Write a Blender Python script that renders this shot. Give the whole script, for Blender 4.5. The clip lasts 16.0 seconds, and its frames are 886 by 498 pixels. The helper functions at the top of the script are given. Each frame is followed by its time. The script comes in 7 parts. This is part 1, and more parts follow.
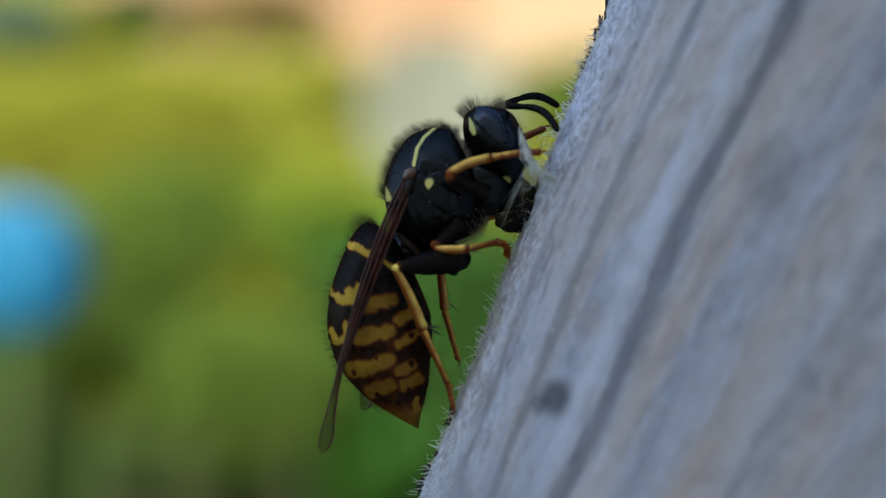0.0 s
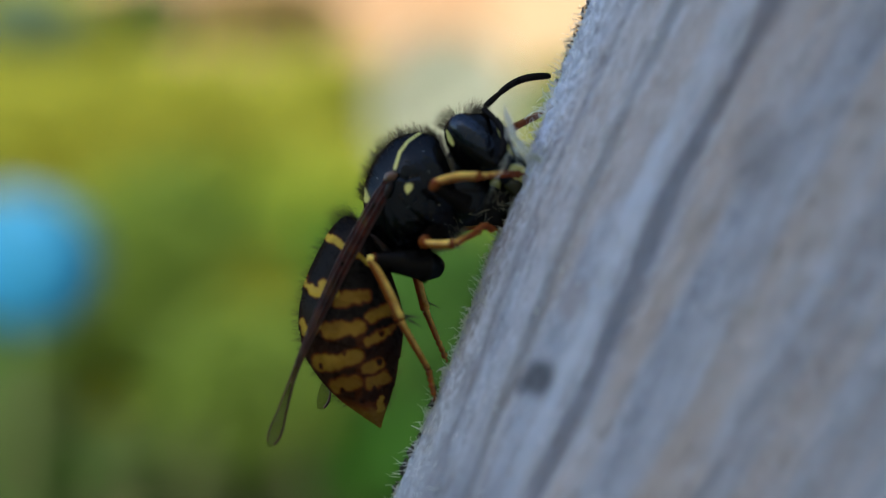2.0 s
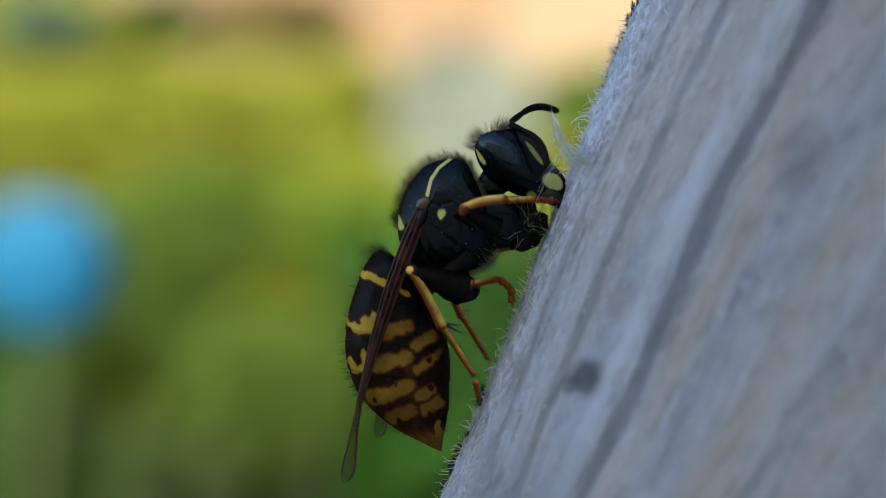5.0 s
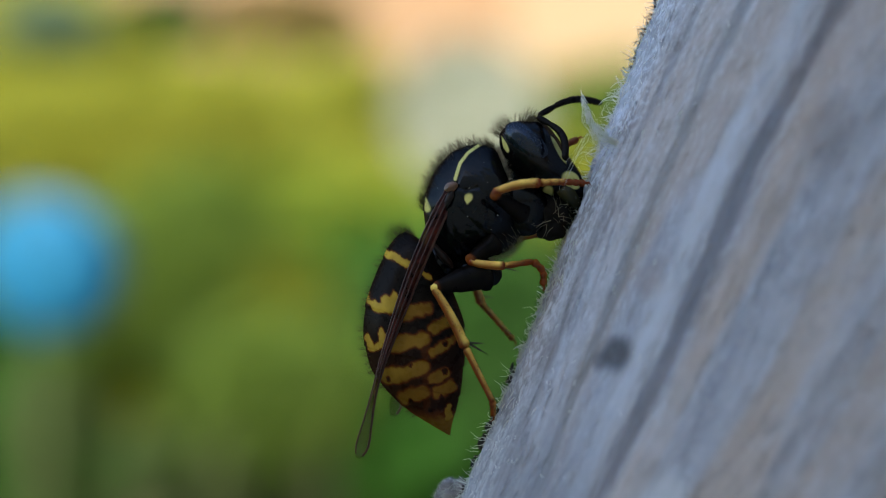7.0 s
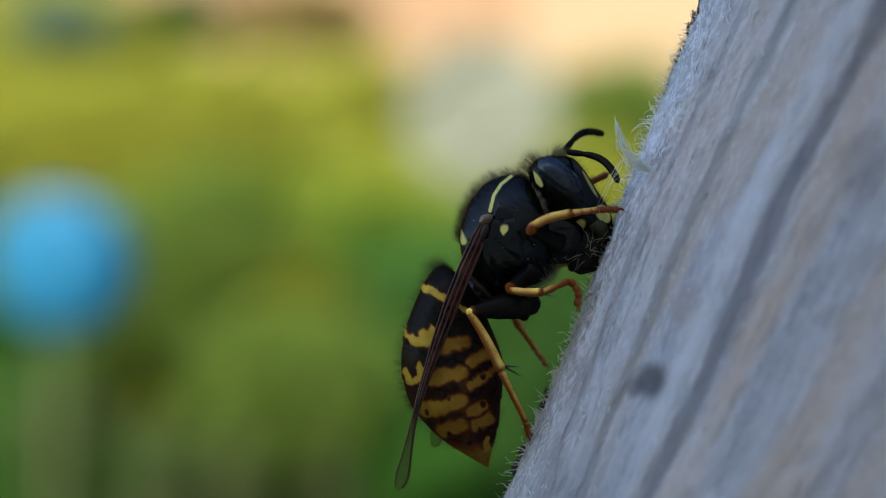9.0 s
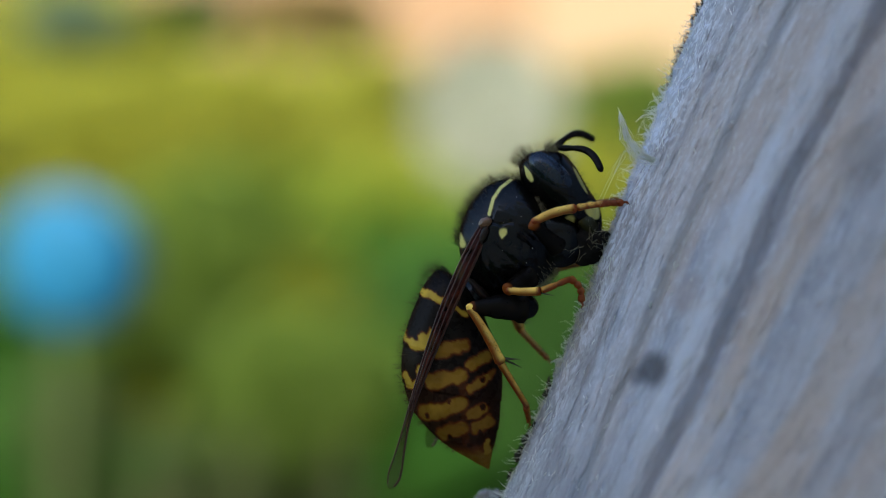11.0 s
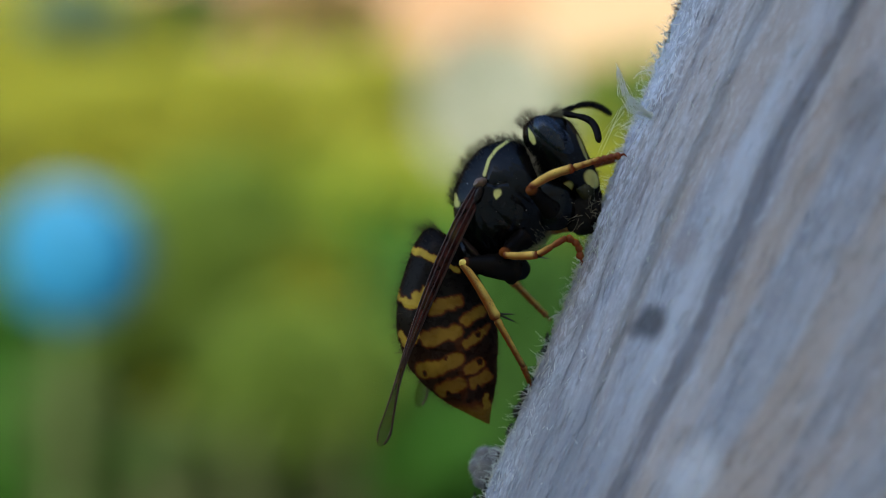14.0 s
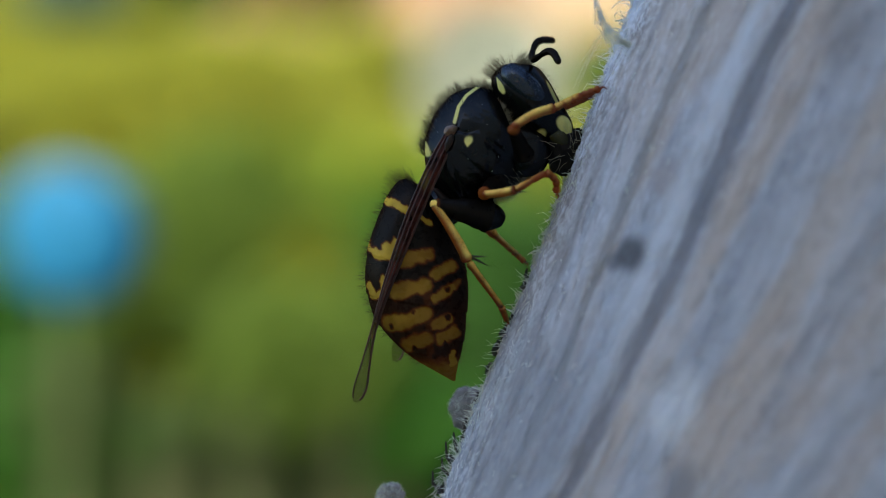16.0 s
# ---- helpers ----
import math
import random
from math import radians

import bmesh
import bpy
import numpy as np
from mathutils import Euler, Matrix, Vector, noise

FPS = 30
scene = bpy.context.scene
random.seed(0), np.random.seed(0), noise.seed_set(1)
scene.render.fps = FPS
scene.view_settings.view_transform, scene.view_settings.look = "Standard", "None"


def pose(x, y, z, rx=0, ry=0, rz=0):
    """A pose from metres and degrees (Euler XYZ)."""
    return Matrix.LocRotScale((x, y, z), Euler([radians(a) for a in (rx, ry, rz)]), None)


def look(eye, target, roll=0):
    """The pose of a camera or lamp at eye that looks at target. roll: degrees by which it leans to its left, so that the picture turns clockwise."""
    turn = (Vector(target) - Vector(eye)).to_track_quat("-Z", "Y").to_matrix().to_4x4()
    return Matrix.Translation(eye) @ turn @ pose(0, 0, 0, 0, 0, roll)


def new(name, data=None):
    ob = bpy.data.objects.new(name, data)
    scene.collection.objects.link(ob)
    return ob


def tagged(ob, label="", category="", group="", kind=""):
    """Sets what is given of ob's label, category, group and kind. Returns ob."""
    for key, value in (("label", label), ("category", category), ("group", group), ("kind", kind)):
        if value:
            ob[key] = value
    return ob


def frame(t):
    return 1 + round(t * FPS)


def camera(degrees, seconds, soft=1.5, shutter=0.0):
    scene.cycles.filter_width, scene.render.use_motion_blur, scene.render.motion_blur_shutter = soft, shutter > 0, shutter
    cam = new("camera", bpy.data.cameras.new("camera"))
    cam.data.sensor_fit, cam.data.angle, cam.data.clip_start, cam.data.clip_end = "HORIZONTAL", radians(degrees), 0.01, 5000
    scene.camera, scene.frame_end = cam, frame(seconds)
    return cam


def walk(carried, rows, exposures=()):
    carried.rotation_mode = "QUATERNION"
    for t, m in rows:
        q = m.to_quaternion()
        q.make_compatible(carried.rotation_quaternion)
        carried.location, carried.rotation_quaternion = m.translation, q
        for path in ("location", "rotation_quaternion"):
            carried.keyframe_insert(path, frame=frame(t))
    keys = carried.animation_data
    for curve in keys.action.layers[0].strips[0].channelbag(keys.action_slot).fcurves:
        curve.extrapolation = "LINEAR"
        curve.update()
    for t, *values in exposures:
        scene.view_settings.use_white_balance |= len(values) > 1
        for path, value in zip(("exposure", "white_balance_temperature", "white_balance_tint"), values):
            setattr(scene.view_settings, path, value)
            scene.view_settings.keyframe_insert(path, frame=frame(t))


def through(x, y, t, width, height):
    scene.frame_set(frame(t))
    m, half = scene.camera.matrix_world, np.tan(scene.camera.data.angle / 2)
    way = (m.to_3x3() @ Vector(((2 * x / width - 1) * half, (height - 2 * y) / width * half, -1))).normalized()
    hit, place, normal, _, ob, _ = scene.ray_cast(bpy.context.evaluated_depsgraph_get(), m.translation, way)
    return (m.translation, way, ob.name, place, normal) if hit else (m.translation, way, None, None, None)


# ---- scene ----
# camera -----------------------------------------------------------------
def shot(x, y, z, pan, tilt, roll):
    """Camera pose from millimetres, pan to the right, tilt up and roll in degrees."""
    return pose(x / 1000, y / 1000, z / 1000, 90 + tilt, 0, -pan) @ pose(0, 0, 0, 0, 0, roll)


cam = camera(17.824, 16.0, soft=0.9)
cam.data.dof.use_dof = True
cam.data.dof.focus_distance = 0.1212
cam.data.dof.aperture_fstop = 34.0
walk(cam, [
    (0, shot(0.000, -120.000, 0.000, 0.000, 0.000, 0.000)),
    (0.2, shot(0.175, -120.016, 0.203, -0.059, -0.010, 0.122)),
    (0.5, shot(1.188, -120.041, -0.051, -0.148, -0.026, 0.304)),
    (0.7, shot(1.867, -119.992, 0.360, -0.174, -0.033, 0.292)),
    (1, shot(1.789, -119.919, 0.213, -0.212, -0.044, 0.273)),
    (1.2, shot(1.428, -119.639, -0.234, -0.233, -0.046, 0.268)),
    (1.5, shot(1.687, -119.220, 0.335, -0.265, -0.050, 0.260)),
    (1.7, shot(1.605, -119.061, -0.155, -0.248, -0.020, 0.297)),
    (2, shot(1.108, -118.823, -0.895, -0.223, 0.026, 0.352)),
    (2.2, shot(1.159, -118.914, -1.002, -0.225, 0.018, 0.359)),
    (2.5, shot(1.155, -119.051, -0.477, -0.227, 0.007, 0.369)),
    (2.7, shot(0.764, -119.306, 0.238, -0.215, 0.003, 0.399)),
    (3, shot(0.913, -119.688, 0.006, -0.196, -0.002, 0.444)),
    (3.2, shot(1.238, -119.834, 0.714, -0.200, -0.001, 0.473)),
    (3.5, shot(1.180, -120.053, 0.770, -0.206, 0.000, 0.517)),
    (3.7, shot(0.898, -120.237, 1.311, -0.248, 0.010, 0.413)),
    (4, shot(-0.059, -120.513, 1.710, -0.310, 0.024, 0.257)),
    (4.2, shot(-0.657, -120.791, 1.341, -0.388, 0.063, 0.307)),
    (4.5, shot(-0.469, -121.207, 0.648, -0.504, 0.121, 0.383)),
    (4.7, shot(-0.270, -121.207, -0.560, -0.504, 0.121, 0.383)),
    (7, shot(-1.429, -122.636, -1.912, -0.586, 0.114, 0.349)),
    (7.2, shot(-1.425, -122.634, -1.871, -0.633, 0.104, 0.320)),
    (7.5, shot(-1.627, -122.630, -1.839, -0.704, 0.088, 0.277)),
    (7.7, shot(-1.939, -122.703, -1.758, -0.710, 0.081, 0.327)),
    (8, shot(-1.815, -122.813, -1.658, -0.720, 0.071, 0.403)),
    (8.2, shot(-1.817, -122.831, -1.468, -0.724, 0.069, 0.397)),
    (8.5, shot(-1.860, -122.859, -1.111, -0.731, 0.065, 0.388)),
    (8.7, shot(-1.938, -123.037, -0.973, -0.772, 0.064, 0.396)),
    (9, shot(-2.372, -123.304, -0.702, -0.834, 0.062, 0.409)),
    (11.5, shot(-1.984, -124.194, -1.565, -1.027, 0.036, 0.669)),
    (11.7, shot(-1.728, -124.140, -1.810, -1.049, 0.027, 0.651)),
    (12, shot(-1.304, -124.058, -1.772, -1.081, 0.014, 0.625)),
    (12.2, shot(-0.944, -124.314, -1.537, -1.083, 0.004, 0.557)),
    (12.5, shot(-1.109, -124.699, -1.718, -1.086, -0.012, 0.454)),
    (12.7, shot(-1.321, -124.521, -1.943, -1.086, -0.013, 0.482)),
    (13, shot(-1.400, -124.254, -2.346, -1.086, -0.014, 0.525)),
    (13.2, shot(-1.163, -124.300, -2.345, -1.072, -0.020, 0.521)),
    (13.5, shot(-1.438, -124.368, -2.364, -1.052, -0.029, 0.514)),
    (13.7, shot(-1.784, -124.405, -2.542, -1.064, -0.033, 0.537)),
    (14, shot(-1.928, -124.460, -2.877, -1.083, -0.039, 0.571)),
    (14.2, shot(-1.873, -123.884, -3.063, -1.060, -0.061, 0.437)),
    (14.5, shot(-1.717, -123.021, -3.877, -1.026, -0.094, 0.236)),
    (14.7, shot(-1.614, -122.853, -4.012, -1.012, -0.146, 0.214)),
    (15, shot(-1.607, -122.600, -4.418, -0.991, -0.225, 0.182)),
    (15.2, shot(-1.699, -122.402, -4.598, -1.001, -0.281, 0.138)),
    (15.5, shot(-1.444, -122.105, -4.701, -1.017, -0.364, 0.073)),
    (15.7, shot(-1.180, -122.050, -4.855, -1.040, -0.409, 0.032)),
    (16, shot(-0.954, -121.968, -4.720, -1.075, -0.477, -0.030)),
])

# light ------------------------------------------------------------------
world = bpy.data.worlds.new("garden_sky")
scene.world = world
world.use_nodes = True
wn = world.node_tree.nodes
sky = wn.new("ShaderNodeTexSky")
sky.sky_type = "NISHITA"
sky.sun_disc = False
SUN_UP, SUN_TURN = radians(36), radians(215)
sky.sun_elevation, sky.sun_rotation = SUN_UP, SUN_TURN
wn["Background"].inputs["Strength"].default_value = 0.15
world.node_tree.links.new(sky.outputs["Color"], wn["Background"].inputs["Color"])

sun_data = bpy.data.lights.new("sun", "SUN")
sun_data.energy, sun_data.angle, sun_data.color = 4.5, radians(0.5), (1.0, 0.93, 0.82)
sun = new("sun", sun_data)
to_sun = Vector((math.sin(SUN_TURN) * math.cos(SUN_UP), math.cos(SUN_TURN) * math.cos(SUN_UP), math.sin(SUN_UP)))
sun.matrix_world = look(to_sun * 20, (0, 0, 0))
scene.view_settings.exposure = 1.54


# materials --------------------------------------------------------------
def material(name):
    m = bpy.data.materials.new(name)
    m.use_nodes = True
    nt = m.node_tree
    return m, nt, nt.nodes["Principled BSDF"]


def node(nt, kind, **values):
    n = nt.nodes.new(kind)
    for key, value in values.items():
        n.inputs[key].default_value = value
    return n


def mixed(nt, fac, a, b, blend="MIX"):
    """Colour mix; fac, a and b are sockets or values."""
    n = nt.nodes.new("ShaderNodeMix")
    n.data_type, n.blend_type = "RGBA", blend
    for socket, value in ((n.inputs[0], fac), (n.inputs[6], a), (n.inputs[7], b)):
        if hasattr(value, "links"):
            nt.links.new(value, socket)
        elif isinstance(value, tuple):
            socket.default_value = (*value, 1)
        else:
            socket.default_value = value
    return n.outputs[2]


def figure(nt, op, a, b=None, clamp=False):
    n = nt.nodes.new("ShaderNodeMath")
    n.operation, n.use_clamp = op, clamp
    for socket, value in zip(n.inputs, (a, b)):
        if value is None:
            continue
        if hasattr(value, "links"):
            nt.links.new(value, socket)
        else:
            socket.default_value = value
    return n.outputs[0]


def ramp(nt, source, low, high):
    """0 below low, 1 above high, smooth between."""
    n = nt.nodes.new("ShaderNodeMapRange")
    n.interpolation_type = "SMOOTHSTEP"
    n.inputs[1].default_value, n.inputs[2].default_value = low, high
    nt.links.new(source, n.inputs[0])
    return n.outputs[0]


def noise_of(nt, vector, scale, detail=3.0, rough=0.55):
    n = node(nt, "ShaderNodeTexNoise", Scale=scale, Detail=detail, Roughness=rough)
    if vector is not None:
        nt.links.new(vector, n.inputs["Vector"])
    return n.outputs["Fac"]


def bump_of(nt, bsdf, height, strength, distance):
    n = node(nt, "ShaderNodeBump", Strength=strength, Distance=distance)
    nt.links.new(height, n.inputs["Height"])
    nt.links.new(n.outputs["Normal"], bsdf.inputs["Normal"])


def two_tone(name, ground, pattern, rough, scale, vary=0.35, bump=0.3, gloss=0.5, between=None, sheen=(1.0, 0.95, 0.90)):
    """Cuticle with a ground colour and a pattern colour laid out by the mesh attribute 'mark'."""
    m, nt, bsdf = material(name)
    coord = nt.nodes.new("ShaderNodeTexCoord").outputs["Object"]
    mark = nt.nodes.new("ShaderNodeAttribute")
    mark.attribute_name = "mark"
    large = noise_of(nt, coord, scale * 0.22, 2)
    fine = noise_of(nt, coord, scale, 4)
    tint = mixed(nt, ramp(nt, large, 0.35, 0.7), pattern, tuple(c * (1 - vary) for c in pattern))
    dark = mixed(nt, ramp(nt, large, 0.4, 0.75), ground, tuple(min(1, c * 1.8) for c in ground))
    if between:
        dark = mixed(nt, ramp(nt, mark.outputs["Fac"], 0.0, 0.4), dark, between)
        base = mixed(nt, ramp(nt, mark.outputs["Fac"], 0.3, 0.95), dark, tint)
    else:
        base = mixed(nt, mark.outputs["Fac"], dark, tint)
    speckle = figure(nt, "MULTIPLY_ADD", fine, 0.5)
    speckle.node.inputs[2].default_value = 0.75
    base = mixed(nt, 1.0, base, speckle, "MULTIPLY")
    nt.links.new(base, bsdf.inputs["Base Color"])
    bsdf.inputs["Roughness"].default_value = 0.8
    bsdf.inputs["Specular IOR Level"].default_value = 0.0
    bump_of(nt, bsdf, fine, bump, 0.00003)
    shine = nt.nodes.new("ShaderNodeBsdfGlossy")
    shine.inputs["Color"].default_value = (*sheen, 1)
    nt.links.new(figure(nt, "MULTIPLY_ADD", fine, 0.3), shine.inputs["Roughness"])
    shine.inputs["Roughness"].links[0].from_node.inputs[2].default_value = rough - 0.12
    nt.links.new(bsdf.inputs["Normal"].links[0].from_socket, shine.inputs["Normal"])
    both = node(nt, "ShaderNodeMixShader", Fac=gloss)
    nt.links.new(bsdf.outputs[0], both.inputs[1])
    nt.links.new(shine.outputs[0], both.inputs[2])
    nt.links.new(both.outputs[0], nt.nodes["Material Output"].inputs["Surface"])
    return m


def plain(name, colour, rough=0.6, scale=300.0, vary=0.3, bump=0.2, relief=0.00003, gloss=0.4):
    m, nt, bsdf = material(name)
    coord = nt.nodes.new("ShaderNodeTexCoord").outputs["Object"]
    a, b = noise_of(nt, coord, scale * 0.15, 3), noise_of(nt, coord, scale, 4)
    tone = figure(nt, "ADD", figure(nt, "MULTIPLY", a, 0.6), figure(nt, "MULTIPLY", b, 0.4))
    base = mixed(nt, ramp(nt, tone, 0.32, 0.68), tuple(c * (1 - vary) for c in colour), tuple(min(1, c * (1 + vary)) for c in colour))
    nt.links.new(base, bsdf.inputs["Base Color"])
    bsdf.inputs["Roughness"].default_value = rough
    bsdf.inputs["Specular IOR Level"].default_value = gloss
    bump_of(nt, bsdf, b, bump, relief)
    return m


def foliage(name, colour, other, through=0.35):
    """Leaves that vary from one to the next and let some light through."""
    m, nt, bsdf = material(name)
    island = nt.nodes.new("ShaderNodeNewGeometry").outputs["Random Per Island"]
    coord = nt.nodes.new("ShaderNodeTexCoord").outputs["Object"]
    # unseen wall added behind the camera to shade the post and bounce warm light
    base = mixed(nt, island, colour, other)
    base = mixed(nt, ramp(nt, noise_of(nt, coord, 60, 3), 0.3, 0.7), base, mixed(nt, 1.0, base, (0.75, 0.8, 0.7), "MULTIPLY"))
    nt.links.new(base, bsdf.inputs["Base Color"])
    bsdf.inputs["Roughness"].default_value = 0.65
    bsdf.inputs["Specular IOR Level"].default_value = 0.25
    clear = nt.nodes.new("ShaderNodeBsdfTranslucent")
    nt.links.new(base, clear.inputs["Color"])
    both = node(nt, "ShaderNodeMixShader", Fac=through)
    nt.links.new(bsdf.outputs[0], both.inputs[1])
    nt.links.new(clear.outputs[0], both.inputs[2])
    nt.links.new(both.outputs[0], nt.nodes["Material Output"].inputs["Surface"])
    return m


def weathered_wood():
    """Silver-grey weathered softwood, grain along local z and fanning slightly."""
    m, nt, bsdf = material("weathered_wood")
    coord = nt.nodes.new("ShaderNodeTexCoord").outputs["Object"]
    xyz = nt.nodes.new("ShaderNodeSeparateXYZ")
    nt.links.new(coord, xyz.inputs[0])
    fan = figure(nt, "MAXIMUM", figure(nt, "MINIMUM", xyz.outputs[2], 0.04), -0.03)
    fan = figure(nt, "EXPONENT", figure(nt, "MULTIPLY", fan, 14.0))
    wander = figure(nt, "MULTIPLY_ADD", noise_of(nt, coord, 90, 2), 0.0010)
    wander.node.inputs[2].default_value = -0.0005
    total = figure(nt, "ADD", figure(nt, "DIVIDE", xyz.outputs[0], fan), wander)

    def grain(across, along, depth):
        c = nt.nodes.new("ShaderNodeCombineXYZ")
        nt.links.new(figure(nt, "MULTIPLY", total, across), c.inputs[0])
        nt.links.new(figure(nt, "MULTIPLY", xyz.outputs[1], depth), c.inputs[1])
        nt.links.new(figure(nt, "MULTIPLY", xyz.outputs[2], along), c.inputs[2])
        return c.outputs[0]

    broad = noise_of(nt, grain(620, 45, 60), 1.0, 3)
    streak = noise_of(nt, grain(2600, 260, 300), 1.0, 4, 0.6)
    fibre = noise_of(nt, grain(11000, 1800, 3500), 1.0, 3, 0.6)
    patch = noise_of(nt, grain(420, 55, 80), 1.0, 3)
    # the rim is the most worn: pits and felt show there, fading towards the sheltered face
    worn = figure(nt, "SUBTRACT", 1.0, ramp(nt, xyz.outputs[0], 0.0004, 0.0034))
    worn = figure(nt, "MULTIPLY_ADD", worn, 0.8)
    worn.node.inputs[2].default_value = 0.14
    mottle = noise_of(nt, grain(1500, 520, 500), 1.0, 3)
    base = mixed(nt, ramp(nt, broad, 0.3, 0.7), (0.285, 0.305, 0.365), (0.465, 0.487, 0.555))
    base = mixed(nt, figure(nt, "MULTIPLY", ramp(nt, patch, 0.45, 0.66), 0.72), base, (0.42, 0.355, 0.315))
    base = mixed(nt, figure(nt, "MULTIPLY", ramp(nt, streak, 0.5, 0.75), 0.42), base, (0.505, 0.56, 0.645))
    base = mixed(nt, figure(nt, "MULTIPLY", ramp(nt, mottle, 0.52, 0.70), figure(nt, "MULTIPLY", worn, 0.33)), base, (0.20, 0.19, 0.20))
    base = mixed(nt, figure(nt, "MULTIPLY", ramp(nt, fibre, 0.48, 0.75), 0.5), base, (0.605, 0.66, 0.735))
    pit = noise_of(nt, grain(2700, 1300, 1200), 1.0, 3)
    base = mixed(nt, figure(nt, "MULTIPLY", ramp(nt, pit, 0.53, 0.66), figure(nt, "MULTIPLY", worn, 0.38)), base, (0.19, 0.20, 0.24))
    slit = noise_of(nt, grain(3600, 520, 700), 1.0, 2)
    base = mixed(nt, figure(nt, "MULTIPLY", ramp(nt, slit, 0.51, 0.66), figure(nt, "MULTIPLY", worn, 0.35)), base, (0.16, 0.165, 0.20))
    felt = noise_of(nt, grain(4200, 3000, 3000), 1.0, 3, 0.6)
    base = mixed(nt, figure(nt, "MULTIPLY", ramp(nt, felt, 0.54, 0.68), figure(nt, "MULTIPLY", worn, 0.5)), base, (0.60, 0.645, 0.72))
    grime = noise_of(nt, grain(2500, 620, 700), 1.0, 3, 0.6)
    base = mixed(nt, figure(nt, "MULTIPLY", ramp(nt, grime, 0.51, 0.68), figure(nt, "MULTIPLY", worn, 0.30)), base, (0.14, 0.138, 0.155))

    crack = noise_of(nt, grain(5200, 620, 800), 1.0, 3, 0.6)
    base = mixed(nt, figure(nt, "MULTIPLY", ramp(nt, crack, 0.55, 0.66), figure(nt, "MULTIPLY", worn, 0.32)), base, (0.10, 0.095, 0.10))
    ridge = noise_of(nt, grain(6400, 900, 1000), 1.0, 3, 0.6)
    base = mixed(nt, figure(nt, "MULTIPLY", ramp(nt, ridge, 0.55, 0.68), figure(nt, "MULTIPLY", worn, 0.5)), base, (0.65, 0.70, 0.79))

    # frost of torn fibre and dark specks on the outermost line of the rim
    rim = figure(nt, "SUBTRACT", 1.0, ramp(nt, xyz.outputs[0], 0.0001, 0.0014))
    speck = noise_of(nt, grain(2700, 1500, 1700), 1.0, 2)
    base = mixed(nt, figure(nt, "MULTIPLY", ramp(nt, speck, 0.53, 0.63), figure(nt, "MULTIPLY", rim, 0.45)), base, (0.12, 0.125, 0.15))
    frost = noise_of(nt, grain(4600, 2600, 3000), 1.0, 2)
    base = mixed(nt, figure(nt, "MULTIPLY", ramp(nt, frost, 0.48, 0.58), figure(nt, "MULTIPLY", rim, 0.62)), base, (0.82, 0.88, 0.97))

    def seam(centre, half, strength, colour, base):
        off = figure(nt, "ABSOLUTE", figure(nt, "SUBTRACT", total, centre))
        ragged = figure(nt, "ADD", off, figure(nt, "MULTIPLY", figure(nt, "SUBTRACT", streak, 0.5), half * 2.6))
        inside = figure(nt, "SUBTRACT", 1.0, ramp(nt, ragged, half * 0.35, half * 1.2))
        return mixed(nt, figure(nt, "MULTIPLY", inside, strength), base, colour)

    for centre, half, strength, colour in SEAMS_AND_RIM_LIGHT:
        base = seam(centre, half, strength, colour, base)

    def stain_and_shading(u, v, ru, rv, strength, colour, base):
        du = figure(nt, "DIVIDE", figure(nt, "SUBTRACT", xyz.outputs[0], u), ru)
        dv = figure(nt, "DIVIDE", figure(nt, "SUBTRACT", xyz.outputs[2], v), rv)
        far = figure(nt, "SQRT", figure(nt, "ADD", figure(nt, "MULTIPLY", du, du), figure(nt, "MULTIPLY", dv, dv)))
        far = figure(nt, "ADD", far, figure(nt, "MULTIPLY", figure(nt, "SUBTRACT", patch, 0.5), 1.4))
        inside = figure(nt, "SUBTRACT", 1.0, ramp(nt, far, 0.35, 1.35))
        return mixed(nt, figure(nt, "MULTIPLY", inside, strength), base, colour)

    for u, v, ru, rv, strength, colour in STAINS_AND_SHADING:
        base = stain_and_shading(u, v, ru, rv, strength, colour, base)
    nt.links.new(base, bsdf.inputs["Base Color"])
    bsdf.inputs["Roughness"].default_value = 0.85
    bsdf.inputs["Specular IOR Level"].default_value = 0.2
    lumps = noise_of(nt, grain(5200, 2600, 2600), 1.0, 3, 0.6)
    height = figure(nt, "ADD", figure(nt, "MULTIPLY", streak, 0.5), figure(nt, "MULTIPLY", fibre, 0.4))
    height = figure(nt, "ADD", height, figure(nt, "MULTIPLY", lumps, 0.5))
    height = figure(nt, "SUBTRACT", height, figure(nt, "MULTIPLY", ramp(nt, crack, 0.55, 0.66), 0.6))
    bump_of(nt, bsdf, height, 1.0, 0.00011)
    return m


# dark grain seams, painted rim light: place across the post, half width, strength, colour
SEAMS_AND_RIM_LIGHT = (
    (0.0055, 0.00046, 0.62, (0.11, 0.117, 0.155)),
    # pale blue line at 0.0 lightens the rim in place of skylight
    (0.0, 0.0005, 0.5, (0.40, 0.455, 0.55)),
    (0.0028, 0.00026, 0.48, (0.17, 0.19, 0.215)),
    (0.0045, 0.00035, 0.45, (0.52, 0.575, 0.67)),
    (0.0013, 0.00014, 0.4, (0.20, 0.20, 0.215)),
    (0.0083, 0.0008, 0.22, (0.30, 0.30, 0.325)),
    (0.0066, 0.0007, 0.38, (0.47, 0.39, 0.335)),
    (0.0100, 0.0010, 0.5, (0.44, 0.375, 0.33)),
    (0.0140, 0.0010, 0.2, (0.33, 0.33, 0.36)),
)
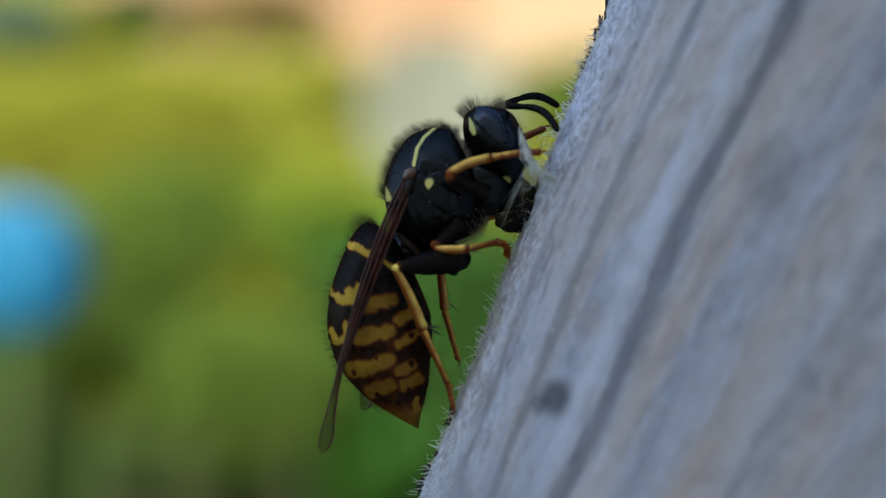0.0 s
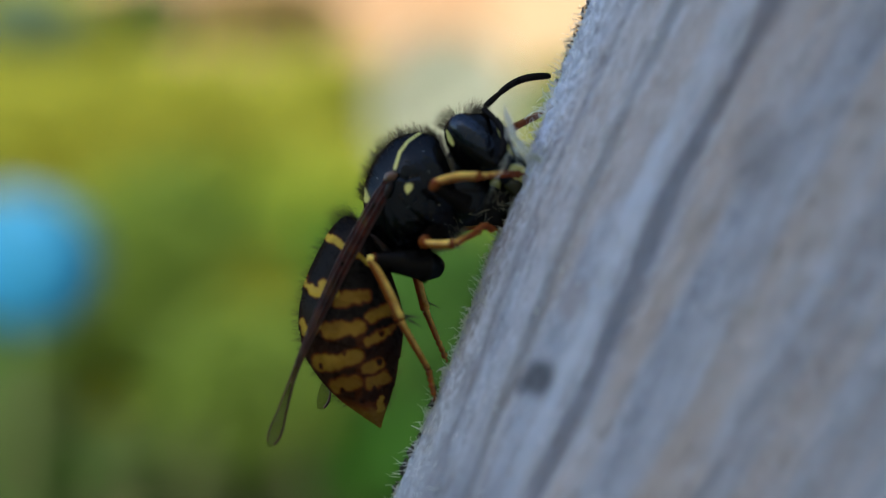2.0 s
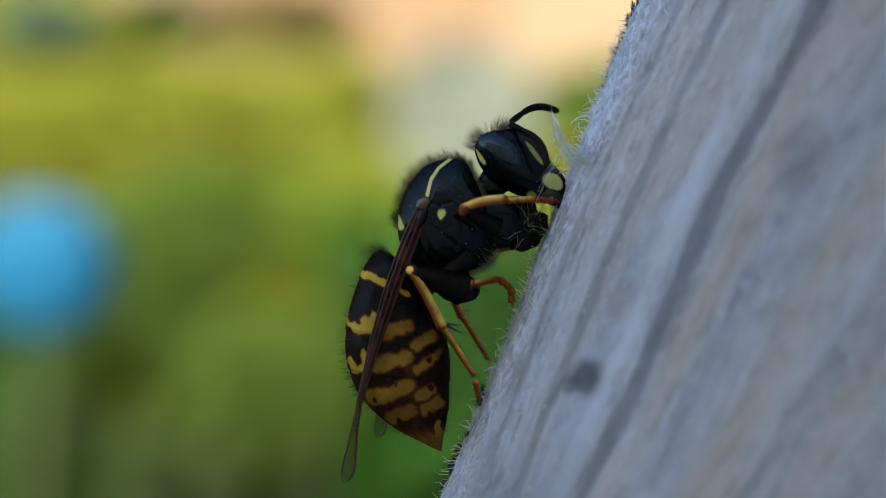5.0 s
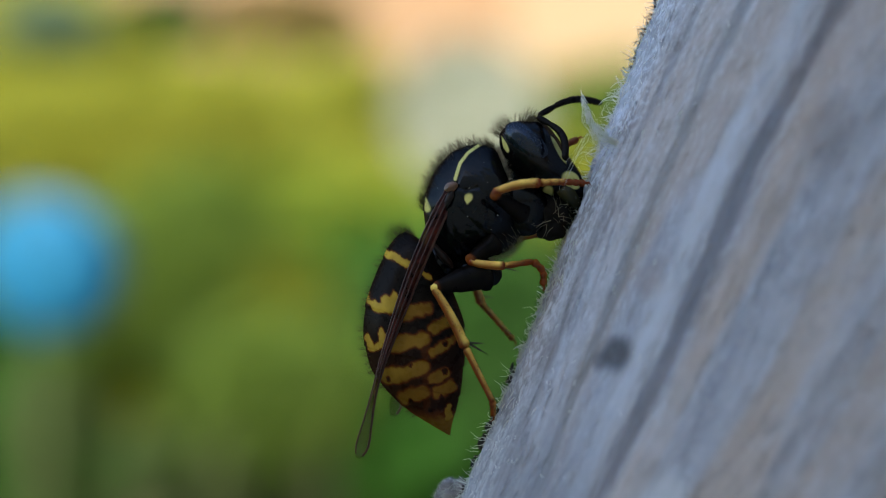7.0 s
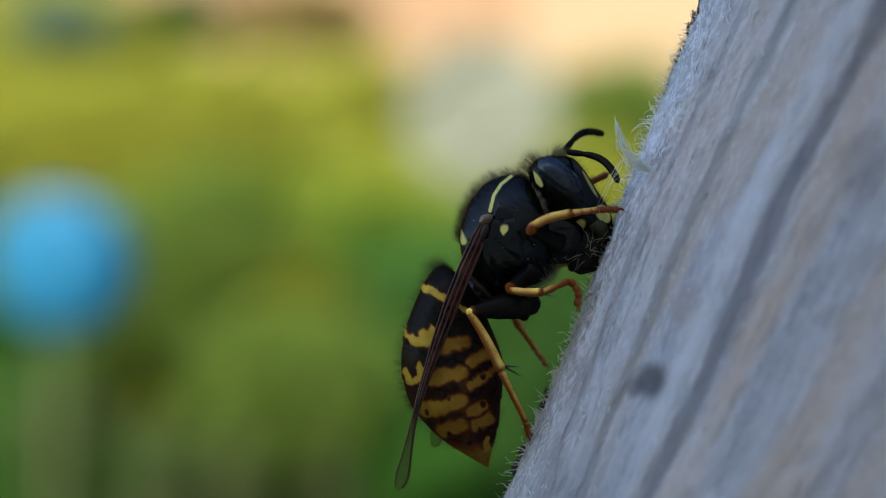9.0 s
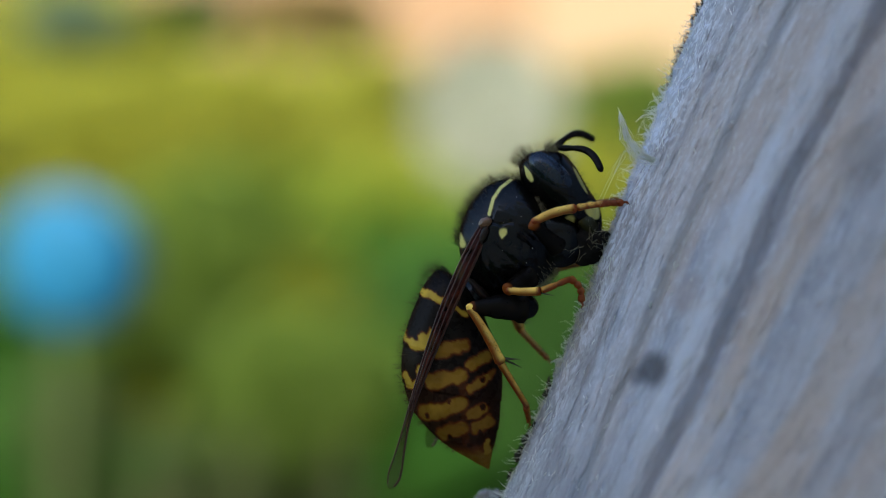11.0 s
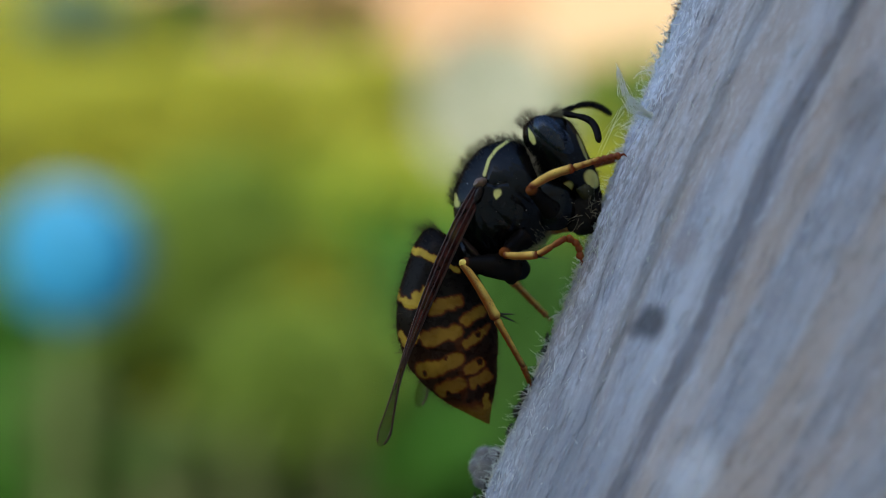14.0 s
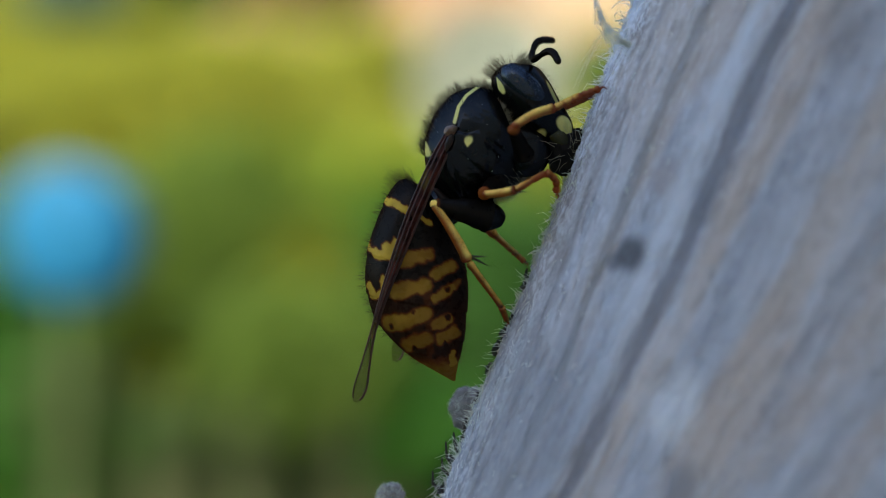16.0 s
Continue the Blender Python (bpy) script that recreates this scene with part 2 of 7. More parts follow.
# rim shading, stains and knots: place across and along, half sizes, strength, colour
STAINS_AND_SHADING = (
    # next two paint light into the middle rim and shade into the low rim
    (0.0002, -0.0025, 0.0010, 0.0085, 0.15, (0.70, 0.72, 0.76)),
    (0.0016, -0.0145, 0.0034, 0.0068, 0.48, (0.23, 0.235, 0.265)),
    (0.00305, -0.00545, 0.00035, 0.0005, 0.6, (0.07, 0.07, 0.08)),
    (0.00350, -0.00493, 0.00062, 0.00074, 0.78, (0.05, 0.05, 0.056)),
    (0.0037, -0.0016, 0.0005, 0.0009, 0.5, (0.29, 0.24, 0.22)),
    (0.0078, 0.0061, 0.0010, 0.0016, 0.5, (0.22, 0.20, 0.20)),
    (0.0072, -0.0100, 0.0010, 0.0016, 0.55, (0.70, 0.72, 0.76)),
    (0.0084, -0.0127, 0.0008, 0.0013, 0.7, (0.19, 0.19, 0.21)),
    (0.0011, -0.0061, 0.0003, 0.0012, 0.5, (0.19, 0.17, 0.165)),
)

WOOD = weathered_wood()
FIBRE = foliage("wood_fibre", (0.95, 0.96, 0.98), (0.86, 0.87, 0.89), 0.35)
CRUMB = plain("dark_crumb", (0.03, 0.028, 0.026), 0.9, 4000)
LICHEN = plain("grey_lichen", (0.27, 0.26, 0.26), 0.95, 2500, 0.4, 0.8, 0.0001)
GASTER = two_tone("banded_cuticle", (0.006, 0.0045, 0.004), (0.54, 0.36, 0.045), 0.26, 2600, 0.4, 0.3, 0.007, (0.100, 0.026, 0.006))
THORAX = two_tone("black_cuticle", (0.0032, 0.0026, 0.0024), (0.66, 0.62, 0.20), 0.20, 3000, 0.2, 0.3, 0.020, None, (0.75, 0.87, 1.0))
EYE = two_tone("compound_eye", (0.004, 0.005, 0.009), (0.01, 0.01, 0.02), 0.22, 9000, 0.3, 0.12, 0.050, None, (0.65, 0.8, 1.0))
BLACK = two_tone("black_leg", (0.0035, 0.0026, 0.0022), (0.20, 0.055, 0.01), 0.28, 3000, 0.35, 0.3, 0.008)
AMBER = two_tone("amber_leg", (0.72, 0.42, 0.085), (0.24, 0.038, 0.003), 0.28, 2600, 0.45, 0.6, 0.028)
HORN = plain("horn_brown", (0.040, 0.013, 0.010), 0.4, 3000)
TEGULA = plain("tegula_brown", (0.15, 0.085, 0.052), 0.35, 3000)
HINGE = plain("joint_grey", (0.026, 0.018, 0.016), 0.4, 3000, 0.3, 0.2, 0.00003, 0.15)
HAIR = foliage("body_hair", (0.085, 0.07, 0.04), (0.03, 0.026, 0.018), 0.4)
PALE_HAIR = foliage("pale_hair", (0.52, 0.47, 0.37), (0.28, 0.24, 0.18), 0.4)
PULP = plain("wood_pulp", (0.012, 0.0105, 0.010), 0.9, 2500, 0.5, 0.6, 0.0001, 0.05)


def wing_membrane():
    m, nt, bsdf = material("wing_membrane")
    coord = nt.nodes.new("ShaderNodeTexCoord").outputs["Object"]
    mark = nt.nodes.new("ShaderNodeAttribute")
    mark.attribute_name = "mark"
    fold = noise_of(nt, coord, 1800, 3)
    base = mixed(nt, ramp(nt, fold, 0.3, 0.7), (0.034, 0.010, 0.009), (0.150, 0.042, 0.034))
    base = mixed(nt, mark.outputs["Fac"], base, (0.09, 0.10, 0.05))
    nt.links.new(base, bsdf.inputs["Base Color"])
    bsdf.inputs["Roughness"].default_value = 0.4
    bsdf.inputs["Specular IOR Level"].default_value = 0.15
    clear = nt.nodes.new("ShaderNodeBsdfTransparent")
    clear.inputs["Color"].default_value = (0.93, 0.9, 0.82, 1)
    both = nt.nodes.new("ShaderNodeMixShader")
    share = figure(nt, "MULTIPLY_ADD", mark.outputs["Fac"], 0.46)
    share.node.inputs[2].default_value = 0.10
    nt.links.new(share, both.inputs[0])
    nt.links.new(bsdf.outputs[0], both.inputs[1])
    nt.links.new(clear.outputs[0], both.inputs[2])
    nt.links.new(both.outputs[0], nt.nodes["Material Output"].inputs["Surface"])
    bump_of(nt, bsdf, fold, 0.3, 0.00003)
    return m


WING = wing_membrane()


# mesh tools -------------------------------------------------------------
def part(name, bm, mat, parent=None, label="", marks=None, smooth=True):
    """Link a bmesh as one mesh object under a thing or part."""
    me = bpy.data.meshes.new(name)
    bm.to_mesh(me)
    bm.free()
    if smooth:
        me.shade_smooth()
    if marks is not None:
        layer = me.attributes.new("mark", "FLOAT", "POINT")
        layer.data.foreach_set("value", np.asarray(marks, dtype=np.float32))
    me.materials.append(mat)
    ob = new(name, me)
    if parent:
        ob.parent = parent
    return tagged(ob, label)


def thing(name, label, category, group="", kind=""):
    return tagged(new(name), label, category, group, kind)


def smooth_rows(rows, sub):
    """Catmull-Rom through the rows; returns the stations and their parameter."""
    p = np.array(rows, dtype=float)
    p = np.vstack([2 * p[0] - p[1], p, 2 * p[-1] - p[-2]])
    out, s = [], []
    for i in range(1, len(p) - 2):
        a, b, c, d = p[i - 1], p[i], p[i + 1], p[i + 2]
        for j in range(sub):
            t = j / sub
            out.append(0.5 * (2 * b + (c - a) * t + (2 * a - 5 * b + 4 * c - d) * t * t + (3 * b - a - 3 * c + d) * t ** 3))
            s.append(i - 1 + t)
    out.append(p[-2])
    s.append(len(rows) - 1)
    return np.array(out), np.array(s)


U = 2.430e-5          # one drawing unit of the wasp, in metres
YSPOT = (867, 309)    # origin of the wasp's drawing


def loft(rows, pivot, sub=10, seg=64, swell=None, mark=None, dent=None):
    """Body from stations (back x, y, belly x, y, half width) in drawing units; returns a bmesh and its marks."""
    st, ss = smooth_rows(rows, sub)
    bm, marks, rings = bmesh.new(), [], []
    for (ax, ay, bx, by, w), s in zip(st, ss):
        cx, cy, hx, hy = (ax + bx) / 2, (ay + by) / 2, (ax - bx) / 2, (ay - by) / 2
        grow = swell(s) if swell else 1.0
        ring = []
        for i in range(seg):
            f = 2 * math.pi * i / seg
            c, n = math.cos(f) * grow, math.sin(f) * grow
            x, y = cx + c * hx, cy + c * hy
            if dent:
                k = 1 - dent(x, y)
                x, y, n = cx + c * hx * k, cy + c * hy * k, n * k
            ring.append(bm.verts.new(((x - pivot[0]) * U, -n * max(w, 0.5) * U, -(y - pivot[1]) * U)))
            if mark:
                marks.append(mark(s, f if f <= math.pi else 2 * math.pi - f, x, y, n))
        rings.append(ring)
    for a, b in zip(rings, rings[1:]):
        for i in range(seg):
            bm.faces.new((a[i], a[(i + 1) % seg], b[(i + 1) % seg], b[i]))
    bm.faces.new(rings[0][::-1])
    bm.faces.new(rings[-1])
    bmesh.ops.recalc_face_normals(bm, faces=bm.faces[:])
    return bm, marks if mark else None


def tube(points, radii, seg=10, mark=None, bm=None, scale=1.0, under=0.0):
    """Round rod through the points, in metres times scale; returns a bmesh and its marks."""
    own = bm is None
    bm = bm or bmesh.new()
    pts = [Vector(p) * scale for p in points]
    marks, rings, side = [], [], None
    for i, p in enumerate(pts):
        d = (pts[min(i + 1, len(pts) - 1)] - pts[max(i - 1, 0)]).normalized()
        if side is None:
            side = d.orthogonal().normalized()
        side = (side - d * side.dot(d)).normalized()
        up = d.cross(side)
        ring = []
        for j in range(seg):
            f = 2 * math.pi * j / seg
            ring.append(bm.verts.new(p + (side * math.cos(f) + up * math.sin(f)) * radii[i] * scale))
            # under darkens one side of the rod: shade painted into the mark
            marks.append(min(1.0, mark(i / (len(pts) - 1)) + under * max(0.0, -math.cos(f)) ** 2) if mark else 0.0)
        rings.append(ring)
    for a, b in zip(rings, rings[1:]):
        for i in range(seg):
            bm.faces.new((a[i], a[(i + 1) % seg], b[(i + 1) % seg], b[i]))
    bm.faces.new(rings[0][::-1])
    bm.faces.new(rings[-1])
    if own:
        bmesh.ops.recalc_face_normals(bm, faces=bm.faces[:])
    return bm, marks


def bristle(verts, faces, root, tip, width, bend):
    """Thin three-sided hair added to lists of vertices and faces."""
    root, tip = Vector(root), Vector(tip)
    d = tip - root
    a = d.orthogonal().normalized() * width
    b = d.normalized().cross(a)
    mid = root + d * 0.55 + Vector(bend)
    n = len(verts)
    for centre, size in ((root, 1.0), (mid, 0.75)):
        for f in (0, 2.094, 4.189):
            verts.append(centre + (a * math.cos(f) + b * math.sin(f)) * size)
    verts.append(tip)
    for i in range(3):
        j = (i + 1) % 3
        faces.append((n + i, n + j, n + 3 + j, n + 3 + i))
        faces.append((n + 3 + i, n + 3 + j, n + 6))


def curl(verts, faces, root, way, turn, length, width, steps=7):
    """Thin three-sided fibre that bends as it runs."""
    p, d = Vector(root), Vector(way)
    for k in range(steps + 1):
        a = d.orthogonal().normalized() * width * (1 - 0.6 * k / steps)
        b = d.cross(a)
        n = len(verts)
        for f in (0, 2.094, 4.189):
            verts.append(p + a * math.cos(f) + b * math.sin(f))
        if k:
            for i in range(3):
                j = (i + 1) % 3
                faces.append((n - 3 + i, n - 3 + j, n + j, n + i))
        d = (d + d.cross(turn)).normalized()
        p = p + d * length / steps


def hair_part(name, verts, faces, mat, parent, label=""):
    me = bpy.data.meshes.new(name)
    me.from_pydata([tuple(v) for v in verts], [], faces)
    me.materials.append(mat)
    ob = new(name, me)
    if parent:
        ob.parent = parent
    return tagged(ob, label, kind="stuff")


def step(x, low, high):
    t = min(1.0, max(0.0, (x - low) / (high - low)))
    return t * t * (3 - 2 * t)


def blob(bm, centre, size, turn=0.0, rough=0.0, u=24, v=16):
    """Ellipsoid, turned about the y axis, with an uneven skin."""
    made = bmesh.ops.create_uvsphere(bm, u_segments=u, v_segments=v, radius=1.0)["verts"]
    r = Matrix.Rotation(-turn, 3, "Y")
    for p in made:
        q = p.co * (1 + rough * noise.noise(p.co * 2.3 + Vector(centre) * 900))
        p.co = r @ Vector((q.x * size[0], q.y * size[1], q.z * size[2])) + Vector(centre)
    return made


# the post ---------------------------------------------------------------
POST_LEAN = 20.9
POST_AT = pose(0.00291, 0, 0, 0, POST_LEAN, 0)


def face_depth(y):
    """How far the post's surface stands back from its outermost line, at y in front of or behind it."""
    return y * y / 0.02025


def edge_shift(v):
    """Slow waver of the post's worn edge."""
    return 0.00022 * noise.noise(Vector((v * 95, 7.7, 0))) + 0.0001


def relief(u, y, v):
    """Height of the worn grain, in metres, and of the fuzz along the rim."""
    g = u / math.exp(14.0 * min(0.04, max(-0.03, v)))
    h = 0.00013 * noise.noise(Vector((g * 620, y * 60, v * 45)))
    h += 0.00008 * noise.noise(Vector((g * 2400, y * 240, v * 260)))
    fine = math.exp(-(y / 0.0045) ** 2)
    if fine > 0.01:
        h += fine * 0.00004 * noise.noise(Vector((g * 9000, y * 1600, v * 1500)))
        h += fine * 0.00013 * max(-0.4, noise.noise(Vector((g * 3000, y * 2600, v * 2600))))
        h += fine * 0.00012 * noise.noise(Vector((g * 1500, y * 1100, v * 1100)))
    h += 0.00008 * noise.noise(Vector((v * 900, y * 900, 3)))
    for centre, half, strength, colour in SEAMS_AND_RIM_LIGHT[:5]:
        off = abs(g - centre + 0.0004 * noise.noise(Vector((v * 90, centre * 4000, 0))))
        if colour[0] < 0.3:
            h -= 0.00022 * strength * math.exp(-(off / half) ** 2)
    return h


def build_post():
    post = thing("wooden_post", "leaning weathered silver-grey wooden post with split grain", "post")
    post.matrix_basis = POST_AT
    ys = list(-0.028 * np.linspace(1, 0, 110) ** 1.5) + list(0.028 * np.linspace(0, 1, 24)[1:] ** 1.3)
    vs = list(np.linspace(-0.97, -0.045, 24)[:-1]) + list(np.linspace(-0.045, -0.024, 60)[:-1]) + list(np.linspace(-0.024, 0.021, 820)) + list(np.linspace(0.021, 0.045, 60)[1:]) + list(np.linspace(0.045, 0.30, 12)[1:])
    bm = bmesh.new()
    rows = []
    for v in vs:
        row = []
        for y in ys:
            u = face_depth(y)
            n = Vector((-1, 2 * y / 0.02025, 0)).normalized()
            h = relief(u, y, v) if abs(v) < 0.046 else 0.0
            row.append(bm.verts.new((u + n.x * h + edge_shift(v), y + n.y * h, v)))
        for u, y in ((0.0425, 0.027), (0.0445, 0.022), (0.0445, -0.022), (0.0425, -0.027)):
            row.append(bm.verts.new((u, y, v)))
        rows.append(row)
    count = len(rows[0])
    for a, b in zip(rows, rows[1:]):
        for i in range(count):
            bm.faces.new((a[i], a[(i + 1) % count], b[(i + 1) % count], b[i]))
    bm.faces.new(rows[0][::-1])
    bm.faces.new(rows[-1])
    bmesh.ops.recalc_face_normals(bm, faces=bm.faces[:])
    part("timber", bm, WOOD, post)

    rng = random.Random(4)
    verts, faces = [], []
    for i in range(500):
        v = rng.uniform(-0.027, 0.024)
        y = -abs(rng.gauss(0, 0.0016)) + rng.uniform(0, 0.0010)
        thick = 0.3 + 1.3 * max(0, noise.noise(Vector((v * 520, 3, 0))))
        u = face_depth(y)
        n = Vector((-1, 2 * y / 0.02025, 0)).normalized()
        root = Vector((u + edge_shift(v), y, v)) + n * (relief(u, y, v) - 0.00002)
        length = rng.uniform(0.00012, 0.00050) * thick * (1.9 if rng.random() < 0.08 else 1)
        way = n * rng.uniform(0.1, 0.8) + Vector((0, rng.uniform(-0.6, 0.6), rng.uniform(-1.2, 1.2)))
        bend = Vector((rng.uniform(-1, 1), rng.uniform(-1, 1), rng.uniform(-1, 1))) * length * 0.15
        bristle(verts, faces, root, root + way.normalized() * length, rng.uniform(0.00001, 0.000024), bend)
    # short fibres lying on the worn face beside the rim
    for i in range(800):
        v = rng.uniform(-0.022, 0.018)
        y = -abs(rng.gauss(0, 0.0038))
        if noise.noise(Vector((v * 900, y * 700, 5))) < rng.uniform(-0.25, 0.35):
            continue
        u = face_depth(y)
        n = Vector((-1, 2 * y / 0.02025, 0)).normalized()
        t = Vector((n.y, -n.x, 0))
        root = Vector((u + edge_shift(v), y, v)) + n * (relief(u, y, v) + 0.00001)
        way = (Vector((0, 0, rng.choice((-1, 1)))) + t * rng.gauss(0, 0.8) + n * rng.uniform(0.05, 0.4)).normalized()
        bristle(verts, faces, root, root + way * rng.uniform(0.00014, 0.00048), rng.uniform(0.00001, 0.000024), n * 0.00003)
    # longer single hairs in loose groups
    for i in range(150):
        v = rng.choice((9.6, 8.3, 5.6, 4.6, 3.4, 2.2, 0.4, -1.5, -3.3, -5.2, -6.9, -8.3, -10.5, -12.3, -13.4, -15.2)) / 1000 + rng.gauss(0, 0.0006)
        y = rng.gauss(-0.0003, 0.0006)
        u = face_depth(y)
        root = Vector((u + edge_shift(v) + relief(u, y, v), y, v))
        length = rng.uniform(0.00025, 0.0008)
        way = Vector((-1, rng.gauss(0, 0.4), rng.gauss(0.05, 0.5))).normalized()
        bend = Vector((0, rng.gauss(0, 0.15), rng.gauss(0, 0.15))) * length
        bristle(verts, faces, root, root + way * length, rng.uniform(0.00001, 0.00002), bend)
    # felt of fine fibres on the rim itself
    for i in range(700):
        v = rng.uniform(-0.026, 0.022)
        y = rng.gauss(-0.0004, 0.0007)
        u = face_depth(y)
        n = Vector((-1, 2 * y / 0.02025, 0)).normalized()
        root = Vector((u + edge_shift(v), y, v)) + n * (relief(u, y, v) + 0.00001)
        way = (n * rng.uniform(-0.1, 0.15) + Vector((0, rng.gauss(0, 0.7), rng.gauss(0, 1)))).normalized()
        turn = Vector((rng.gauss(0, 1), rng.gauss(0, 1), rng.gauss(0, 1))) * 0.5
        curl(verts, faces, root, way, turn, rng.uniform(0.00012, 0.0004), rng.uniform(0.000009, 0.000018), 3)
    # curled fibres lifted by the weather
    for i in range(420):
        v = rng.uniform(-0.024, 0.019)
        y = -abs(rng.gauss(0, 0.0011)) + 0.0003
        if noise.noise(Vector((v * 420, y * 300, 8))) < rng.uniform(-0.4, 0.4):
            continue
        u = face_depth(y)
        n = Vector((-1, 2 * y / 0.02025, 0)).normalized()
        root = Vector((u + edge_shift(v), y, v)) + n * (relief(u, y, v) + 0.00001)
        way = (n * rng.uniform(0.0, 0.7) + Vector((0, rng.gauss(0, 0.5), rng.choice((-1, 1))))).normalized()
        turn = Vector((rng.gauss(0, 1), rng.gauss(0, 1), rng.gauss(0, 1))) * 0.5
        curl(verts, faces, root, way, turn, rng.uniform(0.00025, 0.0009), rng.uniform(0.000009, 0.000018))
    # frost of short curled fibres that stand off the rim
    for i in range(1300):
        v = rng.uniform(-0.024, 0.008)
        if noise.noise(Vector((v * 700, 1.5, 8))) < rng.uniform(-0.5, 0.4):
            continue
        y = rng.gauss(-0.0003, 0.0005)
        u = face_depth(y)
        n = Vector((-1, 2 * y / 0.02025, 0)).normalized()
        root = Vector((u + edge_shift(v), y, v)) + n * relief(u, y, v)
        way = (n * rng.uniform(0.2, 1.0) + Vector((0, rng.gauss(0, 0.5), rng.gauss(0, 0.8)))).normalized()
        turn = Vector((rng.gauss(0, 1), rng.gauss(0, 1), rng.gauss(0, 1))) * 0.6
        curl(verts, faces, root, way, turn, rng.uniform(0.0001, 0.0004), rng.uniform(0.000018, 0.000034), 5)
    # stout pale bristles of split wood in loose groups
    groups = [rng.uniform(-0.022, 0.017) for k in range(20)]
    for i in range(150):
        v = rng.choice(groups) + rng.gauss(0, 0.00035)
        y = rng.gauss(-0.0002, 0.0005)
        u = face_depth(y)
        root = Vector((u + edge_shift(v) - relief(u, y, v), y, v))
        way = Vector((-1, rng.gauss(0, 0.5), rng.gauss(0.1, 0.9))).normalized()
        turn = Vector((rng.gauss(0, 1), rng.gauss(0, 1), rng.gauss(0, 1))) * 0.22
        curl(verts, faces, root, way, turn, rng.uniform(0.00012, 0.00050), rng.uniform(0.000016, 0.000032), 5)
    # single white spikes
    for i in range(40):
        v = rng.choice((6.9, 4.4, 1.6, -0.6, -2.6, -4.3, -5.4, -6.4, -7.3, -8.7, -9.9, -11.3, -12.6, -14.1, -15.5)) / 1000 + rng.gauss(0, 0.0004)
        y = rng.gauss(-0.0001, 0.0003)
        root = Vector((face_depth(y) + edge_shift(v), y, v))
        way = Vector((-1, rng.gauss(0, 0.3), rng.gauss(-0.1, 0.6))).normalized()
        turn = Vector((rng.gauss(0, 1), rng.gauss(0, 1), rng.gauss(0, 1))) * 0.15
        curl(verts, faces, root, way, turn, rng.uniform(0.0002, 0.0006), rng.uniform(0.000036, 0.000058), 5)
    # long thin hairs higher on the rim
    for i in range(60):
        v = rng.choice((9.4, 8.6, 7.8, 7.0, 6.2, 5.4)) / 1000 + rng.gauss(0, 0.0003)
        y = rng.gauss(0, 0.0004)
        root = Vector((face_depth(y) + edge_shift(v), y, v))
        way = Vector((-1, rng.gauss(0, 0.3), rng.gauss(0.3, 0.5))).normalized()
        turn = Vector((rng.gauss(0, 1), rng.gauss(0, 1), rng.gauss(0, 1))) * 0.15
        curl(verts, faces, root, way, turn, rng.uniform(0.0003, 0.0008), rng.uniform(0.000014, 0.000024), 6)
    hair_part("wood_fuzz", verts, faces, FIBRE, post, "pale raised wood fibres on the worn edge")
    return post


post = build_post()


def on_post(v, y, lift=0.0):
    """A point on the post's surface, at v along it and y in front of or behind its outermost line."""
    u = face_depth(y) + edge_shift(v)
    n = Vector((-1, 2 * y / 0.02025, 0)).normalized()
    return Vector((u, y, v)) + n * (relief(face_depth(y), y, v) + lift)


def strand(verts, faces, points, width):
    """Fine fibre through several points."""
    for a, b in zip(points, points[1:]):
        bristle(verts, faces, a, Vector(b) + (Vector(b) - Vector(a)) * 0.06, width, (0, 0, 0))


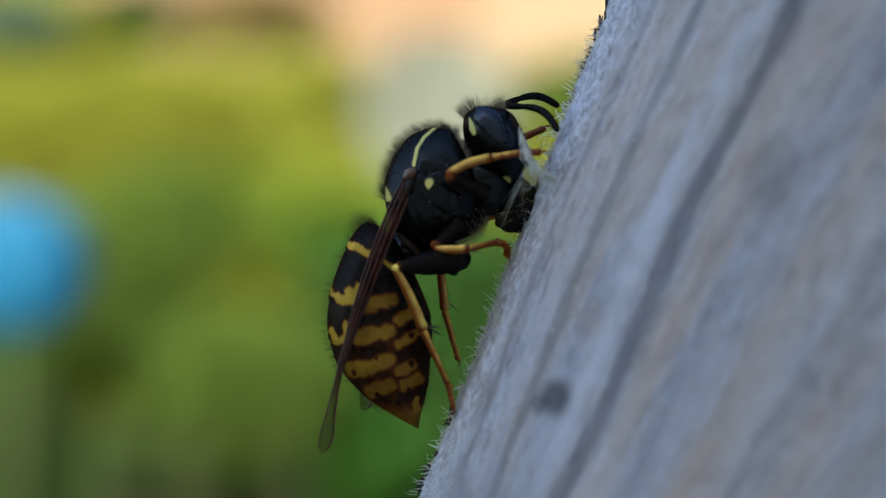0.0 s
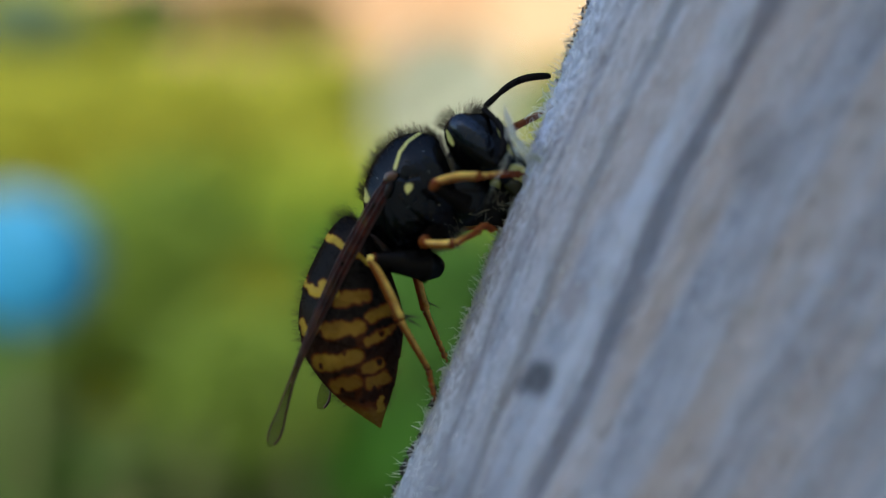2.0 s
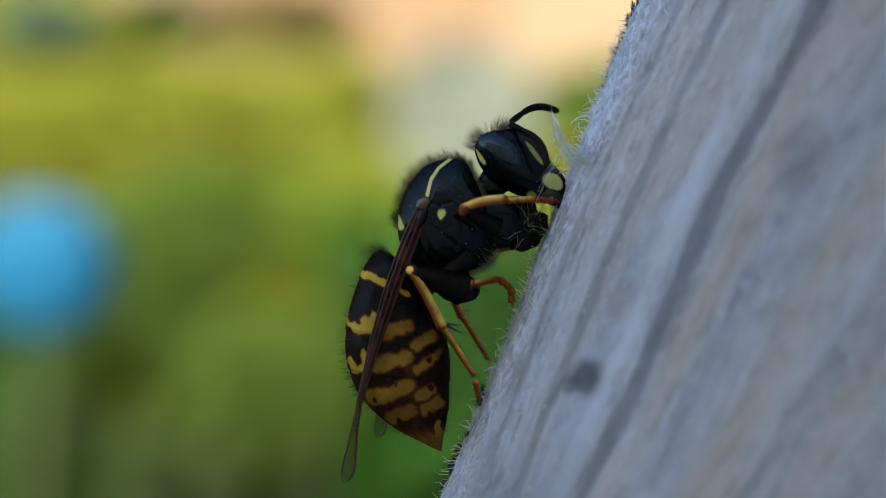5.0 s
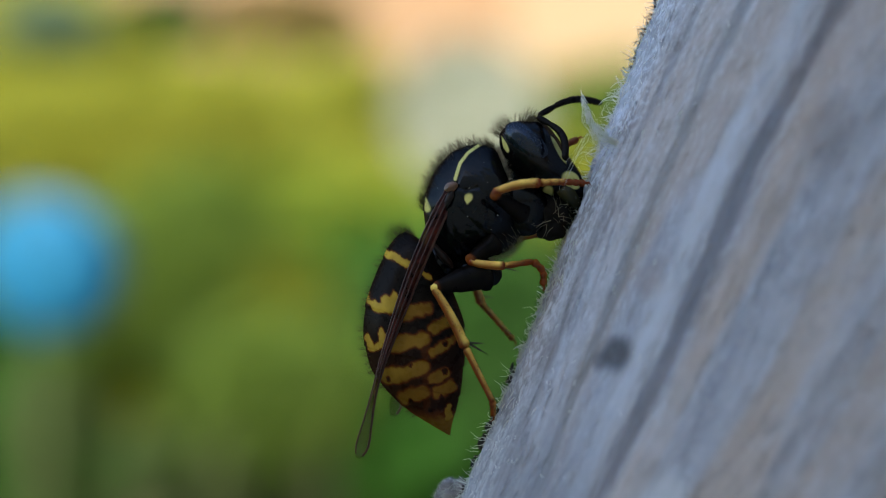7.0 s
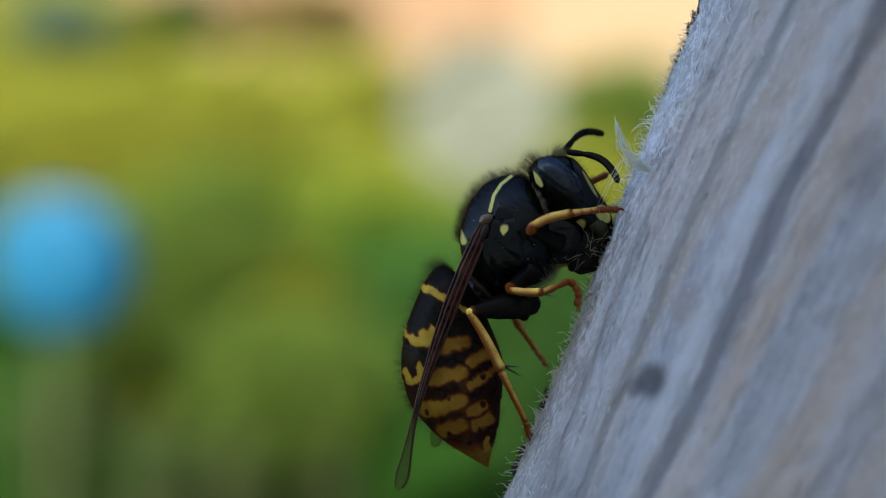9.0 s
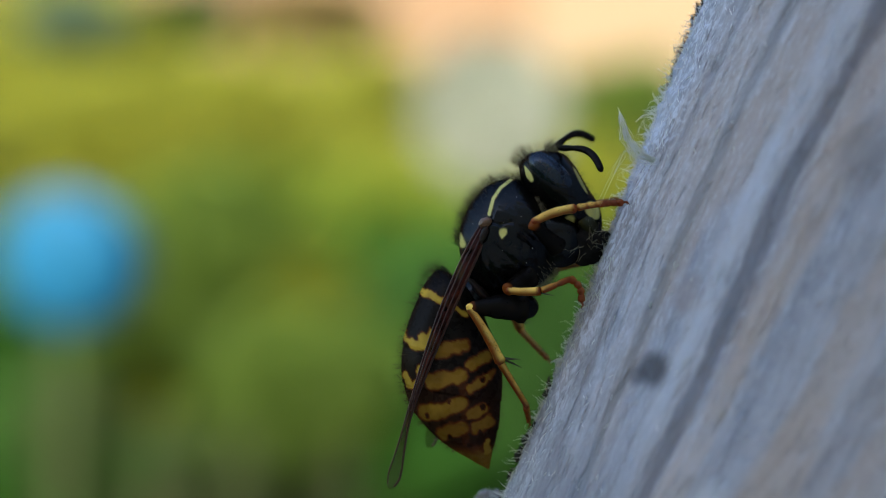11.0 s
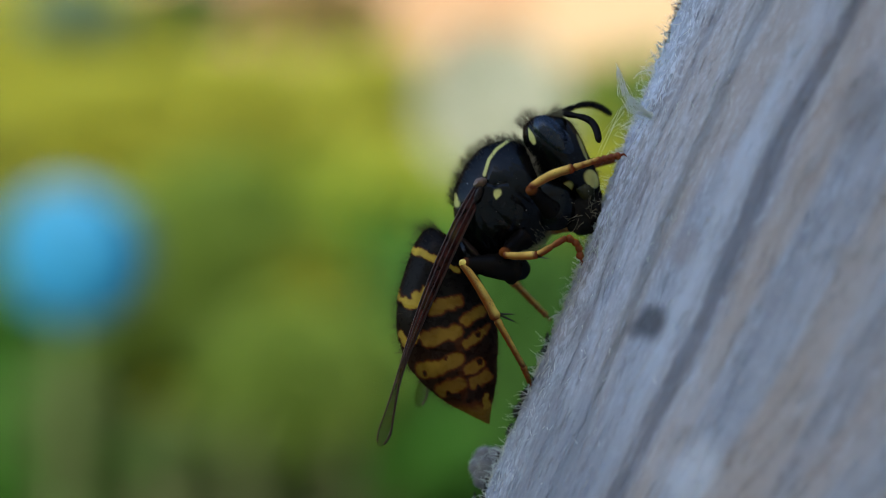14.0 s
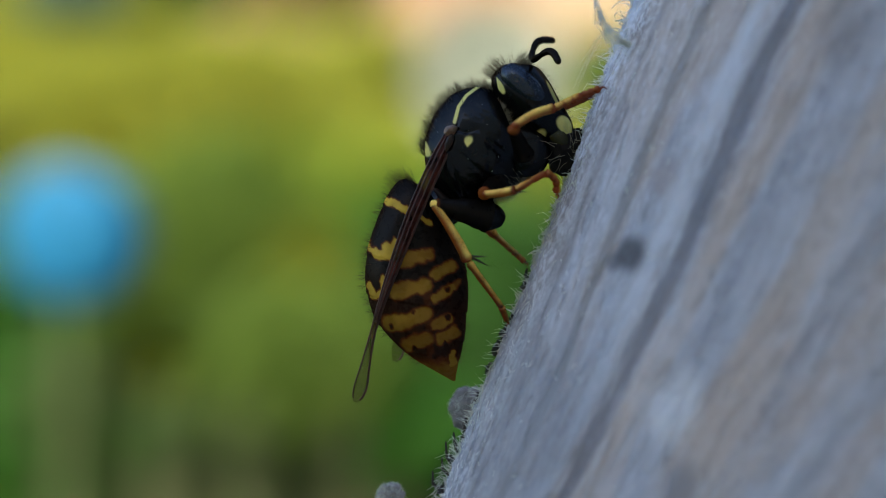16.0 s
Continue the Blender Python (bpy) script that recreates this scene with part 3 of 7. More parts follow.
def build_wisp():
    """Loose curl of scraped fibre standing off the edge."""
    rng = random.Random(17)
    verts, faces = [], []
    mm = 0.001
    for k in range(52):
        j = lambda s: rng.gauss(0, s)
        w = rng.gauss(0, 0.8)
        base = Vector((0.62 + j(0.05), -3.55 + j(0.12), 3.20 + j(0.10))) * mm
        low = Vector((-0.25 + j(0.12), -3.7 + j(0.2), 3.3 + j(0.2))) * mm
        mid = Vector((-0.78 + 0.10 * w + j(0.06), -3.7 + j(0.15), 3.72 + 0.09 * w + j(0.06))) * mm
        high = Vector((-1.22 + 0.07 * w + j(0.05), -3.7 + j(0.12), 4.22 + 0.05 * w + j(0.08))) * mm
        tip = Vector((-1.60 + 0.02 * w, -3.7 + j(0.1), 4.72 + j(0.06))).lerp(Vector((-1.22, -3.7, 4.22)), rng.uniform(-0.2, 0.6)) * mm
        strand(verts, faces, [base, low, mid, high, tip][: rng.choice((3, 4, 5, 5))], rng.uniform(0.008, 0.015) * mm)
    for k in range(11):
        j = lambda s: rng.gauss(0, s)
        a = Vector((0.55 + j(0.1), -3.3 + j(0.3), 3.0 + j(0.5))) * mm
        b = Vector((-0.60 + j(0.15), -3.3 + j(0.3), 2.7 + j(0.35))) * mm
        c = Vector((-0.90 + j(0.2), -3.3 + j(0.3), 1.5 + j(0.5))) * mm
        strand(verts, faces, [a, b, c][: rng.choice((2, 3))], rng.uniform(0.005, 0.011) * mm)
    for k in range(16):
        v = rng.uniform(1.5, 5.6)
        a = on_post(v * mm, -rng.uniform(0, 0.6) * mm)
        b = a + Vector((-rng.uniform(0.3, 0.7), rng.gauss(0, 0.2), rng.gauss(0, 0.25))) * mm
        c = b + Vector((-rng.uniform(0, 0.3), rng.gauss(0, 0.2), rng.gauss(-0.1, 0.4))) * mm
        strand(verts, faces, [a, b, c], rng.uniform(0.006, 0.012) * mm)
    # stouter splinters and loops beside it
    for v, out, rise, thick in ((5.3, 1.05, 0.35, 0.030), (5.1, 0.80, 0.75, 0.020), (4.5, 0.75, -0.10, 0.022), (4.0, 0.85, 0.45, 0.020),
                                (3.6, 0.70, -0.35, 0.018), (2.9, 0.65, 0.30, 0.022), (2.2, 0.55, -0.25, 0.018), (6.1, 0.45, 0.25, 0.020)):
        a = on_post(v * mm, -0.2 * mm)
        way = Vector((-out, rng.gauss(0, 0.1), rise * 0.4)).normalized()
        curl(verts, faces, a, way, Vector((0, 0.16 if rise > 0 else -0.16, rng.gauss(0, 0.05))), math.hypot(out, rise) * mm, thick * mm, 9)
    hair_part("fibre_wisp", verts, faces, FIBRE, post, "loose pale curl of scraped wood fibre")


def build_crumbs():
    rng = random.Random(23)
    spots = [(-7.2, 3), (-7.6, 3), (-9.3, 2), (-9.8, 4), (-10.3, 4), (-10.9, 5), (-11.6, 3), (-13.2, 3), (-14.6, 4), (-15.8, 4), (-17.2, 5)]
    for v, many in spots:
        for k in range(many):
            p = on_post((v + rng.gauss(0, 0.18)) * 0.001, rng.uniform(-0.0006, 0.0010), rng.uniform(0.0, 0.00022))
            bm = bmesh.new()
            blob(bm, p, (rng.uniform(0.00005, 0.00012), rng.uniform(0.00006, 0.00014), rng.uniform(0.00008, 0.00024)), rng.uniform(-0.6, 0.6), 0.8, 8, 6)
            part("crumb", bm, CRUMB, post)
    # thin dark flakes, added to draw the dark line atop the worn edge
    for k in range(46):
        v = rng.uniform(6.2, 13.5) * 0.001
        p = on_post(v, rng.uniform(-0.0001, 0.0006), rng.uniform(-0.00002, 0.00006))
        bm = bmesh.new()
        blob(bm, p, (rng.uniform(0.00003, 0.00006), rng.uniform(0.00008, 0.00016), rng.uniform(0.00014, 0.00040)), math.radians(POST_LEAN) + rng.gauss(0, 0.15), 0.8, 8, 6)
        part("edge_flake", bm, CRUMB, post)
    # ragged dark splinters near the top of the worn edge
    for k in range(26):
        v = rng.gauss(8.8, 0.9) * 0.001
        root = on_post(v, rng.uniform(-0.0003, 0.0008), -0.00003)
        way = Vector((-1, rng.gauss(0, 0.3), rng.gauss(-0.35, 0.45))).normalized()
        size = rng.uniform(0.00018, 0.00055)
        bm, marks = tube([root, root + way * size * 0.5 + Vector((0, 0, size * 0.1)), root + way * size], [0.00005, 0.000026, 0.000005], 6)
        part("splinter", bm, SPLINTER, post)


def build_lumps():
    rng = random.Random(29)
    for name, at, size, seed in (("lichen_tuft", (-0.00012, 0.0036, -0.0138), 0.0009, 1), ("lichen_tuft", (-0.00200, 0.0030, -0.0187), 0.0006, 2)):
        bm = bmesh.new()
        blob(bm, at, (size, size, size * 1.05), 0.3, 0.30, 40, 28)
        if seed == 2:
            tube([(0.0006, 0.003, -0.0197), (-0.0009, 0.003, -0.0192), at], [0.0003, 0.00022, 0.0003], 8, None, bm)
        tuft = part(name, bm, LICHEN, post, "soft grey tuft of lichen")
        verts, faces = [], []
        for k in range(700):
            d = Vector((rng.gauss(-0.3, 1), rng.gauss(-0.3, 1), rng.gauss(0, 1))).normalized()
            root = Vector(at) + d * size * 0.93
            way = (d + Vector((rng.gauss(0, 0.5), rng.gauss(0, 0.5), rng.gauss(0, 0.5)))).normalized()
            bristle(verts, faces, root, root + way * rng.uniform(0.00008, 0.00028), 0.00001, (0, 0, 0))
        hair_part("tuft_fuzz", verts, faces, FIBRE, tuft)
    # dark stalks and pale arcs of fibre low on the post
    for a, b, c in (((0.1, 0.3, -16.2), (-0.35, 0.2, -15.9), (-0.62, 0.1, -15.3)), ((0.1, 0.1, -16.6), (-0.3, 0.2, -16.5), (-0.55, 0.3, -16.0)),
                    ((0.0, 0.4, -17.4), (-0.5, 0.3, -17.2), (-0.7, 0.3, -16.7)), ((0.1, 0.2, -15.6), (-0.25, 0.2, -15.2), (-0.45, 0.1, -14.8))):
        bm, marks = tube([tuple(q / 1000 for q in p) for p in (a, b, c)], [0.00009, 0.00007, 0.00004], 7)
        part("twig", bm, CRUMB, post, "tiny dark broken stalk")
    verts, faces = [], []
    for k in range(90):
        v = rng.uniform(-18.5, -15) / 1000
        a = on_post(v, rng.uniform(-0.0006, 0.0012))
        b = a + Vector((-rng.uniform(0.2, 0.5), rng.gauss(0, 0.15), rng.uniform(-0.1, 0.3))) / 1000
        c = b + Vector((rng.gauss(0, 0.2), rng.gauss(0, 0.15), rng.uniform(-0.5, -0.1))) / 1000
        strand(verts, faces, [a, b, c], rng.uniform(0.000006, 0.000013))
    hair_part("loose_fibre", verts, faces, FIBRE, post, "pale arcs of lifted wood fibre")


SPLINTER = plain("brown_splinter", (0.10, 0.065, 0.04), 0.9, 4000)
build_wisp()
build_crumbs()
build_lumps()


# the wasp ---------------------------------------------------------------
def limb(x, y, z, turn, lean):
    """Pose from millimetres, a turn in the upright plane and a lean out of it, in degrees."""
    return pose(x / 1000, y / 1000, z / 1000, 0, -turn, 0) @ pose(0, 0, 0, 0, 0, lean)


def near_line(x, y, a, b):
    """Distance of a drawing point from the line between a and b."""
    dx, dy = b[0] - a[0], b[1] - a[1]
    t = min(1, max(0, ((x - a[0]) * dx + (y - a[1]) * dy) / (dx * dx + dy * dy)))
    return math.hypot(x - a[0] - t * dx, y - a[1] - t * dy)


wasp = thing("wasp", "black and yellow wasp scraping fibre from the weathered post", "wasp")


def thorax_mark(s, f, x, y, n):
    stripe = min(near_line(x, y, (842, 276), (849, 248)), near_line(x, y, (849, 248), (862, 228)), near_line(x, y, (862, 228), (884, 210)))
    m = 1 - step(stripe, 1.6 + 0.7 * step(y, 225, 265), 3.6)
    # three-cornered fleck under the wing base
    fleck = math.hypot((x - 867 - 0.15 * (309 - y)) / max(2.5, 7.5 - 0.32 * (y - 308)), (y - 310) / 9.5) + 0.12 * noise.noise(Vector((x * 0.3, y * 0.3, 2)))
    m = max(m, 1 - step(fleck, 0.75, 1.15))
    m = max(m, 1 - step(near_line(x, y, (787, 314), (795, 330)), 4, 8)) if abs(n) > 0.25 else m
    return m


def thorax_dent(x, y):
    """Sutures between the plates of the thorax and the punctured texture of the cuticle."""
    d = 0.0
    for a, b, w, h in (((842, 288), (862, 294), 3.0, 0.05), ((862, 294), (884, 288), 3.0, 0.05), ((846, 284), (856, 244), 3.0, 0.02),
                       ((856, 244), (884, 214), 3.0, 0.02), ((884, 290), (930, 330), 5.0, 0.03), ((850, 330), (905, 375), 5.0, 0.03),
                       ((800, 335), (835, 310), 4.0, 0.035), ((835, 345), (862, 415), 5.0, 0.04), ((905, 300), (900, 400), 6.0, 0.02)):
        d += 0.6 * h * math.exp(-(near_line(x, y, a, b) / w) ** 2)
    return d + 0.006 * noise.noise(Vector((x * 0.16, y * 0.16, 0)))


def build_thorax():
    rows = [
        (918, 222, 950, 308, 46), (892, 211, 966, 334, 62), (854, 215, 964, 366, 78), (823, 236, 948, 394, 89),
        (800, 271, 920, 408, 89), (788, 312, 892, 418, 81), (790, 348, 868, 424, 66), (798, 378, 848, 424, 44), (808, 393, 830, 414, 16),
    ]
    bm, marks = loft(rows, YSPOT, 26, 260, lambda s: 1 + 0.006 * math.sin(s * 5.5), thorax_mark, thorax_dent)
    body = part("thorax", bm, THORAX, wasp, "glossy black thorax with yellow flecks", marks)
    bm = bmesh.new()
    blob(bm, ((836 - 867) * U, -80 * U, -(291 - 309) * U), (12 * U, 8 * U, 8 * U), 0.5, 0.3)
    part("tegula", bm, TEGULA, wasp, "small brown wing-base plate")
    bm = bmesh.new()
    blob(bm, ((836 - 867) * U, 80 * U, -(291 - 309) * U), (12 * U, 8 * U, 8 * U), 0.5, 0.3)
    part("tegula", bm, TEGULA, wasp, "small brown wing-base plate")
    dusty(body, rows, YSPOT, 9, (0.6, 6.5), 12)
    hairy(body, rows, YSPOT, 900, (0.2, 5.6), 0.5, (10, 27), 11)
    hairy(body, rows, YSPOT, 300, (0.0, 0.25), 1.6, (8, 20), 13, 1.0, (0.7, 0, 0.3), PALE_HAIR, "soft pale hair behind the head")
    hairy(body, rows, YSPOT, 850, (1.0, 5.0), 0.5, (8, 19), 14, math.pi, (0, 0, -0.2), PALE_HAIR, "soft pale hair on the underside")
    bm = bmesh.new()
    blob(bm, ((822 - 867) * U, 0, -(424 - 309) * U), (38 * U, 40 * U, 34 * U), -0.5, 0.05)
    part("propodeum", bm, THORAX, wasp)
    # raised grey strip on each side stands in for the waist's highlight
    for side in (-1, 1):
        bm = bmesh.new()
        blob(bm, ((826 - 867) * U, side * 44 * U, -(412 - 309) * U), (29 * U, 8 * U, 7 * U), -0.8, 0.2)
        part("highlight_plate", bm, HINGE, wasp, "smooth grey-brown plate that stands for the highlight at the waist")
    for side in (-1, 1):
        bm = bmesh.new()
        blob(bm, ((833 - 867) * U, side * 84 * U, -(312 - 309) * U), (6 * U, 6 * U, 15 * U), -0.35, 0.35)
        part("wing_hinge", bm, HINGE, wasp, "small grey-brown wing joint")
    return body


def dusty(owner, rows, pivot, count, span, seed):
    """Pale grains of wood dust caught on the flank of a lofted body."""
    st, ss = smooth_rows(rows, 40)
    rng = random.Random(seed)
    verts, faces = [], []
    inside = [i for i, s in enumerate(ss) if span[0] <= s <= span[1]]
    for k in range(count):
        ax, ay, bx, by, w = st[rng.choice(inside)]
        f = rng.uniform(0.4, 2.2)
        c, n = math.cos(f), math.sin(f)
        x, y = (ax + bx) / 2 + c * (ax - bx) / 2, (ay + by) / 2 + c * (ay - by) / 2
        root = Vector((x - pivot[0], -n * w - 1.0, -(y - pivot[1])))
        tip = root + Vector((rng.uniform(-2.2, 2.2), -0.8, rng.uniform(-2.2, 2.2)))
        bristle(verts, faces, root * U, tip * U, rng.uniform(0.4, 0.8) * U, (0, 0, 0))
    hair_part("dust", verts, faces, FIBRE, owner, "pale grains of wood dust")


def hairy(owner, rows, pivot, count, span, reach, lengths, seed, centre=0.0, lean=(0, 0, 0), mat=None, label="short dark erect hair"):
    """Bristles standing on the back of a lofted body."""
    st, ss = smooth_rows(rows, 40)
    rng = random.Random(seed)
    verts, faces = [], []
    inside = [i for i, s in enumerate(ss) if span[0] <= s <= span[1]]
    for k in range(count):
        ax, ay, bx, by, w = st[rng.choice(inside)]
        f = centre + rng.gauss(0, 0.5) * reach
        c, n = math.cos(f), math.sin(f)
        cx, cy, hx, hy = (ax + bx) / 2, (ay + by) / 2, (ax - bx) / 2, (ay - by) / 2
        half = math.hypot(hx, hy)
        root = Vector(((cx + c * hx - pivot[0]), -n * w, -(cy + c * hy - pivot[1])))
        out = Vector((c * hx / half / half, -n / max(w, 5), -c * hy / half / half)).normalized()
        way = (out + Vector(lean) + Vector((rng.gauss(0, 0.25), rng.gauss(0, 0.25), rng.gauss(0, 0.25)))).normalized()
        length = rng.uniform(*lengths)
        bend = Vector((rng.gauss(0, 1), rng.gauss(0, 1), rng.gauss(0, 1))) * length * 0.10
        bristle(verts, faces, root * U * 0.985, (root + way * length) * U, rng.uniform(0.22, 0.38) * U, bend * U)
    hair_part("hair", verts, faces, mat or HAIR, owner, label)


GASTER_AT = (815, 403)


# yellow bands and patches of the abdomen's plates: from, to, half thickness, strength
BANDS = (
    ((714, 407), (762, 428), 6.5, 1.0),
    ((762, 428), (800, 448), 5.5, 0.8),
    ((690, 486), (709, 506), 7.0, 0.9),
    ((709, 506), (741, 512), 7.5, 0.9),
    ((725, 494), (742, 500), 10.0, 0.9),
    ((741, 487), (750, 504), 8.0, 0.85),
    ((757, 516), (798, 504), 12.8, 0.55),
    ((790, 503), (801, 498), 5.8, 0.47),
    ((696, 561), (704, 580), 6.0, 0.7),
    ((704, 582), (722, 573), 6.0, 0.7),
    ((722, 549), (726, 567), 6.0, 0.7),
    ((748, 573), (796, 557), 13.3, 0.57),
    ((743, 567), (784, 562), 12.8, 0.55),
    ((736, 627), (759, 623), 16.2, 0.59),
    ((760, 625), (798, 606), 13.9, 0.57),
    ((769, 664), (801, 651), 14.5, 0.49),
    ((814, 538), (840, 524), 11.0, 0.59),
    ((823, 528), (842, 520), 8.1, 0.57),
    ((815, 580), (843, 561), 9.3, 0.57),
    ((832, 570), (852, 551), 7.0, 0.47),
    ((817, 627), (839, 615), 9.9, 0.53),
    ((827, 651), (849, 638), 11.6, 0.51),
    ((848, 675), (847, 697), 7.0, 0.59),
)
# dark flecks set into the bands: place, size
FLECKS = ((702, 487, 9), (711, 560, 7.5), (739, 631, 5), (781, 671, 6.5), (836, 563, 6), (832, 601, 6), (838, 612, 6), (836, 659, 5), (815, 683, 5), (849, 571, 5), (778, 606, 3))


def gaster_mark(s, f, x, y, n):
    wob = Vector((x * 0.05, y * 0.05, 0))
    x, y = x + 3.5 * noise.noise(wob * 1.6) + 1.6 * noise.noise(wob * 4.1), y + 5.0 * noise.noise(wob * 1.5 + Vector((0, 0, 5))) + 1.8 * noise.noise(wob * 4.3)
    # browner towards the tail and along the seam between upper and lower plates
    m = 0.40 * step(y, 675, 706) + 0.10 * step(y, 500, 620)
    m = max(m, 0.20 * (1 - step(abs(x - 796 - 0.08 * (y - 520)), 3, 12)) * step(y, 530, 580))
    for a, c, half, strength in BANDS:
        m = max(m, strength * (1 - step(near_line(x, y, a, c), half * 0.66, half * 1.36)))
    for u, v, size in FLECKS:
        m = min(m, 0.10 + 0.9 * step(math.hypot(x - u, y - v), size * 0.6, size * 1.3))
    return m


def build_gaster():
    rows = [
        (800, 396, 818, 410, 12), (748, 372, 818, 424, 62), (714, 420, 836, 456, 82), (688, 510, 868, 536, 92),
        (692, 580, 870, 606, 90), (716, 634, 866, 658, 76), (766, 682, 859, 690, 50), (814, 710, 855, 711, 24), (849, 728, 853, 728, 3),
    ]

    def swell(s):
        t = s - int(s)
        return 1 + (0.026 * (t - 0.5) if 1 < s < 6.6 else 0.0) - (0.01 if 1 < s < 6.6 and t > 0.965 else 0)

    bm, marks = loft(rows, GASTER_AT, 26, 200, swell, gaster_mark)
    body = part("gaster", bm, GASTER, wasp, "abdomen banded black and dull yellow", marks)
    hairy(body, rows, GASTER_AT, 120, (0.5, 1.5), 0.7, (18, 40), 21)
    hairy(body, rows, GASTER_AT, 420, (1.5, 6.6), 0.5, (9, 22), 22)
    hairy(body, rows, GASTER_AT, 140, (2.5, 6.3), 0.5, (6, 12), 23, math.pi)
    return body


HEAD_AT = (915, 262)


def head_mark(s, f, x, y, n):
    t = min(1, max(0, (y - 198) / 28))
    m = (1 - step(near_line(x, y, (911, 198), (926, 225)), 1.4 + 2.6 * math.sin(math.pi * t), 4 + 2.6 * math.sin(math.pi * t))) if abs(n) > 0.62 else 0.0
    # pale wedge before the eye, then the rounded yellow shield with a black front edge
    face = 1 - step(math.hypot((s - 2.62) / 0.68, (f - 2.62 + 0.12 * (s - 2.6)) / 0.13), 0.75, 1.05)
    shield = 1 - step(math.hypot((s - 4.14) / 0.56, (f - 2.28) / 0.50), 0.82, 1.02)
    cheek = (1 - step(math.hypot((x - 991) / 11, (y - 300 + 0.4 * (x - 991)) / 11), 0.7, 1.2)) * step(abs(n), 0.3, 0.5)
    return max(m, face * 0.6, shield, 0.8 * cheek)


def build_head():
    rows = [
        (920, 176, 948, 170, 34), (905, 197, 984, 176, 72), (912, 236, 1006, 200, 86), (940, 272, 1028, 238, 80),
        (976, 298, 1048, 272, 60), (1012, 314, 1053, 302, 38), (1036, 320, 1050, 316, 16),
    ]
    bm, marks = loft(rows, HEAD_AT, 24, 200, None, head_mark)
    body = part("head", bm, THORAX, wasp, "black head with a yellow face shield", marks)
    for side in (-1, 1):
        bm = bmesh.new()
        blob(bm, ((962 - 915) * U, side * 53 * U, -(216 - 262) * U), (53 * U, 37 * U, 28 * U), -0.80, 0.02, 40, 28)
        part("eye", bm, EYE, body, "glossy dark kidney-shaped compound eye")
        pts = [(1018, 292, 40), (1030, 308, 38), (1040, 322, 26), (1040, 334, 10)]
        bm, marks = tube([((x - 915) * U, side * w * U, -(y - 262) * U) for x, y, w in pts], [15 * U, 14 * U, 10 * U, 3 * U], 10, lambda t: 0.06 * (1 - t))
        part("mandible", bm, THORAX, body, "stout black jaw", marks)
    pts = [(872, 284, 0), (912, 268, 0), (945, 246, 0)]
    bm, marks = tube([((x - 915) * U, w * U, -(y - 262) * U) for x, y, w in pts], [30 * U, 25 * U, 32 * U], 16)
    part("neck", bm, THORAX, body, "", marks)
    hairy(body, rows, HEAD_AT, 150, (0.0, 0.5), 4.0, (17, 36), 31, math.pi / 2, (-0.15, 0, 1.3))
    hairy(body, rows, HEAD_AT, 80, (0.4, 1.1), 0.9, (14, 30), 33, 0.0, (-0.2, 0, 0.8))
    hairy(body, rows, HEAD_AT, 110, (0.2, 0.7), 0.9, (12, 26), 34, math.pi, (0.1, 0, 0.9))
    hairy(body, rows, HEAD_AT, 110, (0.6, 4.0), 0.7, (6, 14), 32, math.pi)
    return body


def build_antenna(length, arch):
    """Black antenna along local x: a slim first joint, then eleven short ones that arch down to the tip."""
    pts, radii = [], []
    n = 66
    for i in range(n + 1):
        t = i / n
        pts.append((length * t, 0, arch * math.sin(math.pi * t ** 1.15)))
        if t < 0.24:
            r = 4.6 + 1.2 * math.sin(math.pi * t / 0.24)
        elif t < 0.28:
            r = 4.3
        else:
            q = (t - 0.28) / 0.72
            r = 5.6 + 1.3 * math.sin(math.pi * min(1, q * 0.9)) - 1.0 * abs(math.cos(math.pi * q * 11)) ** 6
        radii.append(r if t < 0.965 else r * (0.9 - 9 * (t - 0.965)))
    bm, marks = tube(pts, radii, 12, None, None, U)
    return part("antenna", bm, BLACK, head, "black curved segmented antenna", marks)


def segment(name, length, r0, r1, mat, label="", mark=None, bend=0.0, belly=0.0, beads=0, seg=12, shaft=0.0):
    pts, radii = [], []
    n = 48 if beads else 22
    for i in range(n + 1):
        t = i / n
        pts.append((length * t, 0, bend * math.sin(math.pi * t)))
        r = r0 + (r1 - r0) * t + belly * math.sin(math.pi * t)
        knob = 1 + 0.16 * (math.exp(-((t - 0.05) / 0.05) ** 2) + math.exp(-((t - 0.94) / 0.05) ** 2))
        r *= knob * (1 + 0.07 * noise.noise(Vector((t * 9, length, 0))))
        if beads and t > shaft:
            r *= 0.74 + 0.38 * abs(math.sin(math.pi * (t - shaft) / (1 - shaft) * beads)) ** 0.7
        if i in (0, n):
            r *= 0.7
        radii.append(r)
    # amber legs carry a dark side, shade put into their pattern colour
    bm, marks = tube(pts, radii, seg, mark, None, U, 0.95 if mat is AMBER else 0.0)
    leg = part(name, bm, mat, wasp, label, marks)
    if mat is not AMBER:
        return leg
    rng = random.Random(int(length * 10))
    verts, faces = [], []
    for k in range(int(length * 0.9)):
        i = rng.randrange(2, n)
        f = rng.uniform(0, 6.283)
        out = Vector((0.9, math.cos(f), math.sin(f)))
        root = Vector(pts[i]) + Vector((rng.uniform(-2, 2), math.cos(f) * radii[i], math.sin(f) * radii[i])) * 0.95
        bristle(verts, faces, root * U, (root + out * rng.uniform(2.5, 6)) * U, rng.uniform(0.2, 0.4) * U, Vector((0, 0, 0)))
    hair_part("bristles", verts, faces, HAIR, leg)
    return leg


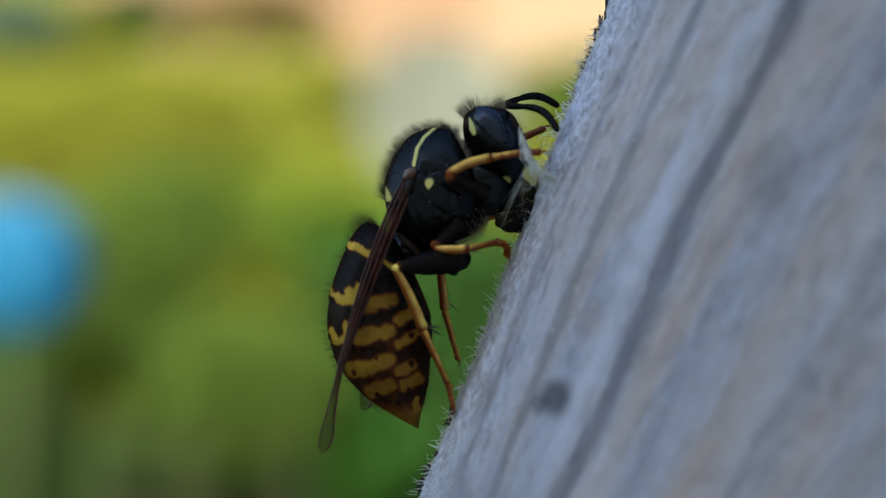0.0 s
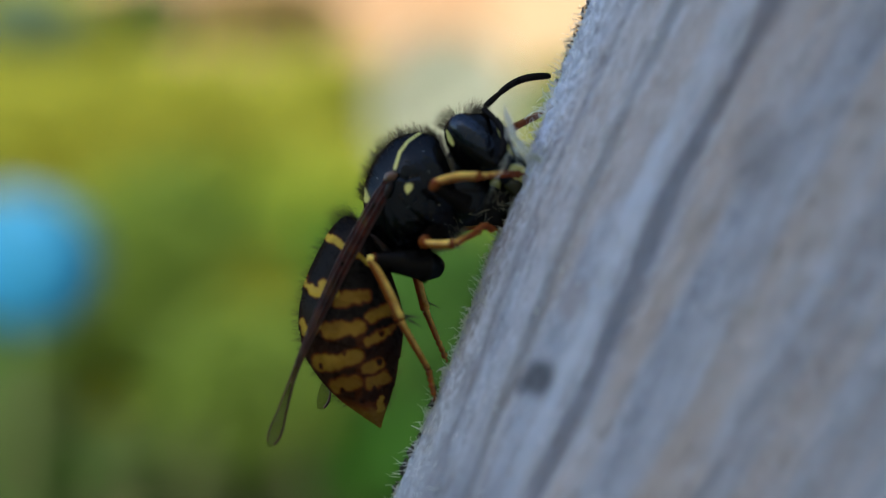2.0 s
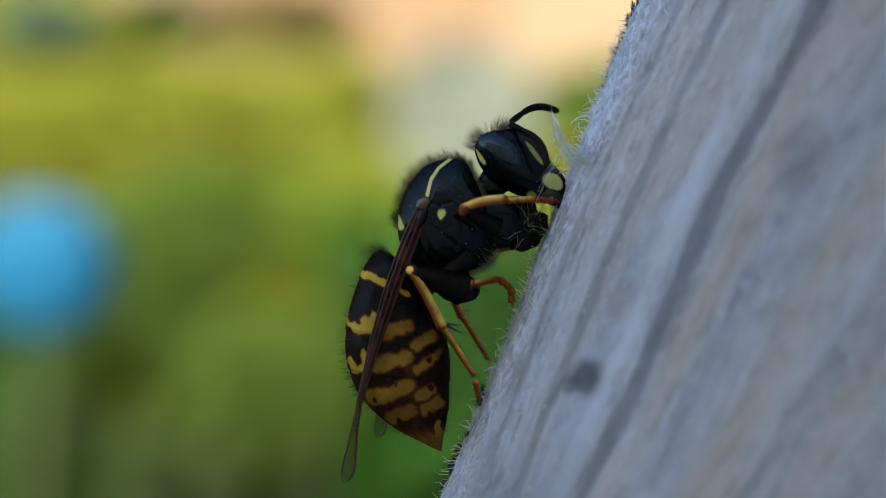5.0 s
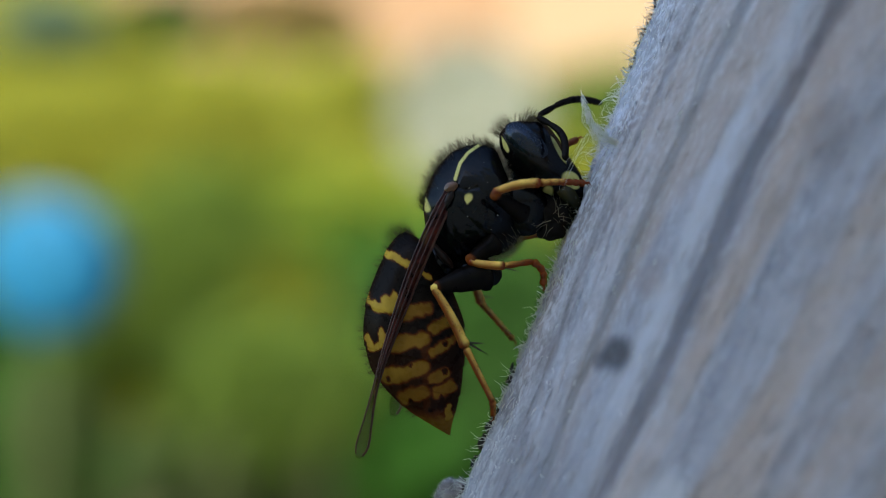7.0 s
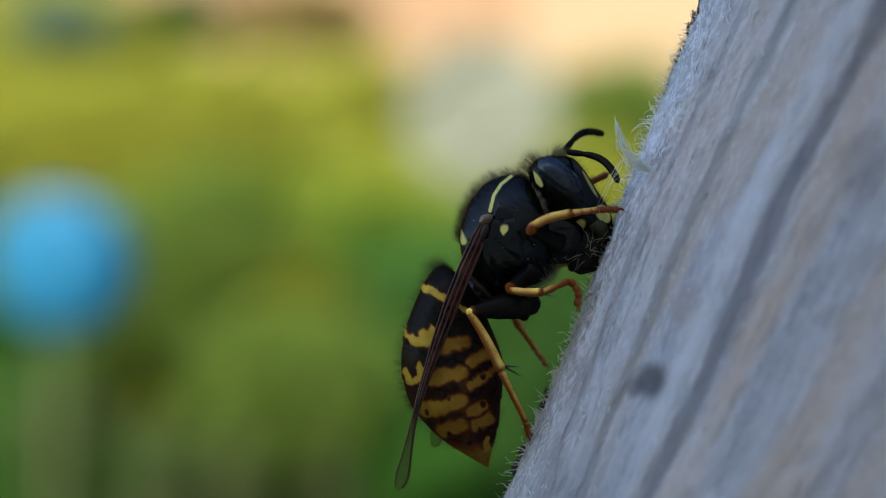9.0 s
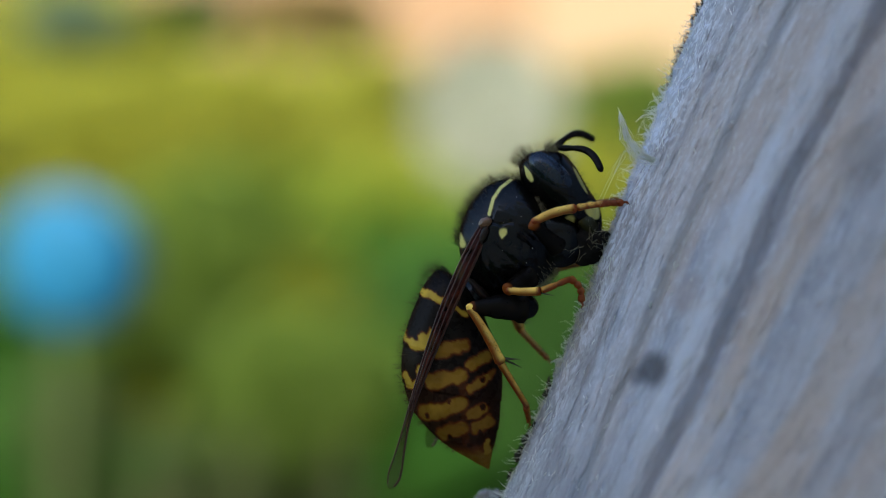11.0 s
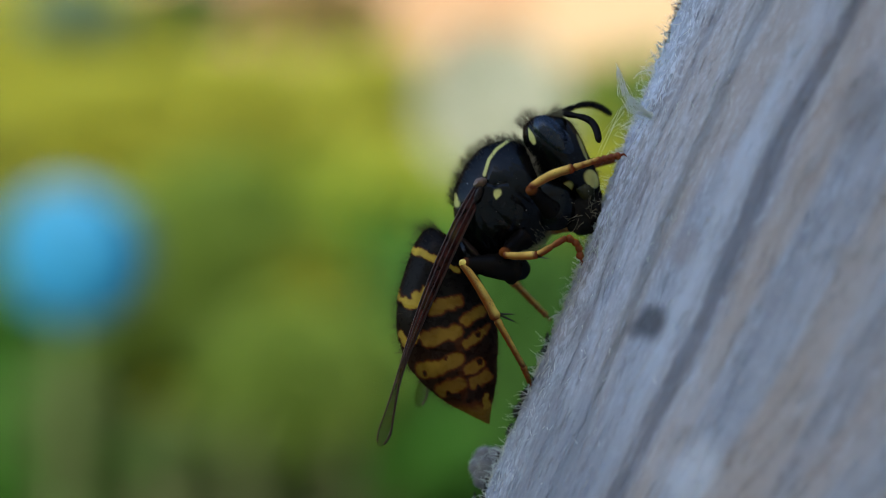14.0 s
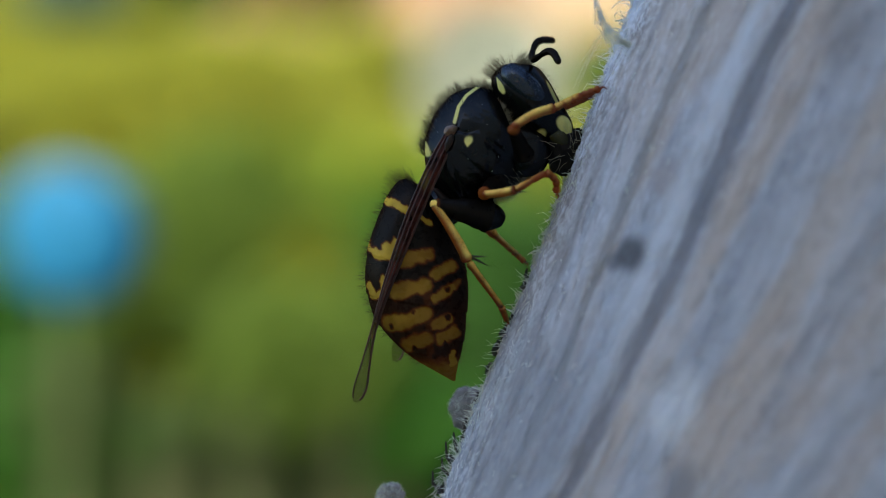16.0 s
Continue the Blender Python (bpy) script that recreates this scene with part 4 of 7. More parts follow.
def spur(owner, at, tip, r=1.6):
    bm, marks = tube([at, tuple((a + b) / 2 for a, b in zip(at, tip)), tip], [r, r * 0.8, 0.2], 6, None, None, U)
    part("spur", bm, CRUMB, owner, "thin dark tibial spur", None)


def claws(owner, length, size=10):
    for side in (-1, 1):
        bm, marks = tube([(length - 3, 0, 0), (length + size * 0.6, side * 4, 1), (length + size, side * 6, -5)], [2.4, 1.8, 0.4], 6, lambda t: 1.0, None, U)
        part("claw", bm, AMBER, owner, "tiny curved brown claw", marks)


def build_wing(side, short=1.0):
    """Fore wing folded lengthwise into a narrow brown strap with a clear tip; drawn from its root along local axes."""
    rows = [
        (835, 297, 8, 0.0), (817, 335, 11.5, 0.0), (797, 380, 12, 0.0), (772, 440, 11.5, 0.0), (748, 505, 9.5, 0.0),
        (729, 560, 7.0, 0.0), (713, 610, 4.6, 0.0), (701, 655, 4.2, 0.2), (690, 705, 7.5, 0.85), (681, 745, 11, 1.0), (673, 768, 4.5, 1.0),
    ]
    st, _ = smooth_rows([(835 + (x - 835) * short, 297 + (y - 297) * short, w, m, 0) for x, y, w, m in rows], 8)
    bm, marks, lines = bmesh.new(), [], []
    for i, (x, y, w, m, z) in enumerate(st):
        a, b = st[max(i - 1, 0)], st[min(i + 1, len(st) - 1)]
        d = Vector((b[0] - a[0], b[1] - a[1])).normalized()
        across = Vector((-d.y, d.x))
        line = []
        for j in range(9):
            q = j / 4 - 1
            pleat = 2.0 * (abs(((q + 1) * 1.5) % 1 - 0.5) - 0.25) + 7 * (1 - q * q)
            px, py = x + across.x * w * q, y + across.y * w * q
            # the strap lies along the flank and follows its bulge
            flank = side * (24 * math.sin(math.pi * min(1, i / len(st) * 1.15)) + pleat)
            line.append(((px - 835) * U, flank * U, -(py - 297) * U))
            marks.append(m)
        lines.append([bm.verts.new(p) for p in line])
    for a, b in zip(lines, lines[1:]):
        for j in range(8):
            bm.faces.new((a[j], a[j + 1], b[j + 1], b[j]))
    bmesh.ops.solidify(bm, geom=bm.faces[:], thickness=1.2 * U)
    marks = marks + marks
    marks = (marks + [1.0] * len(bm.verts))[: len(bm.verts)]
    wing = part("wing", bm, WING, wasp, "narrow folded smoky brown wing with a clear tip", marks)
    for q, r in ((-1.0, 2.6), (-0.25, 1.5), (0.45, 1.6), (1.0, 1.8))[: 4 if short == 1.0 else 1]:
        j = round((q + 1) * 4)
        n = len(lines)
        pts = []
        for i in range(0, n if abs(q) == 1 else int(n * 0.66), 3):
            x, y, w, m, z = st[i]
            a, b = st[max(i - 1, 0)], st[min(i + 1, n - 1)]
            d = Vector((b[0] - a[0], b[1] - a[1])).normalized()
            pleat = 2.0 * (abs(((q + 1) * 1.5) % 1 - 0.5) - 0.25) + 7 * (1 - q * q)
            flank = side * (24 * math.sin(math.pi * min(1, i / n * 1.15)) + pleat)
            pts.append((x - d.y * w * q - 835, flank + side * 1.5, -(y + d.x * w * q - 297)))
        bm, vm = tube(pts, [r * (1 - 0.2 * i / len(pts)) for i in range(len(pts))], 6, None, None, U)
        part("vein", bm, HORN, wing)
    return wing


thorax = build_thorax()
gaster = build_gaster()
head = build_head()
near_antenna, far_antenna = build_antenna(132, 19), build_antenna(132, 16)
near_wing, far_wing = build_wing(-1), build_wing(1, 0.84)

ends = lambda t: max(step(t, 0.86, 0.97), 1 - step(t, 0.02, 0.16))
tips = lambda t: min(1, 0.08 + 0.85 * step(t, 0.42, 0.58) + 0.5 * abs(math.cos(math.pi * t * 5)) ** 10)
fore_femur = segment("fore_femur", 83.2, 17, 9, BLACK, "", lambda t: step(t, 0.84, 0.97))
fore_tibia = segment("fore_tibia", 84.3, 6.2, 7.4, AMBER, "pale amber shin", ends, 5, 1.5)
fore_tarsus = segment("fore_tarsus", 85.1, 6.0, 5.4, AMBER, "amber-brown jointed foot", tips, 2, 0, 4, 12, 0.46)
mid_femur = segment("mid_femur", 68.7, 20, 10, BLACK, "", lambda t: step(t, 0.84, 0.97))
mid_tibia = segment("mid_tibia", 64.3, 6.0, 7.2, AMBER, "pale amber shin", ends, -2, 1)
mid_metatarsus = segment("mid_metatarsus", 59.4, 6, 5, AMBER, "", lambda t: 0.3 + 0.7 * t, 0, 0, 2)
mid_tarsus = segment("mid_tarsus", 46.9, 6.2, 5.6, AMBER, "amber-brown jointed foot", lambda t: 0.9, 9, 0, 4)
hind_femur = segment("hind_femur", 111.0, 27, 7, BLACK, "", lambda t: step(t, 0.90, 0.99), 0, 4)
hind_tibia = segment("hind_tibia", 118.2, 6, 9, AMBER, "pale amber shin", lambda t: 0.12 + 0.7 * step(t, 0.88, 1), 3, 1)
hind_metatarsus = segment("hind_metatarsus", 105.5, 6.5, 5, AMBER, "", lambda t: 0.15 + 0.4 * t + 0.4 * step(t, 0.9, 1))
hind_tarsus = segment("hind_tarsus", 44.2, 5.5, 4, AMBER, "amber-brown jointed foot", lambda t: 0.7, 0, 0, 4)
bm = bmesh.new()
blob(bm, (100 * U, 0, 0), (17 * U, 9 * U, 8.5 * U), 0, 0.12)
part("knee", bm, AMBER, hind_femur, "amber knee joint")
far_hind_tibia = segment("hind_tibia", 92.0, 8, 8, AMBER, "pale amber shin", lambda t: 0.4)
far_hind_tarsus = segment("hind_tarsus", 91.2, 6, 4.5, AMBER, "amber-brown jointed foot", lambda t: 0.25 + 0.35 * t, 0, 0, 4, 12, 0.5)
far_mid_tibia = segment("mid_tibia", 84, 7, 5, AMBER, "pale amber shin", lambda t: 0.3 * t)
far_mid_tibia.matrix_basis = limb(63 * U * 1000, 50 * U * 1000, -71 * U * 1000, 12.4, 0)
far_fore_tibia = segment("fore_tibia", 125, 8, 5.5, AMBER, "reddish amber shin and foot", lambda t: 0.9)
for owner, length in ((fore_tarsus, 85), (mid_tarsus, 47), (hind_tarsus, 44), (far_hind_tarsus, 91), (far_fore_tibia, 125)):
    claws(owner, length)
spur(hind_tibia, (112, 0, 8), (128, -6, 34), 2.2)
spur(hind_tibia, (114, 0, 8), (146, 8, 28), 2.4)
spur(mid_tibia, (60, 0, -3), (92, -4, -8))
spur(far_hind_tibia, (74, 0, 4), (98, 4, 26))
for y in (-34, 34):
    bm = bmesh.new()
    blob(bm, ((893 - 867) * U, y * U, -(438 - 309) * U), (40 * U, 26 * U, 27 * U), -0.2, 0.05)
    part("coxa", bm, THORAX, wasp)
    bm = bmesh.new()
    blob(bm, ((962 - 867) * U, y * U, -(322 - 309) * U), (52 * U, 25 * U, 46 * U), -0.7, 0.06)
    part("coxa", bm, THORAX, wasp)


def build_pulp():
    bm = bmesh.new()
    blob(bm, (0, 0, 0), (42 * U, 36 * U, 42 * U), 0, 0.30, 40, 28)
    ball = tagged(part("pulp_ball", bm, PULP), "dark damp ball of chewed wood fibre in the jaws", "wood pulp")
    rng = random.Random(8)
    verts, faces = [], []
    for i in range(46):
        d = Vector((rng.gauss(0.5, 0.8), rng.gauss(-1.1, 0.7), rng.gauss(0.1, 0.8))).normalized()
        side = d.cross(Vector((rng.gauss(0, 1), rng.gauss(0, 1), rng.gauss(0, 1)))).normalized()
        turn = d.cross(side) * rng.uniform(0.03, 0.18) + side * rng.gauss(0, 0.05)
        curl(verts, faces, d * 38 * U, (side + d * 0.5).normalized(), turn, rng.uniform(18, 46) * U, rng.uniform(0.30, 0.60) * U, 8)
    hair_part("loose_fibre", verts, faces, PALE_HAIR, ball, "fine pale fibres sticking out")
    return ball


pulp_ball = build_pulp()

# the garden behind ------------------------------------------------------
GROUND = -0.9


def build_ground():
    bm = bmesh.new()
    n = 40
    grid = []
    for i in range(n + 1):
        row = []
        for j in range(n + 1):
            x = math.copysign(abs(i / n * 2 - 1) ** 3, i / n * 2 - 1) * 300
            y = math.copysign(abs(j / n * 2 - 1) ** 3, j / n * 2 - 1) * 300
            row.append(bm.verts.new((x, y, GROUND + 0.02 * noise.noise(Vector((x, y, 0))))))
        grid.append(row)
    for i in range(n):
        for j in range(n):
            bm.faces.new((grid[i][j], grid[i + 1][j], grid[i + 1][j + 1], grid[i][j + 1]))
    ob = part("ground", bm, plain("lawn", (0.07, 0.11, 0.025), 0.9, 40, 0.5, 0.6, 0.02))
    return tagged(ob, "rough green garden lawn", "ground", kind="structure")


build_ground()


def slab(name, corner, size, mat, label, category):
    bm = bmesh.new()
    bmesh.ops.create_cube(bm, size=1.0)
    for p in bm.verts:
        p.co = Vector([c + s * (q + 0.5) for c, s, q in zip(corner, size, p.co)])
    bmesh.ops.bevel(bm, geom=bm.edges[:], offset=0.01, segments=2, affect="EDGES")
    return tagged(part(name, bm, mat, smooth=False), label, category, kind="structure")


# the house wall behind the camera, which shades the post
slab("shade_wall", (-16, -1.5, GROUND - 0.05), (21, 0.25, 2.9), plain("bounce_cream", (0.76, 0.69, 0.58), 0.9, 30, 0.1, 0.4, 0.003), "unseen plain cream wall added to shade the post", "wall")
slab("wall_north", (-4, 4.6, GROUND - 0.05), (9, 0.25, 3.4), plain("warm_render", (0.250, 0.156, 0.084), 0.9, 12, 0.12, 0.4, 0.003), "sunlit apricot rendered garden wall", "wall")


def shrub(label, at, size, mat, leaves, leaf, seed):
    """Bush of many small folded leaves on thin stems; at is the crown's centre, size its half extents."""
    ob = thing("shrub", label, "shrub")
    ob.matrix_basis = pose(at[0], at[1], GROUND)
    rng = random.Random(seed)
    bm = bmesh.new()
    lift = at[2] - GROUND
    for k in range(7):
        a = rng.uniform(0, 6.28)
        top = (math.cos(a) * size[0] * 0.6, math.sin(a) * size[1] * 0.6, lift + size[2] * rng.uniform(0, 0.7))
        pts = [(math.cos(a) * 0.03, math.sin(a) * 0.03, -0.02), (top[0] * 0.4, top[1] * 0.4, lift * 0.5), top]
        tube(pts, [0.003, 0.002, 0.001], 6, None, bm)
    part("stem", bm, STEM, ob)
    verts, faces = [], []
    for k in range(leaves):
        q = Vector((rng.gauss(0, 1), rng.gauss(0, 1), rng.gauss(0, 1))).normalized()
        # uneven outline with gaps between the boughs
        q *= rng.random() ** 0.4 * (1 + 0.35 * noise.noise(q * 2.2 + Vector((seed, 0, 0))))
        if noise.noise(q * 3.1 + Vector((0, seed, 0))) < -0.55:
            continue
        p = Vector((q.x * size[0], q.y * size[1], lift + q.z * size[2]))
        d = Vector((rng.gauss(0, 1), rng.gauss(0, 1), rng.gauss(0.2, 0.8))).normalized()
        s = d.cross(Vector((rng.gauss(0, 1), rng.gauss(0, 1), rng.gauss(0, 1)))).normalized()
        up = d.cross(s)
        L, w = leaf * rng.uniform(0.5, 1.0), leaf * rng.uniform(0.25, 0.4)
        n = len(verts)
        verts += [p, p + d * L * 0.5 + s * w + up * w * 0.4, p + d * L, p + d * L * 0.5 - s * w + up * w * 0.4, p + d * L * 0.5]
        faces += [(n, n + 1, n + 4), (n + 1, n + 2, n + 4), (n + 2, n + 3, n + 4), (n + 3, n, n + 4)]
    hair_part("crown", verts, faces, mat, ob)
    return ob


STEM = plain("stem_bark", (0.06, 0.07, 0.025), 0.9, 200)
GOLD = foliage("golden_leaf", (0.34, 0.335, 0.032), (0.265, 0.300, 0.034))
FRESH = foliage("fresh_leaf", (0.105, 0.175, 0.020), (0.125, 0.185, 0.022))
DEEP = foliage("deep_leaf", (0.045, 0.160, 0.018), (0.058, 0.178, 0.021))
DARK = foliage("dark_leaf", (0.045, 0.130, 0.020), (0.053, 0.140, 0.022))
OLIVE = foliage("olive_leaf", (0.165, 0.195, 0.012), (0.185, 0.210, 0.014))
TEAL = foliage("blue_green_leaf", (0.15, 0.23, 0.15), (0.17, 0.25, 0.17))
MOSS = foliage("moss_leaf", (0.125, 0.205, 0.028), (0.140, 0.215, 0.030))
GREY = foliage("grey_leaf", (0.078, 0.122, 0.036), (0.088, 0.132, 0.040))
LIME = foliage("lime_leaf", (0.235, 0.305, 0.028), (0.220, 0.290, 0.030))
RUST = foliage("rust_leaf", (0.33, 0.22, 0.075), (0.27, 0.21, 0.080))

# the hedge in the sun
shrub("wide green shrub before the wall", (0.0, 3.2, -0.18), (0.9, 0.3, 0.34), FRESH, 9000, 0.05, 9)
shrub("golden-leaved shrub in full sun", (-0.264, 2.45, 0.095), (0.250, 0.10, 0.085), GOLD, 16800, 0.015, 1)
shrub("golden-leaved shrub in full sun", (-0.02, 2.40, 0.052), (0.190, 0.10, 0.055), GOLD, 10100, 0.015, 2)
shrub("tall yellow-green shrub in full sun", (-0.42, 2.6, 0.18), (0.12, 0.12, 0.10), GOLD, 6200, 0.015, 16)
shrub("tall fresh green shrub in sun", (0.125, 2.5, 0.118), (0.085, 0.08, 0.060), FRESH, 4100, 0.015, 8)
shrub("dark green sprig above the hedge", (-0.300, 2.6, 0.225), (0.044, 0.03, 0.028), DARK, 3100, 0.0125, 17)
shrub("blue-green sprig above the hedge", (-0.388, 2.45, 0.208), (0.046, 0.03, 0.026), TEAL, 3100, 0.0125, 18)
shrub("golden-leaved shrub in full sun", (-0.255, 2.23, 0.092), (0.130, 0.05, 0.058), GOLD, 7200, 0.015, 23)
shrub("rusty-leaved shrub above the hedge", (-0.195, 2.75, 0.240), (0.085, 0.05, 0.032), RUST, 3600, 0.015, 20)
shrub("golden-leaved shrub in full sun", (-0.118, 2.42, 0.108), (0.050, 0.06, 0.072), GOLD, 3800, 0.015, 21)
# the border below it
shrub("broad fresh green shrub", (-0.220, 2.220, 0.006), (0.300, 0.060, 0.040), FRESH, 8600, 0.015, 3)
shrub("broad lime-green shrub below the hedge", (-0.150, 2.160, 0.028), (0.170, 0.040, 0.040), LIME, 4100, 0.015, 26)
shrub("broad deep green shrub with dense leaves", (-0.148, 2.100, -0.118), (0.360, 0.100, 0.135), DEEP, 36000, 0.015, 4)
shrub("deep green shrub with dense leaves", (-0.020, 2.000, -0.100), (0.105, 0.060, 0.115), DARK, 9600, 0.015, 14)
shrub("low shrub with olive-green leaves", (-0.141, 1.985, -0.049), (0.046, 0.022, 0.049), OLIVE, 3100, 0.0125, 5)
shrub("low shrub with olive-green leaves", (-0.218, 1.900, -0.092), (0.058, 0.040, 0.034), OLIVE, 3100, 0.0125, 6)
shrub("low shrub with grey-green leaves", (-0.315, 1.985, -0.134), (0.041, 0.022, 0.054), GREY, 3100, 0.0125, 7)
shrub("low shrub with mossy green leaves", (-0.146, 1.860, -0.094), (0.085, 0.030, 0.056), MOSS, 2300, 0.0125, 22)
shrub("low deep green shrub", (-0.066, 1.900, -0.148), (0.062, 0.040, 0.042), DEEP, 4300, 0.0125, 24)
shrub("low deep green shrub", (-0.108, 1.920, -0.146), (0.062, 0.040, 0.046), DEEP, 4300, 0.0125, 25)
shrub("low shrub with mossy green leaves", (-0.210, 1.985, 0.004), (0.062, 0.022, 0.058), MOSS, 4100, 0.0125, 28)
shrub("low shrub with mossy green leaves", (-0.260, 1.985, -0.057), (0.044, 0.022, 0.051), MOSS, 2400, 0.0125, 29)
shrub("low shrub with grey-green leaves", (-0.190, 1.880, -0.138), (0.062, 0.030, 0.036), GREY, 3600, 0.0125, 30)
shrub("low dark green shrub", (-0.258, 1.985, -0.166), (0.036, 0.022, 0.027), DARK, 1900, 0.0125, 15)
shrub("low shrub with grey-green leaves", (-0.165, 1.900, -0.162), (0.040, 0.040, 0.026), GREY, 1900, 0.0125, 19)
slab("pillar", (0.06, 4.45, GROUND - 0.05), (0.74, 0.14, 3.45), plain("cream_paint", (0.300, 0.212, 0.118), 0.8, 12, 0.06, 0.3, 0.002), "sunlit cream painted wall pillar", "pillar")


def build_ball():
    ball = thing("garden_ornament", "sky-blue glazed garden disc on a thin stake", "garden ornament")
    ball.matrix_basis = pose(-0.2955, 1.81, GROUND)
    bm = bmesh.new()
    made = blob(bm, (0, 0, 0), (0.0490, 0.016, 0.0490), 0, 0.0, 48, 32)
    bmesh.ops.transform(bm, matrix=pose(0, 0, -GROUND - 0.011, 8, 0, -14), verts=made)
    part("disc", bm, foliage("blue_glaze", (0.017, 0.185, 0.37), (0.017, 0.185, 0.37), 0.4), ball)
    # second, darker disc added behind to draw the dark crescent at the right
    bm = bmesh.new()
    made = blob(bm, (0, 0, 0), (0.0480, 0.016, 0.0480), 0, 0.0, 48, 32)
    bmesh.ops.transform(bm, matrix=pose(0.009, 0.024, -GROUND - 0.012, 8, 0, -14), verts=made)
    part("crescent_disc", bm, foliage("dark_teal", (0.012, 0.100, 0.160), (0.012, 0.100, 0.160), 0.3), ball, "darker teal disc added behind, showing at the right edge")
    bm, marks = tube([(0, 0, -0.05), (0, 0, 0.45), (0, 0, -GROUND - 0.045)], [0.0016, 0.0016, 0.0016], 8)
    part("stake", bm, plain("green_wire", (0.07, 0.11, 0.02), 0.6, 200), ball, "thin green wire stake")


build_ball()


def build_bloom():
    bloom = thing("white_flower", "flat round cream-white flower head on a thin stem", "flower")
    bloom.matrix_basis = pose(-0.006, 2.0, GROUND)
    rng = random.Random(12)
    lift = 0.106 - GROUND
    bm, marks = tube([(0, 0.01, -0.02), (0.01, 0.015, lift * 0.5), (0, 0.012, lift)], [0.004, 0.0035, 0.003], 8)
    part("stem", bm, STEM, bloom)
    verts, faces = [], []
    for k in range(1400):
        r, a = 0.054 * rng.random() ** 0.5, rng.uniform(0, 6.283)
        # florets on a shallow dome that faces the lawn
        c = Vector((r * math.cos(a), -0.012 + 4.0 * r * r + rng.gauss(0, 0.0015), lift + r * math.sin(a)))
        d = Vector((rng.gauss(0, 0.25) + 2.0 * c.x, -1, rng.gauss(0, 0.25))).normalized()
        p = d.orthogonal().normalized()
        q = d.cross(p)
        w = rng.uniform(0.004, 0.007)
        n = len(verts)
        verts += [c + p * w, c + q * w + d * 0.002, c - p * w, c - q * w + d * 0.002, c - d * 0.002]
        faces += [(n, n + 1, n + 4), (n + 1, n + 2, n + 4), (n + 2, n + 3, n + 4), (n + 3, n, n + 4)]
    hair_part("petals", verts, faces, foliage("cream_petal", (0.43, 0.45, 0.375), (0.47, 0.49, 0.405), 0.3), bloom)


build_bloom()


